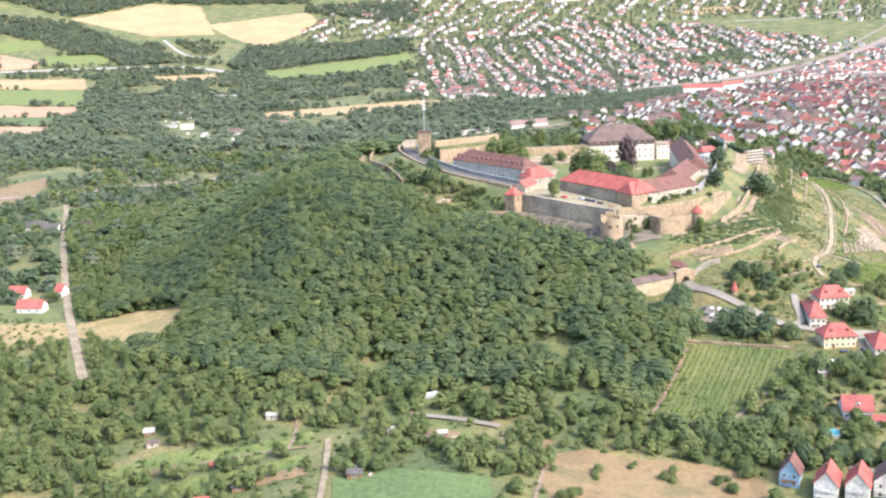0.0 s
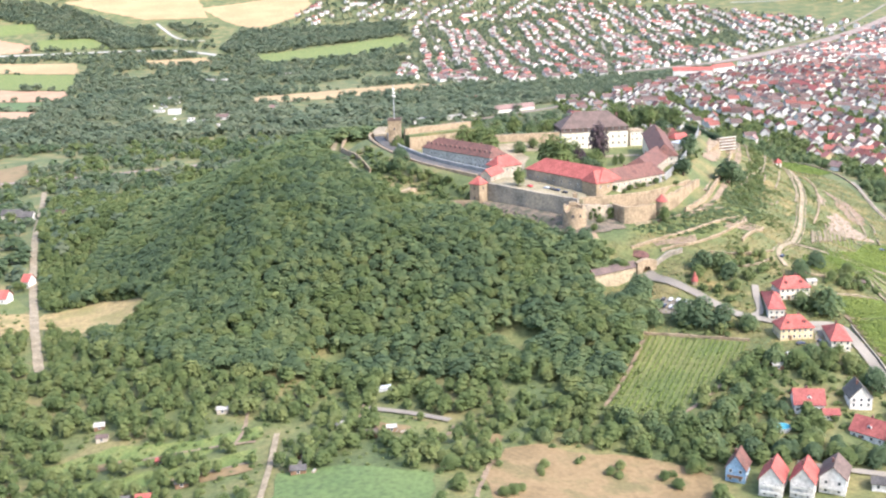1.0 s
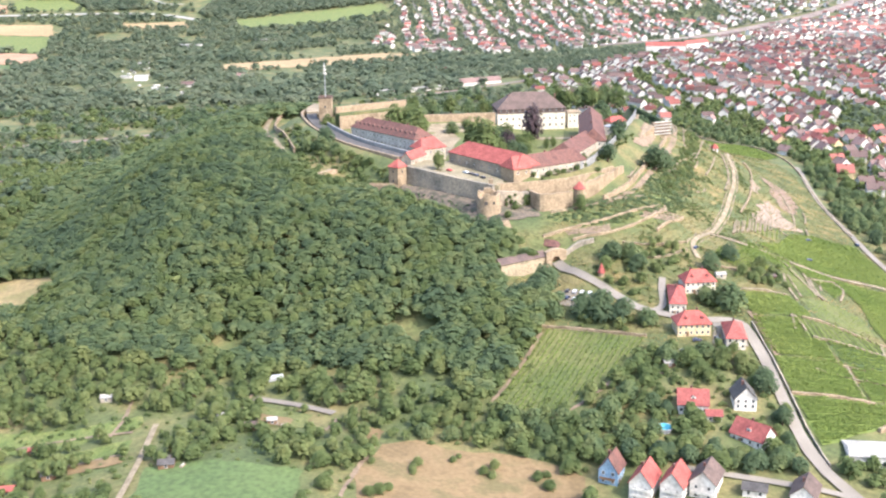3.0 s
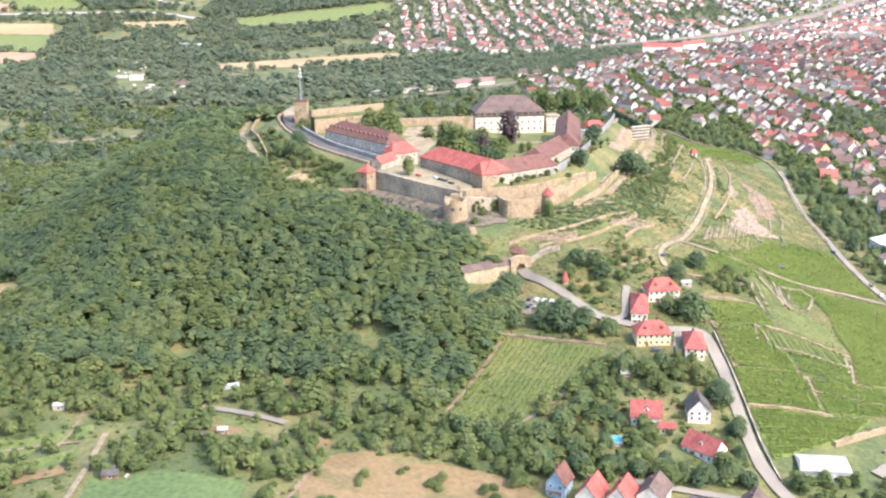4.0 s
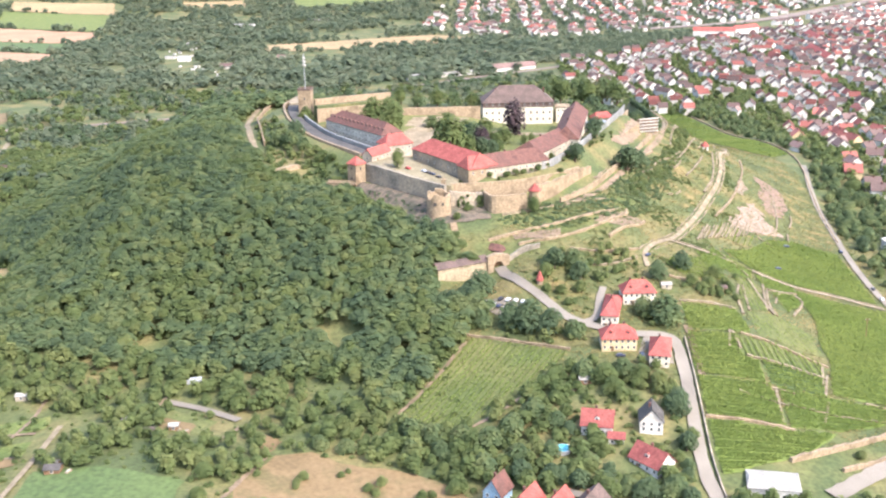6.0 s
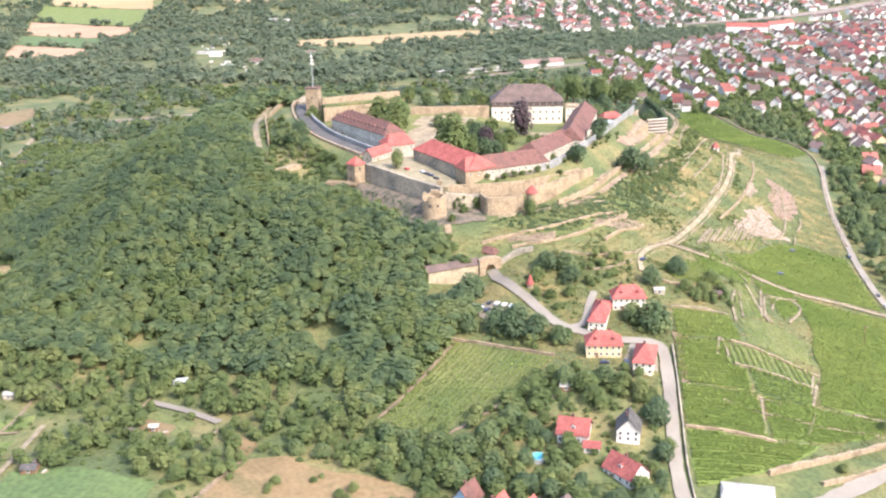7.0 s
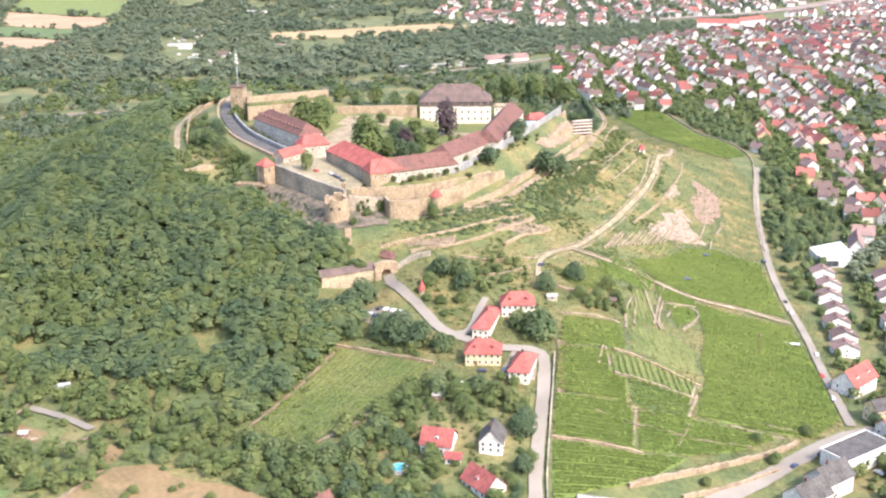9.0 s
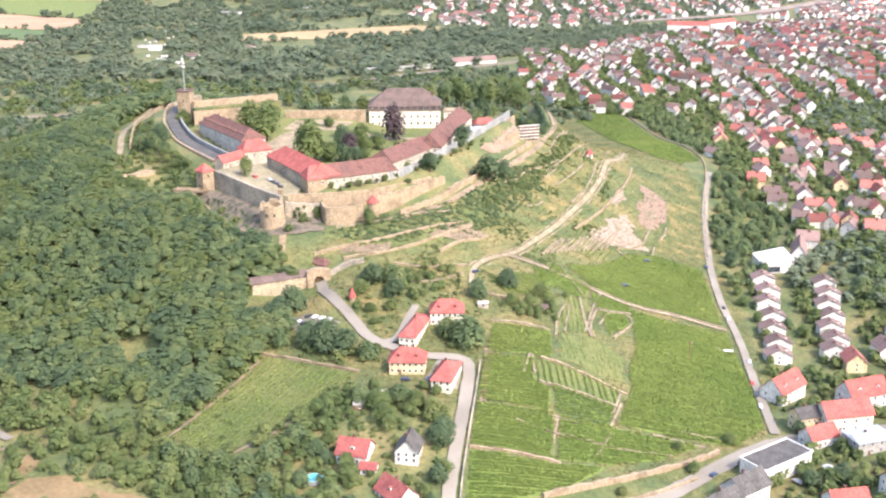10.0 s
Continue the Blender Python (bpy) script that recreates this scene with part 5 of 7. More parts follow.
# garden plots: beds, trodden paths, woodpiles and a greenhouse
for line in ([(-118, 429), (-96, 432), (-70, 435)], [(-106, 406), (-84, 410), (-69, 414)], [(-79, 431), (-77, 447), (-80, 469)], [(-27, 477), (-29, 444)], [(3, 421), (13, 437), (15, 446)], [(23, 370), (28, 399), (33, 420)], [(158, 470), (150, 480), (143, 474)], [(80, 455), (92, 476), (106, 508)], [(106, 439), (124, 452), (143, 472)]):
    ribbon("garden_path", line, 1.6, M_SOIL, 0.5, 2.5, "trodden earth path between garden plots", "path", 0.3)
for poly in ([(-21, 454), (-4, 446), (-4, 437), (-20, 442)], [(-89, 409), (-67, 413), (-66, 407), (-86, 401)], [(-140, 431), (-125, 432), (-123, 427), (-137, 425)], [(27, 440), (36, 434), (33, 423), (25, 431)], [(-128, 400), (-112, 402), (-110, 396), (-126, 393)]):
    patch("garden_bed", poly, M_HAY, 0.4, 2.5, "dry mown garden plot", "garden", 0.7)
for x, y, s, rm, words in ((-46, 414, 5.5, M_OLDTILE, "brown garden hut with tiled roof"), (-46, 398, 6, M_SLATE, "wooden garden hut with dark roof"), (-106, 390, 5.5, M_RED, "garden hut with red roof"), (-93, 399, 5, M_SLATE, "dark wooden garden shed with slate roof"), (-114, 391, 4, M_SLATE, "small dark wooden garden shed"), (-148, 464, 4.5, M_CONCRETE, "pale flat-roofed wooden garden shed")):
    z = ground_z(x, y)
    building("garden_shed", (x - s / 2, y), (x + s / 2, y + 0.8), s * 0.8, z, z + 2.1, z + 3.2, M_WOOD, rm, (0, 0), words, "shed", ((1, 0.7),), 0, over=0.35)
zg = ground_z(-22, 488)
green = base("greenhouse", pose(-22, 488, zg, 0, 0, 20), "small pale blue greenhouse in the gardens", "greenhouse")
piece("frame", [(x, y, z) for x in (0, 7) for y, z in ((0, -1), (0, 1.8), (1.6, 2.7), (3.2, 1.8), (3.2, -1))], [(0, 1, 2, 3, 4), (9, 8, 7, 6, 5), (0, 5, 6, 1), (1, 6, 7, 2), (2, 7, 8, 3), (3, 8, 9, 4)], M_METAL, green, "pale blue glazed sides and roof")
for i in range(4):
    piece("rib", *join(box(7 * i / 3 - 0.05, -0.06, -1, 7 * i / 3 + 0.05, 0.02, 1.85)), M_PLASTER, green)
rng_l = random.Random(12)
for x, y in ((-10, 441), (-14, 443), (-7, 440), (-40, 400), (-110, 395), (155, 464), (-100, 456)):
    logs = base("woodpile", pose(x, y, ground_z(x, y) + 0.2, 0, 0, rng_l.uniform(0, 180)), "stack of pale weathered timber in a garden", "woodpile", "woodpiles in the gardens")
    for i in range(3):
        w_ = rng_l.uniform(2.2, 3.4)
        piece("timber", *box(-w_ / 2, -0.8 + 0.5 * i, -0.4, w_ / 2, -0.35 + 0.5 * i, rng_l.uniform(0.5, 1.1)), M_CONCRETE if i == 1 else M_SAND, logs)
# pool
zp = ground_z(150, 426)
pool = base("round_pool", pose(150.5, 426, zp), "round light blue garden pool", "pool")
piece("rim", *drum(3.4, 3.4, -0.5, 1.15, 24), M_PLASTER, pool)
piece("water", *drum(3.1, 3.1, 1.0, 1.25, 24), M_POOL, pool, "light blue water")

# ---- vineyards ----
def vines(name, poly, angle, gap, seed, keep=0.95, size=0.9, soil=None, label="rows of leafy green vines on the slope", tall=1.3):
    if soil:
        patch("vineyard_ground", poly, soil, 0.25, 5, "grassy ground between vine rows", "field")
    p = np.array(poly, float)
    c, span = p.mean(0), np.hypot(*np.ptp(p, axis=0)) / 2
    a = radians(angle)
    u, w = np.array([math.cos(a), math.sin(a)]), np.array([-math.sin(a), math.cos(a)])
    rng_v = np.random.default_rng(seed)
    ss, tt = np.meshgrid(np.arange(-span, span, gap), np.arange(-span, span, 0.7))
    ss = ss + 0.25 * np.sin(tt * 0.06 + ss)
    q = c + ss.reshape(-1, 1) * w + tt.reshape(-1, 1) * u
    ok = inside(poly, q[:, 0], q[:, 1]) & (rng_v.random(len(q)) < keep)
    q = np.repeat(q[ok], 3, 0)
    k = len(q)
    at = np.c_[q + rng_v.normal(size=(k, 2)) * 0.16, height(q[:, 0], q[:, 1]) + rng_v.uniform(0.6, 1.0, k) * tall]
    n_ = rng_v.normal(size=(k, 3)) * 0.3 + (0, 0, 1.1)
    n_ /= np.linalg.norm(n_, axis=1)[:, None]
    e = np.cross(n_, rng_v.normal(size=(k, 3)))
    e /= np.linalg.norm(e, axis=1)[:, None]
    g = np.cross(n_, e)
    s = (0.8 * size * rng_v.uniform(0.7, 1.2, k))[:, None] / 2
    quad = np.stack([at - e * s - g * s, at + e * s - g * s * 0.8, at + e * s + g * s, at - e * s * 0.8 + g * s], 1).reshape(-1, 3)
    return thing(name, quad, np.arange(len(quad)).reshape(-1, 4), M_VINE, label, "vines", "stuff")


VINES = [
    ([(108, 510), (153, 495), (141, 473), (106, 441), (82, 456), (92, 478)], 64, 2.6, M_MEADOW, 0.85, 0.8),
    ([(209, 549), (236, 553), (238, 523), (209, 522)], 8, 1.75, M_CROP, 0.98, 1.05),
    ([(208, 520), (231, 519), (229, 504), (238, 500), (238, 484), (208.5, 482)], 8, 1.75, M_CROP, 0.98, 1.05),
    ([(208.5, 480), (240, 483), (241, 452), (208.8, 450)], 5, 1.75, M_CROP, 0.98, 1.05),
    ([(209, 447), (244, 449), (262, 455), (248, 437), (228, 424), (210.5, 414)], 10, 1.75, M_CROP, 0.98, 1.05),
    ([(240, 502), (266, 500), (264, 484), (241, 484)], 10, 1.6, M_DARKCROP, 0.95, 0.95),
    ([(243, 482), (303, 487), (284, 469), (264, 457), (243, 452)], 14, 1.75, M_CROP, 0.96, 1.0),
    ([(231, 517), (257, 521), (269, 516), (266, 497), (256, 500), (229, 503)], 100, 3.0, M_MEADOW, 0.97, 0.85),
    ([(277, 612), (328, 620), (332, 560), (332, 512), (318, 492), (268, 488), (274, 519), (274, 540), (278, 566)], 8, 1.75, M_CROP, 0.98, 1.05),
    ([(243, 645), (262, 668), (278, 700), (296, 713), (323, 710), (326, 667), (327, 632), (303, 632), (282, 624), (258, 628)], 10, 1.75, M_CROP, 0.97, 1.0),
    ([(211, 607), (229, 616), (238, 590), (214, 583), (205, 593)], 10, 1.8, M_MEADOW, 0.9, 0.95),
    ([(261, 594), (274, 601), (276, 590), (265, 570)], 10, 1.75, M_CROP, 0.97, 1.0),
    ([(241, 554), (256, 560), (272, 547), (271, 524), (242, 524)], 100, 2.4, M_MEADOW, 0.55, 0.6),
    ([(236, 642), (256, 626), (252, 606), (241, 606), (232, 626)], 20, 1.8, M_CROP, 0.85, 0.9),
    ([(224, 626), (234, 626), (239, 608), (230, 604)], 20, 1.8, M_CROP, 0.85, 0.9),
    ([(242, 602), (252, 602), (254, 562), (241, 558)], 95, 2.4, M_MEADOW, 0.7, 0.7),
    ([(256, 618), (277, 617), (276, 606), (258, 600)], 10, 1.7, M_CROP, 0.95, 1.0),
    ([(238, 674), (249, 696), (273, 697), (261, 671)], 75, 3.0, M_DRY, 0.75, 0.8),
    ([(244, 1220), (262, 1280), (286, 1284), (310, 1180), (336, 1045), (349, 985), (330, 957), (312, 965), (298, 1020), (284, 1090), (264, 1165)], 30, 1.8, M_DARKCROP, 0.9, 1.0),
]
for k, (poly, angle, gap, soil, keep, size) in enumerate(VINES):
    vines("vine_rows", poly, angle, gap, 100 + k, keep, size, soil)

# ---- slopes: scars, dry grass, terraces ----
patch("rubble_scar", [(255, 707), (261, 722), (268, 740), (279, 760), (284, 748), (281, 735), (292, 720), (284, 712), (275, 709), (264, 703)], M_RUBBLE, 0.4, 2.5, "bare pinkish rubble scar on the slope", "scar", 2.6)
patch("rubble_scar", [(287, 756), (287, 772), (291, 801), (291, 828), (304, 833), (311, 818), (307, 790), (301, 762), (294, 750)], M_PINKSOIL, 0.4, 2.5, "bare pinkish earth scar on the slope", "scar", 2.8)
patch("rubble_scar", [(268, 764), (273, 786), (277, 797), (279, 780), (274, 764)], M_RUBBLE, 0.4, 3, "strip of pale rubble on the slope", "scar", 1.5)
patch("dry_slope", [(296, 722), (307, 770), (314, 840), (320, 905), (340, 900), (334, 810), (328, 718)], M_DRY, 0.25, 5, "dry yellow grass on the slope", "slope", 2.0)
patch("grass_slope", [(205, 700), (225, 690), (250, 745), (262, 800), (268, 860), (262, 930), (240, 930), (230, 860), (222, 800), (206, 745)], M_DRY, 0.22, 5, "dry herb-rich grass slope below the rampart", "slope", 2.0)
patch("east_slope", [(240, 930), (265, 930), (300, 880), (330, 920), (300, 965), (255, 1010)], M_MEADOW, 0.22, 6, "green grass of the eastern slope", "slope", 2.0)
patch("terrace_lawn", [(112, 608), (140, 600), (172, 612), (190, 640), (198, 668), (180, 670), (160, 645), (135, 622)], M_MEADOW, 0.22, 4, "green terrace below the walls", "slope", 1.5)
patch("terrace_soil", [(168, 618), (184, 622), (197, 645), (186, 652)], M_SOIL, 0.35, 4, "dry brown terrace bed", "terrace", 1.0)
patch("terrace_soil", [(126, 594), (150, 599), (150, 608), (124, 598)], M_SOIL, 0.35, 4, "dry brown terrace bed", "terrace", 1.0)
patch("villa_garden", [(130, 550), (150, 530), (164, 512), (168, 540), (150, 560), (138, 562)], M_DRY, 0.22, 4, "dry garden lawn beside the gate road", "garden", 1.0)
patch("car_park", [(110, 535), (120, 543), (138, 537), (130, 526), (119, 528)], M_TARMAC, 0.4, 4, "grey gravel car park", "car park", 0.6)
patch("villa_yard", [(183, 489), (188, 512), (199, 512), (199, 487)], M_TARMAC, 0.35, 4, "grey paved yard between villas", "yard", 0.3)
patch("verge", [(207, 525), (211, 525), (212, 480), (209, 480)], M_SOIL, 0.45, 4, "bare sandy verge beside the road", "verge", 0.5)
TERRACES = (
    ([(226, 508), (228, 522)], 0.9), ([(265, 494), (269, 513)], 0.9), ([(258, 460), (264, 479)], 0.8), ([(243, 557), (245, 591)], 0.9), ([(253, 563), (257, 598), (261, 622)], 0.8), ([(260, 578), (266, 602), (281, 609)], 0.8), ([(293, 495), (315, 494)], 0.9), ([(225, 472), (245, 468)], 0.8), ([(245, 470), (268, 469), (289, 474)], 0.8), ([(203, 578), (214, 578)], 1.1),
    ([(112, 592), (124, 598), (138, 606), (151, 614), (164, 622), (174, 631), (184, 647)], 1.4), ([(128, 590), (151, 599), (172, 615), (187, 640), (188, 650)], 1.3), ([(176, 606), (182, 616), (194, 634), (198, 646)], 1.3),
    ([(118, 619), (140, 629), (161, 642), (176, 655)], 1.0), ([(155, 590), (173, 590), (192, 602)], 1.1), ([(166, 577), (176, 579), (190, 592)], 1.0), ([(189, 712), (199, 738), (212, 766)], 1.3),
    ([(226, 762), (238, 796), (254, 856)], 1.0), ([(233, 748), (243, 776), (250, 800)], 0.9), ([(243, 734), (255, 772), (260, 824)], 1.0), ([(246, 703), (261, 740), (272, 776), (283, 824), (286, 860)], 1.1),
    ([(272, 704), (286, 716), (293, 742), (298, 792)], 1.0), ([(259, 598), (255, 571), (257, 560)], 0.9), ([(260, 598), (276, 604), (278, 593), (267, 567)], 0.9), ([(250, 604), (253, 573), (256, 560)], 0.9),
    ([(243, 590), (239, 572), (239, 550)], 0.9), ([(233, 521), (257, 518), (272, 514)], 1.1), ([(233, 503), (254, 503), (268, 501)], 1.0), ([(231, 508), (229, 522)], 0.9), ([(208, 449), (228, 451), (244, 450)], 1.1),
    ([(238, 481), (250, 480)], 0.9), ([(264, 484), (269, 504)], 0.9), ([(238, 640), (244, 628), (252, 608)], 0.8), ([(208, 552), (222, 556), (236, 554)], 1.0), ([(240, 454), (242, 482)], 0.7), ([(282, 487), (304, 486)], 0.8),
)
for line, tall in TERRACES:
    wall_along("terrace_wall", line, tall, 1.1, M_STONE if tall > 1 else M_SAND, 1.5, 2.5, "low dry-stone terrace wall on the vineyard slope", "terrace wall", ragged=0.3)
# short dry-stone steps beside the sandy path, and stray walls above it
rng_w = random.Random(77)
for i in range(15):
    f_ = i / 14
    x_, y_ = 228 + 36 * f_ + rng_w.uniform(-0.6, 0.6), 647 + 46 * f_
    k_ = rng_w.uniform(0.75, 1.05)
    wall_along("stone_step", [(x_, y_), (x_ + 4.5 * k_, y_ + 15 * k_), (x_ + 8.5 * k_, y_ + 31 * k_)], 0.9, 0.9, M_SAND, 1.5, 3, "short dry-stone terrace step", "terrace wall", ragged=0.3)
for p_, q_ in (((227, 794), (238, 850)), ((212, 747), (233, 788)), ((201, 717), (213, 747)), ((225, 751), (232, 773)), ((216, 700), (226, 716)), ((243, 868), (250, 900)), ((252, 878), (262, 920)), ((232, 826), (238, 862)), ((268, 862), (272, 905)), ((248, 812), (254, 838)), ((222, 812), (228, 850)), ((264, 792), (270, 824)), ((292, 700), (296, 726)), ((300, 740), (306, 768)), ((282, 690), (272, 700))):
    mid = ((p_[0] + q_[0]) / 2 + rng_w.uniform(-2.5, 2.5), (p_[1] + q_[1]) / 2)
    wall_along("terrace_wall", [p_, mid, q_], 0.9, 1.0, M_SAND, 1.5, 2.5, "broken dry-stone wall on the upper slope", "terrace wall", ragged=0.5)
for off in (-2.5, 2.8):
    q = smooth_line(ROADS["sandy_path"][2][1:], 5)
    q = q + across(q) * off
    wall_along("path_wall", q.tolist(), 0.5, 0.8, M_SAND, 1.5, 0, "sandy dry-stone wall along the path", "terrace wall", ragged=0.7)
q = smooth_line(ROADS["vineyard_path"][2], 4)
wall_along("path_wall", (q + across(q) * 3).tolist(), 0.8, 0.7, M_SAND, 1.5, 0, "sandy dry-stone wall along the path", "terrace wall", ragged=0.3)
wall_along("road_wall", [(238, 428), (259, 442), (279, 457), (301, 475), (309, 484)], 2.2, 1.4, M_STONE, 2, 2.5, "long pale stone retaining wall above the road", "wall", ragged=0.5)
wall_along("road_wall", [(258, 428), (276, 440), (298, 460)], 1.6, 1.2, M_STONE, 2, 2.5, "lower pale stone wall beside the road", "wall", ragged=0.3)
wall_along("vineyard_wall", [(105, 513), (125, 507), (154, 497)], 1.3, 0.8, M_STONE, 1.5, 3, "pale stone wall along the top of the vineyard", "wall", ragged=0.2)
wall_along("hill_road_wall", [(209.5, 400), (207.2, 422), (207, 449), (206.8, 489), (206.4, 512)], 1.3, 0.6, M_GREYSTONE, 1.5, 4, "low wall along the hill road", "wall", ragged=0.2)
q = smooth_line([(290, 1292), (314, 1184), (340, 1046), (354, 986), (345, 900), (335, 806), (330, 735)], 5)
wall_along("slope_wall", q.tolist(), 1.2, 0.8, M_STONE, 1.5, 0, "low stone wall at the foot of the slope", "wall", ragged=0.3)

pole = base("utility_pole", pose(304, 570, ground_z(304, 570)), "dark wooden utility pole in the vineyard", "pole")
piece("post", *drum(0.22, 0.16, -1, 10.5, 8), M_WOOD, pole)
piece("crossarm", *box(-1.1, -0.12, 9.4, 1.1, 0.12, 9.7), M_WOOD, pole)
for x_ in (-0.9, 0, 0.9):
    piece("insulator", *drum(0.12, 0.1, 9.7, 10.1, 8, x_, 0), M_PLASTER, pole)
trailer = base("trailer", pose(325, 594.5, ground_z(325, 594.5) + 0.3, 0, 0, -5), "white flat trailer at the edge of the vines", "trailer")
piece("bed", *join(box(-3.6, -1.1, 0.7, 3.6, 1.1, 1.0), box(-3.6, -1.1, 1.0, -3.4, 1.1, 1.7), box(3.4, -1.1, 1.0, 3.6, 1.1, 1.7)), M_PLASTER, trailer)
for x_ in (-1.4, 1.4):
    for y_ in (-1.15, 0.95):
        wv, wf = drum(0.4, 0.4, y_, y_ + 0.2, 10)
        piece("wheel", [(p[0] + x_, p[2], p[1] + 0.4) for p in wv], wf, M_SLATE, trailer)

# ---- parked cars ----
def car_kind(paint):
    b = base("car", pose(0, 0, 0), "", "car", "parked cars")
    prof = [(-2.1, 0.35), (2.1, 0.35), (2.15, 0.8), (1.2, 0.95), (0.6, 1.42), (-1.2, 1.45), (-1.9, 0.98), (-2.15, 0.9)]
    v = [(x, y * (0.82 if z > 1.1 else 1), z) for y in (-0.85, 0.85) for x, z in prof]
    f = [tuple(range(8)), tuple(range(15, 7, -1))] + [(i, i + 8, (i + 1) % 8 + 8, (i + 1) % 8) for i in range(8)]
    piece("body", v, f, paint, b)
    piece("windscreen", [(1.22, -0.7, 0.98), (1.22, 0.7, 0.98), (0.64, 0.62, 1.42), (0.64, -0.62, 1.42)], [(0, 1, 2, 3)], M_GLASS, b)
    for x in (-1.3, 1.35):
        for y in (-0.86, 0.7):
            wv, wf = drum(0.33, 0.33, y, y + 0.16, 10)
            piece("wheel", [(p[0] + x, p[2], p[1] + 0.33) for p in wv], wf, M_SLATE, b)
    return b


PAINTS = [surface("car_paint_" + n_, [c, c], 1, 3, rough=0.3, gloss=0.6) for n_, c in (("white", (0.45, 0.45, 0.45)), ("silver", (0.4, 0.42, 0.45)), ("blue", (0.03, 0.04, 0.075)), ("black", (0.03, 0.03, 0.035)), ("red", (0.4, 0.04, 0.04)))]
CARS = [car_kind(p) for p in PAINTS]
NAMES = ("white", "silver grey", "dark blue", "black", "red")
rng_c = random.Random(8)
SPACES = [(113.5 + 3.4 * i, 537.5 - 1.6 * i, 62) for i in range(5)] + [(121 + 3.6 * i, 540.5 - 0.9 * i, 70) for i in range(4)] + [(336, 587, 85), (333.5, 560, 88), (333, 546, 88), (333.5, 534, 88), (327, 715, 92), (331, 655, 85), (332, 640, 85), (176, 490.5, 5), (185.5, 492, 95), (196, 596, 60), (275, 649, 20)]
SPACES += [(305, 465, 52), (318, 478, 45), (352, 478, 20), (358, 476, 20), (364, 473, 20), (338, 466, 130), (290, 700, 20)]
first = set()
for i, (x, y, a) in enumerate(SPACES):
    k = rng_c.choice((0, 1, 1, 2, 3, 3, 4))
    m = pose(x, y, ground_z(x, y) + 0.45, 0, 0, a)
    b = CARS[k] if k not in first else copy_thing(CARS[k], m)
    b.matrix_basis = m
    first.add(k)
    b["label"] = NAMES[k] + " car parked on the ground"
for i, (x, y) in enumerate(((70, 660), (73, 656.5), (76, 653), (80, 647), (60, 665))):
    k = (1, 3, 2, 3, 4)[i]
    b = copy_thing(CARS[k], pose(x, y, terrace_z(x), 0, 0, 130))
    b["label"] = NAMES[k] + " car parked on the fortress terrace"

# ---- single trees ----
def tree_kind(seed, material, tall, leaves=800, leaf=0.21):
    """A tree of unit crown radius: tapered trunk with limbs, and a crown of leaf clumps."""
    b = base("tree", pose(0, 0, 0), "", "tree")
    rng_t = random.Random(seed)
    parts = [drum(0.09, 0.05, -0.25, 0.9, 7)]
    for i in range(5):
        a, r = 2 * math.pi * i / 5 + rng_t.uniform(-0.4, 0.4), rng_t.uniform(0.35, 0.6)
        v, f = drum(0.035, 0.015, 0, 1, 5)
        parts.append(([(x + r * z * math.cos(a), y + r * z * math.sin(a), 0.55 + z * 0.55) for x, y, z in v], f))
    piece("trunk", *join(*parts), M_BARK, b)
    q = crown_shape(seed + 300, leaves, leaf, tall, 9)
    q[:, 2] += 0.2 + 0.55 * tall
    piece("crown", q, np.arange(len(q)).reshape(-1, 3), material, b)
    return b


M_DARKLEAF = surface("dark_leaves", [(0.078, 0.114, 0.062), (0.1, 0.138, 0.068)], 0.08, 0.3, rough=0.7, island=0.12, gloss=0.15, leafy=0.45, vary=(0.86, 1.14))
TREES = [tree_kind(1, M_LEAF, 0.9), tree_kind(2, M_SCRUB, 0.9), tree_kind(3, M_DARKLEAF, 1.0), tree_kind(4, M_COPPER, 1.1), tree_kind(5, M_SCRUB, 1.6), tree_kind(6, M_SCRUB, 0.75)]
WORDS = ("broad green deciduous tree", "light green garden tree", "dark green leafy tree", "copper beech with dark purple leaves", "slender tall light green tree", "low rounded green shrub")
begun = set()


def plant(k, x, y, r, z=None, where="on the slope", a=0.0, tall=1.0):
    m = pose(x, y, ground_z(x, y) - 0.1 if z is None else z, 0, 0, a or (x * 37 + y * 11) % 360)
    if k in begun:
        b = copy_thing(TREES[k], m)
    else:
        b = TREES[k]
        begun.add(k)
    b.matrix_basis = m
    b.scale = (r, r, r * tall)
    b["label"] = WORDS[k] + " standing " + where
    return b


for k, x, y, r in ((1, 20, 790, 10.5), (1, 38, 768, 11.5), (1, 31, 800, 10), (1, 84, 709, 12.5), (1, 76, 724, 12.5), (1, 92, 722, 8), (2, 100, 721, 7), (3, 98, 750, 7.5), (3, 118, 805, 10.5), (1, 99, 788, 8), (1, 112, 772, 7), (2, 92, 764, 8), (1, 106, 758, 7),
                   (1, 110, 740, 5), (2, 106, 730, 5.5), (4, 126, 770, 3), (4, 131, 775, 3), (1, 84, 790, 6), (5, 75, 742, 3), (1, 140, 742, 5), (0, 60, 800, 6), (1, 70, 812, 5)):
    plant(k, x, y, r, None, "in the fortress courtyard", tall=1.4 if r > 9 else 1.1)
plant(1, -28, 789, 6.5, None, "beside the watch tower", tall=1.25)
plant(1, 53, 668.5, 5.4, 72.6, "on the gate terrace", tall=1.45)
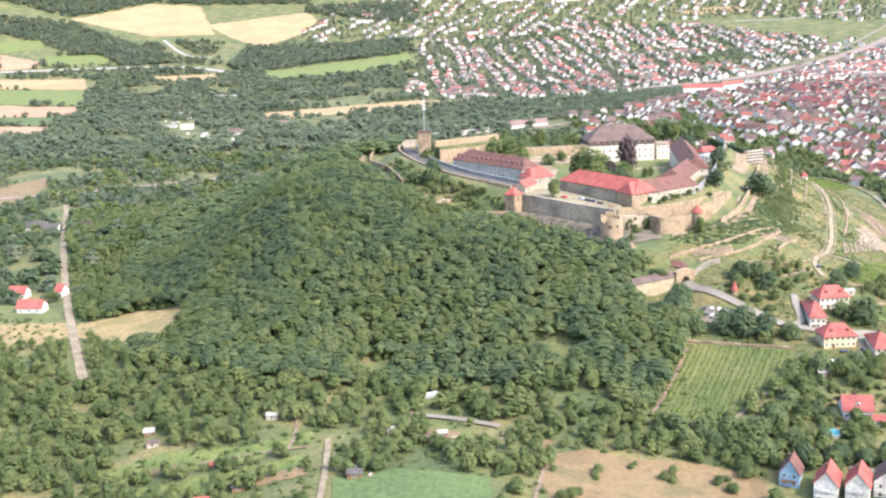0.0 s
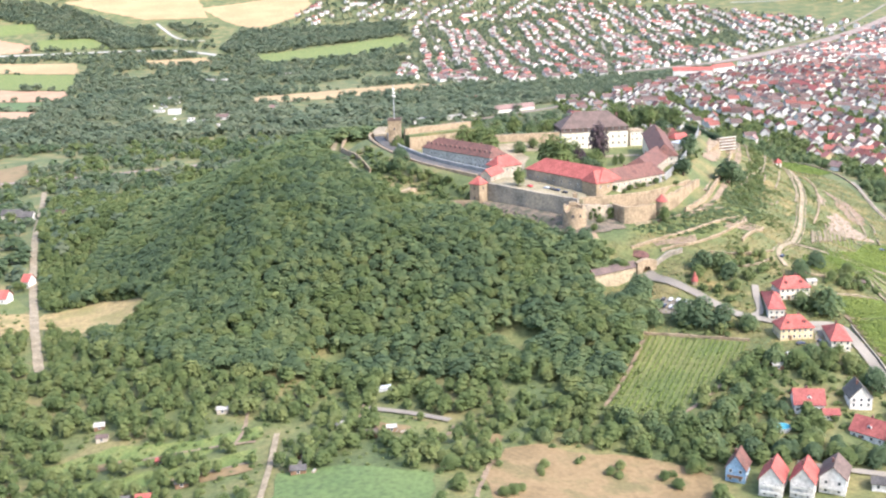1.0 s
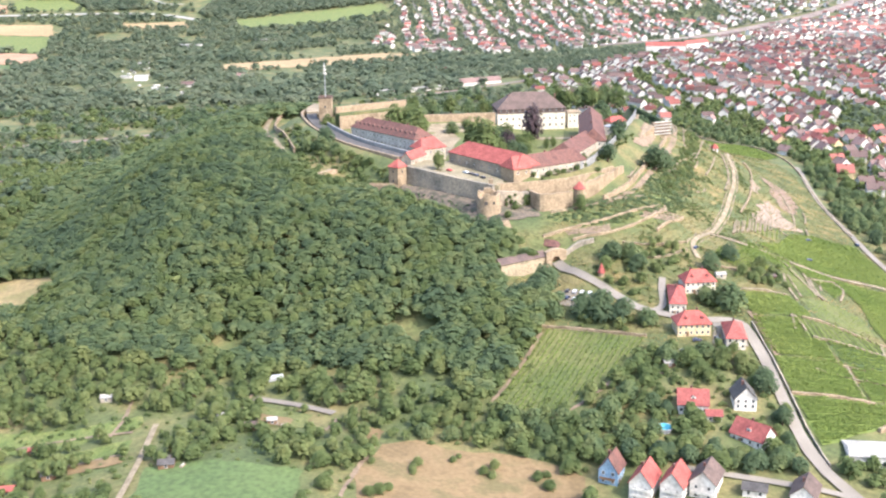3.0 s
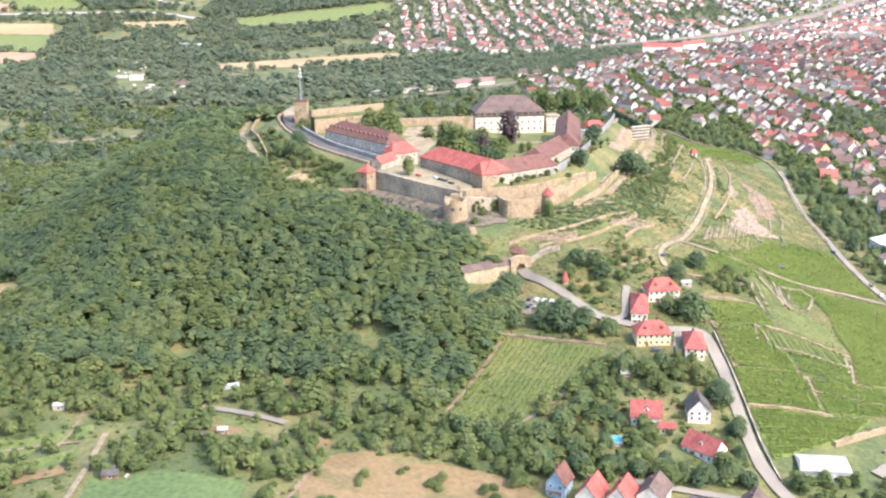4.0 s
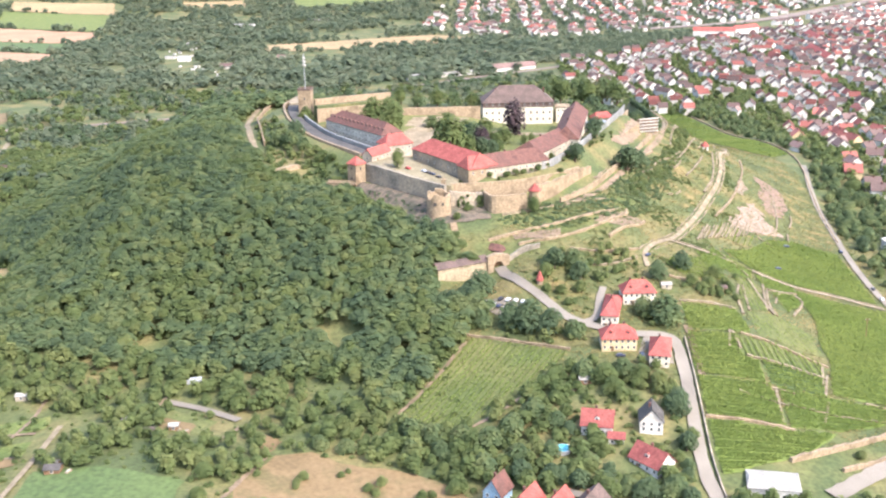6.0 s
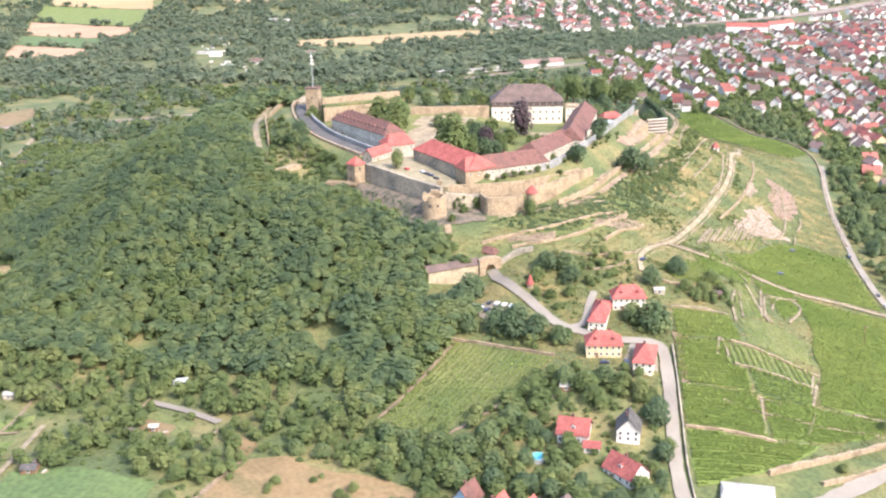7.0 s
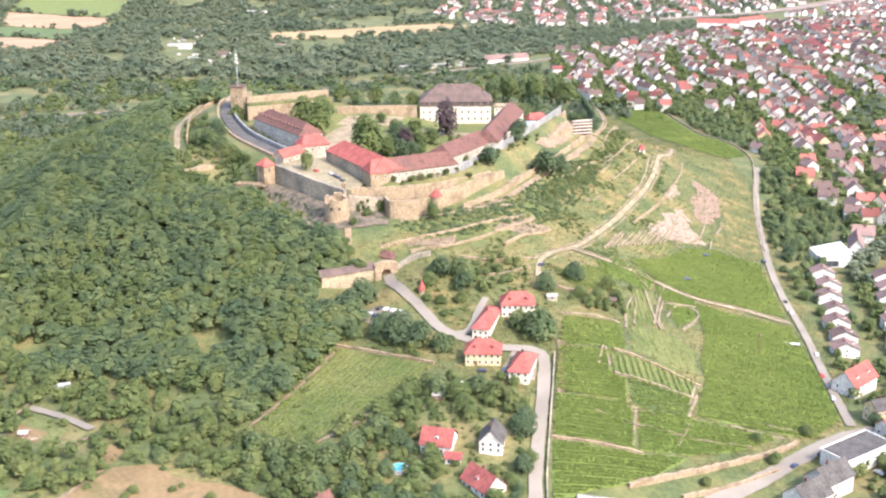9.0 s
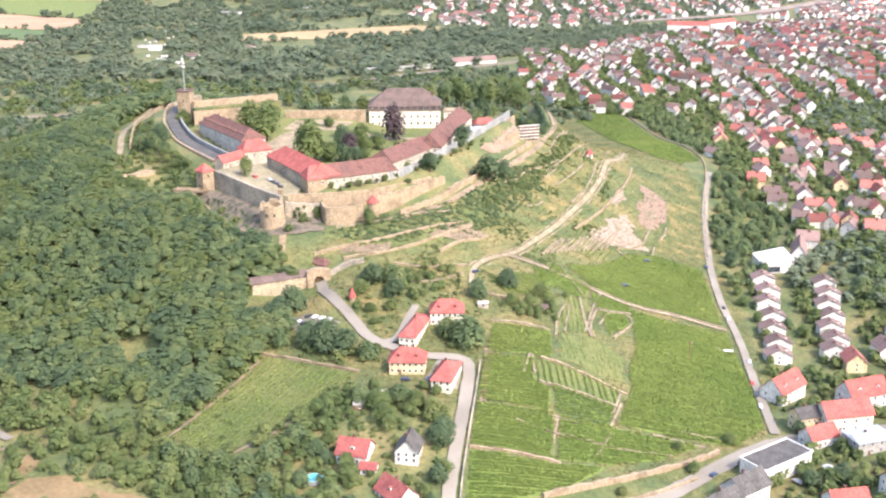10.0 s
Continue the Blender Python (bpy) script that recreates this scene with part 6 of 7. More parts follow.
for k, x, y, r in ((1, 128, 925, 9), (0, 140, 934, 9.5), (1, 152, 928, 9), (0, 163, 936, 10), (1, 175, 930, 9.5), (0, 186, 936, 10), (1, 197, 930, 9), (0, 198, 926, 6), (1, 146, 948, 9.5), (0, 170, 950, 10), (1, 190, 948, 9.5), (2, 176, 868, 9), (0, 171, 858, 7.5), (1, 30, 860, 7), (0, 44, 852, 7), (1, 58, 858, 7.5), (0, 72, 862, 7), (1, 84, 866, 7)):
    plant(k, x, y, r, 68 if y > 900 else None, "behind the palace", tall=1.3)
for k, x, y, r in ((1, 143, 700, 4.5), (2, 174, 748, 8.5), (2, 159, 692, 7.5), (2, 192, 712, 10.5), (2, 201, 728, 7), (4, 135.5, 624, 4.2), (0, -25, 724, 7), (2, -24, 737, 7), (0, -34, 732, 6.5), (0, -15, 716, 5), (5, 1, 694, 4.5), (5, 10, 690, 4), (5, -8, 703, 4.5), (5, -20, 708, 4), (0, 11, 671, 4), (1, 20, 652, 3.5), (2, 216, 815, 2.6), (2, 219, 822, 2.6), (2, 221, 830, 2.8), (2, 222, 838, 2.8), (2, 223, 847, 2.8), (2, 223, 856, 2.8), (5, 104, 632, 4),
                   (5, 110, 646, 2.5), (5, 120, 652, 2), (5, 99, 624, 3.2), (1, 94, 611, 3), (5, 150, 668, 2.5), (5, 47, 640, 3), (5, 60, 626, 2.5), (0, 78, 594, 5), (0, 70, 586, 5), (2, 205, 860, 5), (1, 209, 868, 4), (2, 213, 885, 4), (2, 211, 900, 5), (5, 200, 845, 3)):
    plant(k, x, y, r, None, "beside the fortress walls")
for k, x, y, r in ((2, 127, 520, 7.5), (2, 136, 517, 9), (2, 146, 513, 7.5), (0, 155, 509, 6), (2, 147, 570, 7), (0, 156, 573, 7), (1, 142, 562, 5), (2, 160, 562, 6), (0, 197.5, 527, 10), (0, 190, 534, 6.5), (2, 199, 574, 6), (2, 196.5, 450, 6), (2, 213, 592, 6), (1, 230, 590, 5), (2, 106, 545, 6),
                   (2, 110, 551, 8), (2, 103, 538, 6), (0, 98, 530, 6), (0, 112, 520, 6), (1, 160, 550, 4), (1, 150, 547, 3.5), (5, 154, 538, 3), (5, 143, 550, 3), (1, 225, 575, 4), (1, 216, 574, 4), (5, 236, 582, 3), (5, 243, 600, 2.5)):
    plant(k, x, y, r, None, "near the gate road")
for k, x, y, r in ((0, 160, 474, 6), (1, 168, 470, 6), (0, 176, 474, 6), (1, 184, 470, 5.5), (1, 171, 462, 5), (1, 190, 468, 5), (1, 152, 463, 3), (2, 198, 426, 5), (0, 148, 440, 5), (0, 139, 448, 6), (0, 131, 438, 6.5), (0, 146, 424, 4.5), (0, 160, 416, 4.5), (0, 133, 420, 6), (0, 122, 430, 6.5),
                   (0, 110, 434, 6), (0, 98, 436, 6), (0, 88, 440, 6), (0, 120, 416, 6), (2, 134, 410, 5.5), (2, 146, 408, 5), (2, 156, 404, 5), (1, 168, 400, 5), (2, 180, 398, 5), (0, 192, 402, 5), (1, 74, 448, 5), (1, 64, 456, 5), (5, 150, 455, 2.5), (5, 160, 458, 2.5), (1, 166, 424, 3)):
    plant(k, x, y, r, None, "among the gardens")
for k, x, y, r in ((2, 150, 409, 4), (0, 158, 406, 4.2), (2, 166, 404, 4.4), (0, 174, 402, 4.6), (2, 182, 400.5, 4.6), (0, 190, 398.5, 4.8), (2, 196, 396, 4.4), (0, 191, 404, 4.2), (2, 197, 409, 3.4), (0, 197.5, 416, 3), (1, 194, 420, 3), (5, 188, 425, 2.6), (1, 200, 432, 4), (2, 197, 455, 5), (5, 172, 428, 2.2), (5, 163, 424, 2.4), (1, 152, 446, 4), (2, 153, 436, 3.4), (5, 180, 445, 2.4), (1, 174, 456, 4), (5, 165, 421, 2.2), (2, 168, 411, 3.6), (1, 160, 413, 3.4)):
    plant(k, x, y, r, None, "beside the gardens and the lane")
for k, x, y, r in ((1, 51, 406, 2.6), (5, 49.5, 402, 2.2), (1, 50, 398.5, 1.8), (1, 65, 410, 1.9), (5, 67, 414, 1.6), (1, 77, 402, 2.6), (1, 81, 407, 2.8), (5, 80, 400.5, 2.4), (1, 33, 405, 1.8), (1, 98, 399, 2.8), (5, 101, 401.5, 2.2), (1, 38, 381, 3), (5, 41, 384, 2.6), (1, 34, 378, 2.8), (1, 104, 414, 3), (1, 18, 382, 4), (1, 102, 393, 3), (1, 110, 404, 4), (0, 52, 430, 4.5), (0, 64, 428, 4.5), (1, 76, 430, 4.5), (0, 90, 428, 5), (0, 102, 426, 5), (1, 14, 400, 4.5), (5, 26, 412, 3.5)):
    plant(k, x, y, r, None, "beside the hay field")
for k, x, y, r in ((1, 292, 480, 3), (1, 297, 466, 3.5), (1, 315, 494, 3.5), (5, 268, 440, 3), (2, 342, 463, 5), (2, 356, 468, 5), (1, 362, 466, 4), (2, 346, 510, 4), (0, 364, 640, 4), (1, 380, 650, 5), (0, 383, 632, 5), (0, 412, 684, 8), (0, 424, 700, 9), (0, 436, 690, 9), (0, 420, 670, 8),
                   (0, 448, 704, 9), (0, 440, 722, 9), (2, 345, 728, 6), (0, 348, 777, 7), (0, 366, 798, 7), (0, 358, 820, 6), (0, 362, 859, 6), (2, 364, 908, 7), (1, 341, 679, 4), (1, 343, 664, 4), (0, 352, 750, 6), (1, 344, 700, 4.5), (0, 352, 790, 6), (0, 372, 850, 7), (1, 376, 880, 6)):
    plant(k, x, y, r, None, "along the hill road")
for i in range(13):
    f_ = i / 12
    plant(5, 106 + 36 * f_ + 1.5 * math.sin(i * 2.1), 637 + 34 * f_ + 1.2 * math.cos(i * 1.7), 2.2 + 0.6 * math.sin(i * 3.3), None, "below the white wing")
for i in range(12):
    f_ = i / 11
    plant(5, 152 + 34 * f_ + 1.5 * math.sin(i * 2.7), 686 + 78 * f_ + 1.2 * math.cos(i * 1.3), 2.0 + 0.7 * math.sin(i * 2.3), None, "below the security fence")

q = smooth_line([(219, 834), (221, 858), (220, 886), (215, 930), (211, 958)], 2.4)
foliage("crest_hedge", np.c_[q[:, 0], q[:, 1], height(q[:, 0], q[:, 1]) + 1.6], np.full(len(q), 2.7), np.full(len(q), 2.6), M_DARKLEAF, MID, "dark trimmed hedge beside the crest path", "hedge", 171)
x, y = scatter([(186, 676), (196, 704), (208, 738), (220, 776), (228, 800), (234, 826), (240, 850), (246, 846), (240, 806), (228, 760), (212, 712), (196, 676)], 3.4, 172, 0.62)
r = np.random.default_rng(173).uniform(1.3, 2.8, x.size)
foliage("slope_scrub", np.c_[x, y, height(x, y) + r * 0.4], r, r * 0.8, M_SCRUB, LIGHT, "dense green scrub below the ramp wall", "bushes", 174)

# ---- woods ----
FORT = [(-88, 870), (-88, 815), (-76, 778), (-63, 740), (-52, 716), (-40, 696), (-31, 670), (-12, 663), (12, 654), (30, 646), (46, 621), (64, 602), (78, 594), (90, 590), (130, 612), (165, 655), (200, 720), (228, 810), (222, 860), (180, 900), (60, 910), (-20, 880)]
OPEN_SLOPE = [(84, 604), (94, 588), (108, 575), (100, 570), (88, 562), (92, 550), (112, 545), (118, 520), (106, 512), (92, 478), (80, 456), (106, 440), (142, 472), (200, 470), (215, 430), (330, 470), (345, 560), (338, 700), (340, 900), (300, 1200), (230, 1230), (226, 900), (228, 800), (190, 690), (130, 610)]
FIELD_POLYS = [f[2] for f in FIELDS.values()]
ROAD_LINES = [(r[2], r[0] / 2 + (26 if k_ in ("motorway", "slip_road") else 2.5)) for k_, r in ROADS.items()]
GATE_VIEW = [(84, 548), (96, 534), (122, 548), (122, 568), (88, 560)]
CREST = [(200, 828), (238, 824), (244, 900), (238, 985), (196, 990), (204, 900)]
GLADES = [[(25, 526), (51, 527), (61, 508), (42, 507)], [(32, 490), (56, 480), (61, 465), (39, 467)], [(-60, 520), (-40, 524), (-36, 512), (-56, 508)]]
CLEAR = [*GLADES, GATE_VIEW, CREST, FORT, OPEN_SLOPE, *FIELD_POLYS, *ROAD_LINES]
HILL = [(-245, 690), (-180, 560), (-110, 505), (-30, 500), (60, 492), (76, 458), (92, 480), (108, 514), (118, 532), (112, 545), (104, 575), (84, 606), (35, 640), (-12, 660), (-31, 668), (-40, 696), (-52, 716), (-76, 778), (-88, 815), (-88, 870), (0, 905), (80, 925), (230, 900), (250, 1000), (60, 1040), (-150, 1030), (-260, 900)]
rng = np.random.default_rng(5)
x, y = scatter(HILL, 6.3, 3, 0.97, CLEAR)
lee = y > 830 + 0.25 * x
xb, yb, x, y = x[lee], y[lee], x[~lee], y[~lee]
sparse = np.random.default_rng(8).random(xb.size) < 0.6
xb, yb = xb[sparse], yb[sparse]
rb = rng.uniform(4.5, 7, xb.size)
foliage("forest", np.c_[xb, yb, height(xb, yb) + 5.8], rb, rb * 0.8, M_LEAF, FAR, "green forest on the back of the hill", "forest", 22)
# crown size and height swell and sink over the wood, and fall towards its lower edge
swell = np.array([noise.noise(Vector((a * 0.045, b * 0.035, 2.7))) for a, b in zip(x, y)])
skirt = np.clip(near_line(HILL[:6], x, y) / 32, 0, 1)
r = rng.uniform(3.5, 5.2, x.size) * rng.choice((0.85, 1.0, 1.3), x.size) * (1 + 0.3 * swell)
t = r * rng.uniform(0.55, 0.85, x.size)
kind = np.array([noise.noise(Vector((a * 0.03, b * 0.025, 6.1))) for a, b in zip(x, y)]) + rng.normal(size=x.size) * 0.2
z = height(x, y) + 6.6 + 2.8 * skirt + 2.0 * swell - t * 0.7 + rng.normal(size=x.size) * 0.7
for sel, leaf_mat, words in ((np.abs(kind) <= 0.22, M_LEAF, "dense green deciduous forest on the hillside"), (kind > 0.22, M_SCRUB, "light green trees of the hillside forest"), (kind < -0.22, M_DARKLEAF, "dark green trees of the hillside forest")):
    foliage("forest", np.c_[x, y, z][sel], r[sel], t[sel], leaf_mat, FULL, words, "forest", 2)
x, y = scatter(HILL, 6.2, 4, 0.97, CLEAR)
front = y < 830 + 0.25 * x
x, y = x[front], y[front]
skirt = np.clip(near_line(HILL[:6], x, y) / 32, 0, 1)
r = rng.uniform(3.4, 4.8, x.size)
foliage("forest", np.c_[x, y, height(x, y) + 4.2 + 2.0 * skirt + rng.normal(size=x.size) * 0.6], r * 1.1, r * 0.6, M_LEAF, LIGHT, "leafy understorey of the hillside forest", "forest", 25)
# leafy mantle where the wood meets open ground
x, y = scatter(HILL, 4.4, 14, 0.95, CLEAR)
rim = np.min([near_line([*p_, p_[0]], x, y) for p_ in (*GLADES, GATE_VIEW, FORT, FIELDS["hay_l"][2], OPEN_SLOPE)], axis=0) < 6.5
x, y = x[rim], y[rim]
r = rng.uniform(2.0, 3.4, x.size)
foliage("wood_mantle", np.c_[x, y, height(x, y) + r * 0.75], r, r * 1.05, M_SCRUB, LIGHT, "leafy bushes along the forest's edges", "bushes", 15)
EDGE = [(-180, 560), (-110, 505), (60, 492), (80, 470), (76, 452), (60, 434), (40, 440), (-28, 478), (-70, 462), (-110, 458), (-220, 470), (-250, 560)]
x, y = scatter(EDGE, 7.0, 17, 0.8, CLEAR)
r = rng.uniform(2.8, 5.0, x.size)
foliage("wood_edge", np.c_[x, y, height(x, y) + r * 0.9], r, r * rng.uniform(0.8, 1.15, x.size), M_SCRUB, MID, "mixed trees along the edge of the forest", "trees", 13)
GARDENS = [(-330, 690), (-240, 640), (-180, 560), (-110, 505), (-30, 500), (60, 492), (100, 500), (112, 440), (118, 400), (125, 330), (-330, 330)]
x, y = scatter(GARDENS, 6.6, 7, 0.95, [*CLEAR, EDGE])
open_ = np.array([noise.noise(Vector((a * 0.035, b * 0.03, 4.4))) for a, b in zip(x, y)])
x, y = x[open_ > -0.13], y[open_ > -0.13]
r = rng.uniform(2.0, 4.0, x.size)
foliage("orchard_trees", np.c_[x, y, height(x, y) + r * 0.9 + 0.5], r, r * rng.uniform(0.9, 1.2, x.size), M_SCRUB, MID, "scattered orchard and garden trees", "trees", 3)
BEHIND = [(-900, 700), (-260, 690), (-260, 900), (-150, 1030), (60, 1040), (240, 1010), (260, 1240), (180, 1500), (100, 1640), (-100, 1500), (-900, 1500)]
x, y = scatter(BEHIND, 9.5, 9, 0.8, [*CLEAR, [(-110, 1480), (60, 1560), (60, 1660), (-20, 1640), (-120, 1560)]])
open_ = np.array([noise.noise(Vector((a * 0.012, b * 0.008, 8.4))) + 0.4 * noise.noise(Vector((a * 0.04, b * 0.04, 2.4))) for a, b in zip(x, y)])
x, y = x[open_ > -0.2], y[open_ > -0.2]
r = rng.uniform(2.8, 5.0, x.size) * rng.choice((0.7, 1.0, 1.5), x.size)
sort_ = np.array([noise.noise(Vector((a * 0.02, b * 0.014, 1.9))) for a, b in zip(x, y)]) + rng.normal(size=x.size) * 0.2
# the middle sort takes the leaf colour with painted haze
for sel, leaf_mat, words in ((sort_ > 0.16, M_SCRUB, "light green scrub on the plain behind the hill"), (np.abs(sort_) <= 0.16, M_HAZELEAF, "scrubby woodland on the plain behind the hill"), (sort_ < -0.16, M_DARKLEAF, "dark green clumps of trees on the plain")):
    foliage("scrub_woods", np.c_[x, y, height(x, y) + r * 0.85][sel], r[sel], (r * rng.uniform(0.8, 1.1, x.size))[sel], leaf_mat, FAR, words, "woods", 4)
# trees among the houses, and woods of the wide plain
for name, poly, gap, keep, shapes, seed in (("town_trees", TOWN_C, 8.6, 0.8, FAR, 41), ("suburb_trees", TOWN_A, 15, 0.62, FAR, 42), ("edge_trees", TOWN_B, 19, 0.65, FAR, 43), ("factory_trees", TOWN_D, 26, 0.5, FAR, 44)):
    x, y = scatter(poly, gap, seed, keep, ROAD_LINES)
    own = lots_c if poly is TOWN_C else lots_far
    free = np.array([np.min(np.abs(own[:, 0] - a) + np.abs(own[:, 1] - b)) > (9.5 if poly is TOWN_C else 10) for a, b in zip(x, y)])
    x, y = x[free], y[free]
    r = rng.uniform(2.4, 5.4, x.size) * (1.0 if poly is TOWN_C else 1.3)
    foliage(name, np.c_[x, y, height(x, y) + r * 0.9], r, r * rng.uniform(0.9, 1.2, x.size), M_SCRUB if poly is TOWN_C else M_HAZELEAF, shapes, "garden trees between the houses", "trees", seed)
for k, poly in enumerate(CLEARINGS):
    x, y = scatter(poly, 11, 50 + k, 0.8, ROAD_LINES)
    r = rng.uniform(3.5, 6.5, x.size)
    foliage("town_wood", np.c_[x, y, height(x, y) + r * 0.8], r, r, M_HAZELEAF, FAR, "belt of green trees in the town", "woods", 60 + k)
EAST = [(337, 690), (350, 690), (400, 800), (378, 911), (374, 1017), (362, 1245), (300, 1345), (292, 1305), (318, 1186), (344, 1048), (359, 988), (350, 900), (340, 800)]
x, y = scatter(EAST, 8, 71, 0.75, [*ROAD_LINES])
r = rng.uniform(2.6, 4.8, x.size)
foliage("foot_trees", np.c_[x, y, height(x, y) + r * 0.85], r, r, M_LEAF, MID, "trees and bushes at the foot of the slope", "trees", 5)
NEARD = [(340, 480), (350, 700), (440, 700), (640, 760), (620, 480), (480, 380), (220, 330), (200, 395), (300, 425), (330, 470)]
x, y = scatter(NEARD, 6.8, 73, 0.9, [*ROAD_LINES])
spots = np.array(taken)
free = np.array([np.min(np.hypot(spots[:, 0] - a, spots[:, 1] - b)) > 10.5 for a, b in zip(x, y)])
x, y = x[free], y[free]
r = rng.uniform(1.6, 4.2, x.size)
foliage("garden_trees", np.c_[x, y, height(x, y) + r * 0.85], r, r, M_SCRUB, LIGHT, "garden trees and hedges among houses", "trees", 6)
SLOPE = [(205, 690), (190, 650), (160, 585), (205, 570), (235, 585), (232, 640), (262, 720), (276, 860), (262, 940), (232, 935), (224, 830), (206, 745)]
x, y = scatter(SLOPE, 2.6, 75, 0.9, [*ROAD_LINES])
clump = np.array([noise.noise(Vector((a * 0.05, b * 0.05, 1.3))) for a, b in zip(x, y)])
x, y = x[clump > 0.16], y[clump > 0.16]
r = rng.uniform(0.5, 1.3, x.size)
foliage("slope_scrub", np.c_[x, y, height(x, y) + r * 0.2], r * 1.6, r * 0.6, M_SCRUB, LIGHT, "low scrub and bushes on the open slope", "scrub", 7)
SLOPE_N = [(112, 612), (135, 604), (160, 612), (182, 632), (198, 655), (222, 715), (226, 760), (208, 752), (190, 708), (176, 668), (160, 650), (135, 632)]
x, y = scatter(SLOPE_N, 3.0, 76, 0.85, [*ROAD_LINES])
r = rng.uniform(0.6, 1.7, x.size)
foliage("wall_scrub", np.c_[x, y, height(x, y) + r * 0.35], r * 1.4, r * 0.8, M_LEAF, LIGHT, "green scrub at the foot of the walls", "scrub", 8)
WEST_BANK = [(-66, 770), (-60, 745), (-46, 712), (-36, 678), (-12, 666), (12, 655), (24, 660), (24, 676), (5, 698), (-15, 722), (-30, 745), (-40, 768), (-54, 800)]
x, y = scatter(WEST_BANK, 4.0, 77, 0.62, [([(-85, 856), (-80, 820), (-69, 783), (-56, 745), (-47, 722)], 5.5), ([(-27, 672), (-12, 690)], 4), (BANKS[0][0], 8)])
r = rng.uniform(0.9, 2.8, x.size)
foliage("bank_scrub", np.c_[x, y, height(x, y) + r * 0.6], r * 1.2, r * 0.9, M_SCRUB, LIGHT, "green scrub and small trees below the rampart", "scrub", 78)
x, y = scatter([(34, 660), (58, 638), (80, 618), (80, 606), (60, 616), (40, 636), (30, 652)], 2.6, 79, 0.5)
r = rng.uniform(0.4, 1.1, x.size)
foliage("bank_scrub", np.c_[x, y, height(x, y) + r * 0.3 + 0.4], r * 1.2, r * 0.8, M_DARKLEAF, LIGHT, "patchy herbs on the rocky bank", "scrub", 80)
FOOT = [(-400, 1060), (-335, 870), (-268, 705), (-242, 645), (-226, 650), (-240, 700), (-255, 900), (-150, 1030), (-300, 1090)]
x, y = scatter(FOOT, 7.0, 83, 0.9, CLEAR)
r = rng.uniform(2.6, 5.0, x.size)
foliage("foot_woods", np.c_[x, y, height(x, y) + r * 0.9], r, r * rng.uniform(0.8, 1.1, x.size), M_SCRUB, MID, "mixed woodland at the western foot of the hill", "woods", 84)
k = 70
along = rng.uniform(0, 1, k)
ivy = np.c_[89 + 19 * along, 625.6 + 6.2 * along**1.6, rng.uniform(59, 67.5, k) - 3 * along]
foliage("wall_ivy", ivy[(np.abs(along - 0.35) < 0.16) | (np.abs(along - 0.85) < 0.14)], np.full(k, 1.1), np.full(k, 1.2), M_SCRUB, LIGHT, "green ivy hanging over the curtain wall", "ivy", 81)
WOODS = ([(-1408, 3938), (-1181, 3717), (-894, 3372), (-1022, 3301), (-1442, 3644), (-1594, 3741), (-1681, 3963)], [(-718, 3595), (-176, 3671), (-228, 3441), (-594, 3202), (-724, 3267)], [(-619, 4238), (-188, 4246), (-177, 3943), (-603, 4113)],
         [(-1900, 4250), (-1500, 4400), (-700, 4600), (-600, 4260), (-1013, 4230), (-1210, 4245), (-1430, 4000)])
for k, poly in enumerate(WOODS):
    x, y = scatter(poly, 19, 80 + k, 0.95, CLEAR)
    r = rng.uniform(9, 13, x.size)
    # far crowns carry painted haze in their leaf colour
    foliage("far_wood", np.c_[x, y, height(x, y) + 6], r, r * 0.9, M_HAZELEAF, FAR, "distant wood with haze in its leaf colour", "woods", 90 + k)
PLAIN = [(-1400, 1500), (-100, 1500), (100, 1640), (200, 2180), (20, 2255), (-150, 2520), (-165, 3560), (-600, 3640), (-1000, 3700), (-1500, 3300), (-1500, 2200)]
x, y = scatter(PLAIN, 20, 95, 1.0, [*CLEAR, [(-630, 2110), (-545, 1930), (-450, 1720), (-400, 1700), (-420, 1800), (-470, 1900), (-520, 2040), (-590, 2130)]])
dens = np.array([noise.noise(Vector((a * 0.006, b * 0.004, 3.1))) + 0.5 * noise.noise(Vector((a * 0.02, b * 0.02, 7.7))) for a, b in zip(x, y)])
x, y = x[dens > -0.24], y[dens > -0.24]
r = rng.uniform(6.5, 10, x.size) * rng.choice((0.6, 1.0, 1.3), x.size)
# leaf colour here is lightened and blued to stand for haze
foliage("plain_woods", np.c_[x, y, height(x, y) + r * 0.7], r, r * 0.85, M_HAZELEAF, FAR, "belts of trees and hedges over the plain", "woods", 9)
TANGLE = ([(70, 452), (106, 438), (140, 470), (158, 486), (150, 458), (172, 424), (196, 404), (160, 398), (118, 408), (100, 424), (60, 428)], [(150, 462), (160, 484), (182, 486), (198, 484), (199, 450), (172, 462)], [(152, 512), (116, 520), (124, 508), (158, 500)], [(206, 560), (240, 562), (240, 590), (214, 582)], [(146, 556), (168, 556), (186, 574), (196, 600), (176, 596), (158, 576)], [(156, 506), (166, 512), (162, 530), (152, 524)], [(186, 518), (206, 524), (206, 545), (192, 540)])
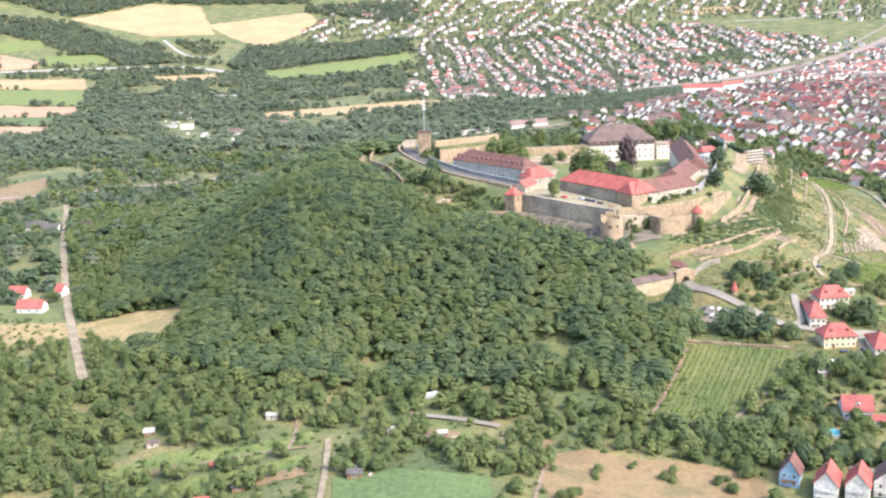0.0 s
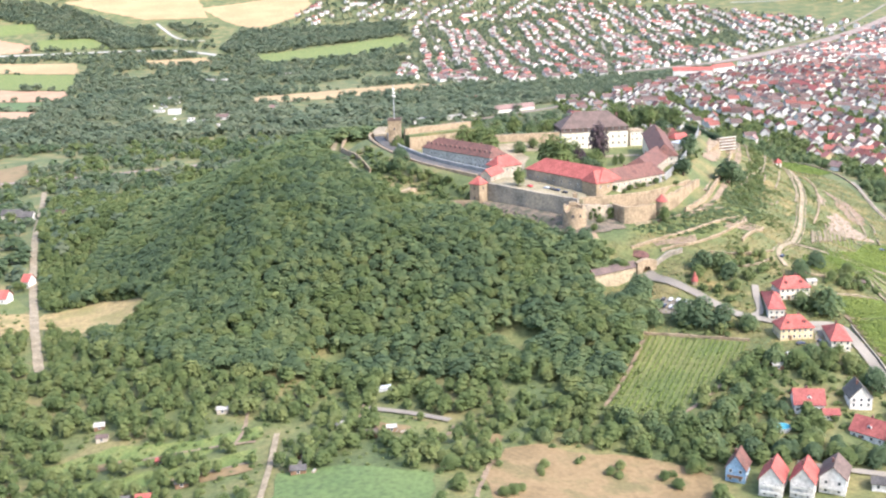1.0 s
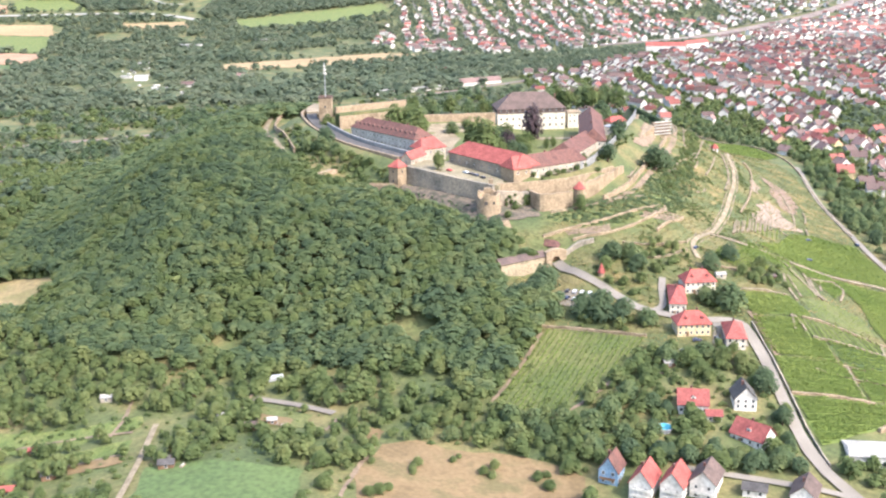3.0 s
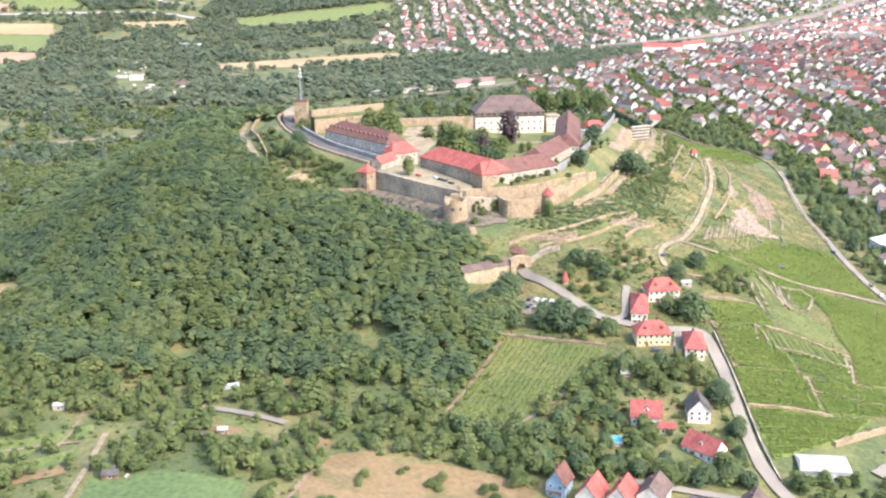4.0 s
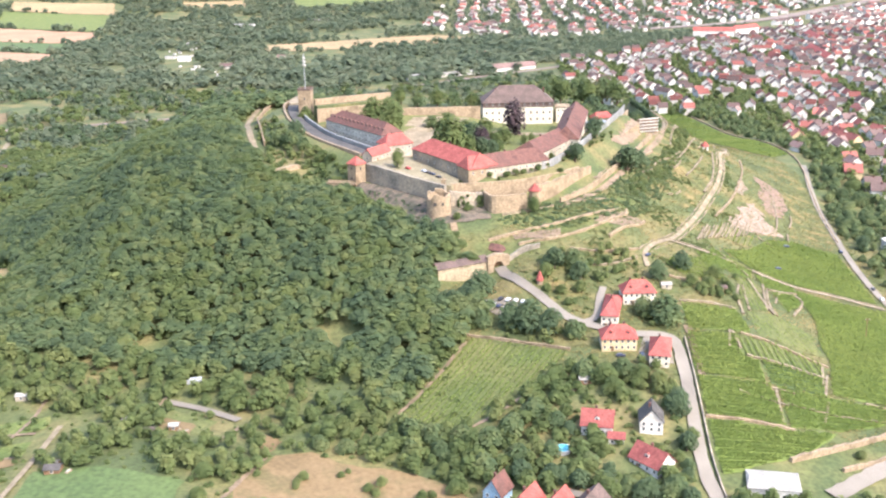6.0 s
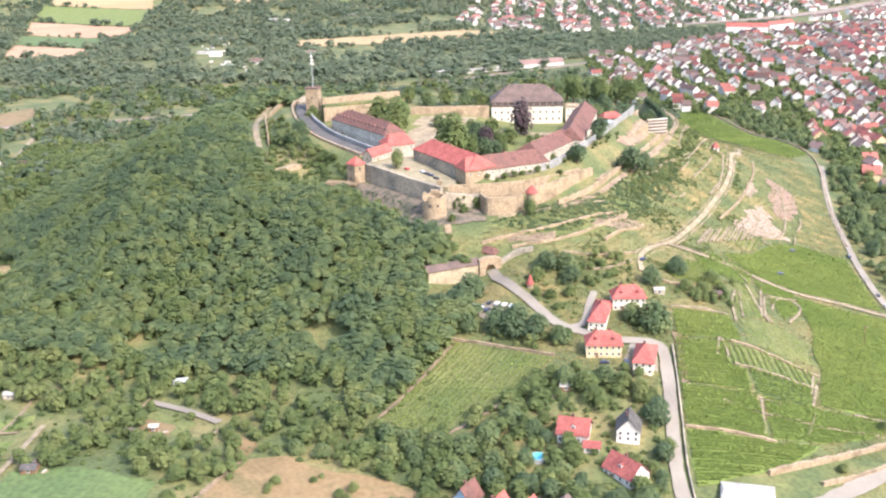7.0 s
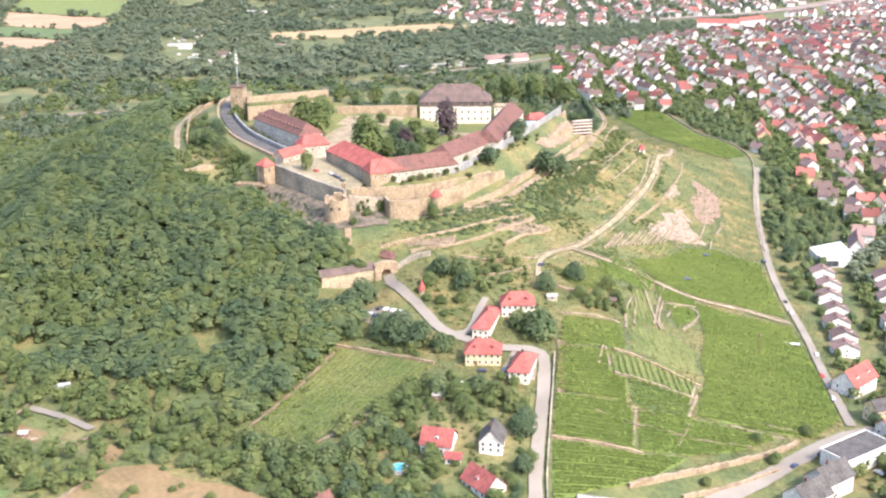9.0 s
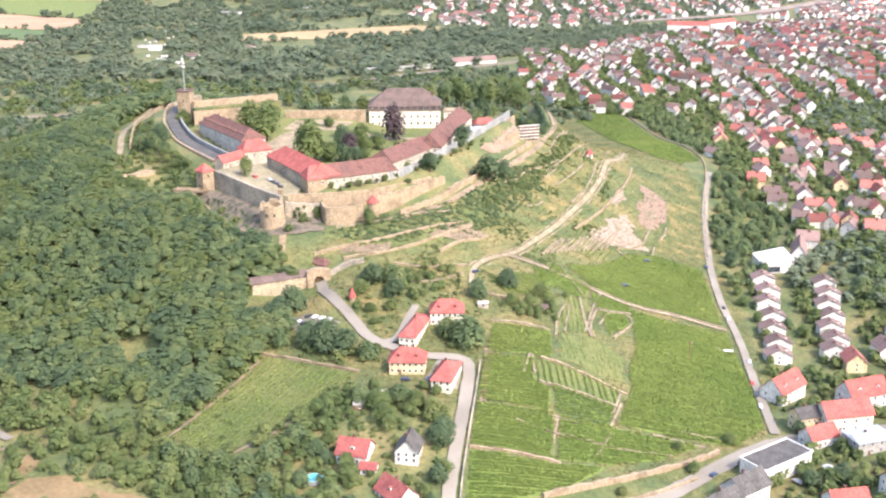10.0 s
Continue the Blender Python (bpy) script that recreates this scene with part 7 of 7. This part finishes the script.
for k, poly in enumerate(TANGLE):
    x, y = scatter(poly, 5.6, 120 + k, 0.85, [*ROAD_LINES, VINES[0][0], FIELDS["hay_f"][2]])
    free = np.array([np.min(np.hypot(spots[:, 0] - a, spots[:, 1] - b)) > 11 for a, b in zip(x, y)])
    for c in ((188, 435, 12), (164, 443, 11), (170, 415, 11), (140, 556, 5), (150.5, 426, 6)):
        free &= np.hypot(x - c[0], y - c[1]) > c[2]
    x, y = x[free], y[free]
    r = rng.uniform(1.6, 4.6 if k == 0 else 3.2, x.size)
    foliage("garden_thicket", np.c_[x, y, height(x, y) + r * 0.8], r, r * rng.uniform(0.75, 1.1, x.size), M_SCRUB, MID, "dense garden trees and overgrown hedges", "trees", 130 + k)
# tufts of tall grass and herbs over the open slopes
x, y = scatter(OPEN_SLOPE, 2.7, 140, 0.9, [*[(r_[2], r_[0] / 2 + 0.5) for r_ in ROADS.values()], *[v_[0] for v_ in VINES], FORT])
k = x.size * 6
at = np.repeat(np.c_[x, y, height(x, y) + 0.3], 6, 0) + np.c_[rng.normal(size=(k, 2)) * 1.0, rng.uniform(0, 0.35, k)]
a = rng.uniform(0, 2 * math.pi, k)
s = rng.uniform(0.25, 0.75, k)
d = np.c_[np.cos(a) * s, np.sin(a) * s, rng.uniform(-0.15, 0.25, k)]
e = np.c_[-np.sin(a) * s, np.cos(a) * s, rng.uniform(-0.1, 0.4, k)]
thing("tall_grass", np.stack([at - d, at + d, at + e], 1).reshape(-1, 3), np.arange(3 * k).reshape(-1, 3), M_TUFT, "tufts of tall grass and herbs on the slope", "grass", "stuff")
# low bushes and herbs in the open garden plots and round the villas
x, y = scatter(GARDENS, 4.6, 150, 0.4, [*ROAD_LINES, FIELDS["crop_i"][2], FIELDS["hay_f"][2]])
r = rng.uniform(0.6, 1.6, x.size)
foliage("garden_bushes", np.c_[x, y, height(x, y) + r * 0.45], r * 1.2, r * 0.9, M_SCRUB, FAR, "low bushes and herbs in the garden plots", "bushes", 151)
x, y = scatter([(148, 402), (204, 396), (204, 462), (150, 478)], 3.4, 154, 0.55, ROAD_LINES)
free = np.min([np.hypot(x - c[0], y - c[1]) - c[2] for c in ((164, 440, 9), (171, 430, 5), (185, 440, 8), (184, 417, 9), (150.5, 426, 5))], axis=0) > 0
x, y = x[free], y[free]
r = rng.uniform(0.6, 1.8, x.size)
foliage("garden_bushes", np.c_[x, y, height(x, y) + r * 0.45], r * 1.2, r * 0.9, M_SCRUB, LIGHT, "bushes and hedges round the detached houses", "bushes", 155)
x, y = scatter([(128, 560), (150, 590), (200, 600), (206, 560), (206, 530), (160, 505), (140, 530)], 4.2, 152, 0.5, [*ROAD_LINES, [(160, 490), (200, 490), (200, 556), (164, 552)]])
r = rng.uniform(0.5, 1.5, x.size)
foliage("garden_bushes", np.c_[x, y, height(x, y) + r * 0.45], r * 1.2, r * 0.9, M_SCRUB, LIGHT, "low bushes round the villas and gate road", "bushes", 153)
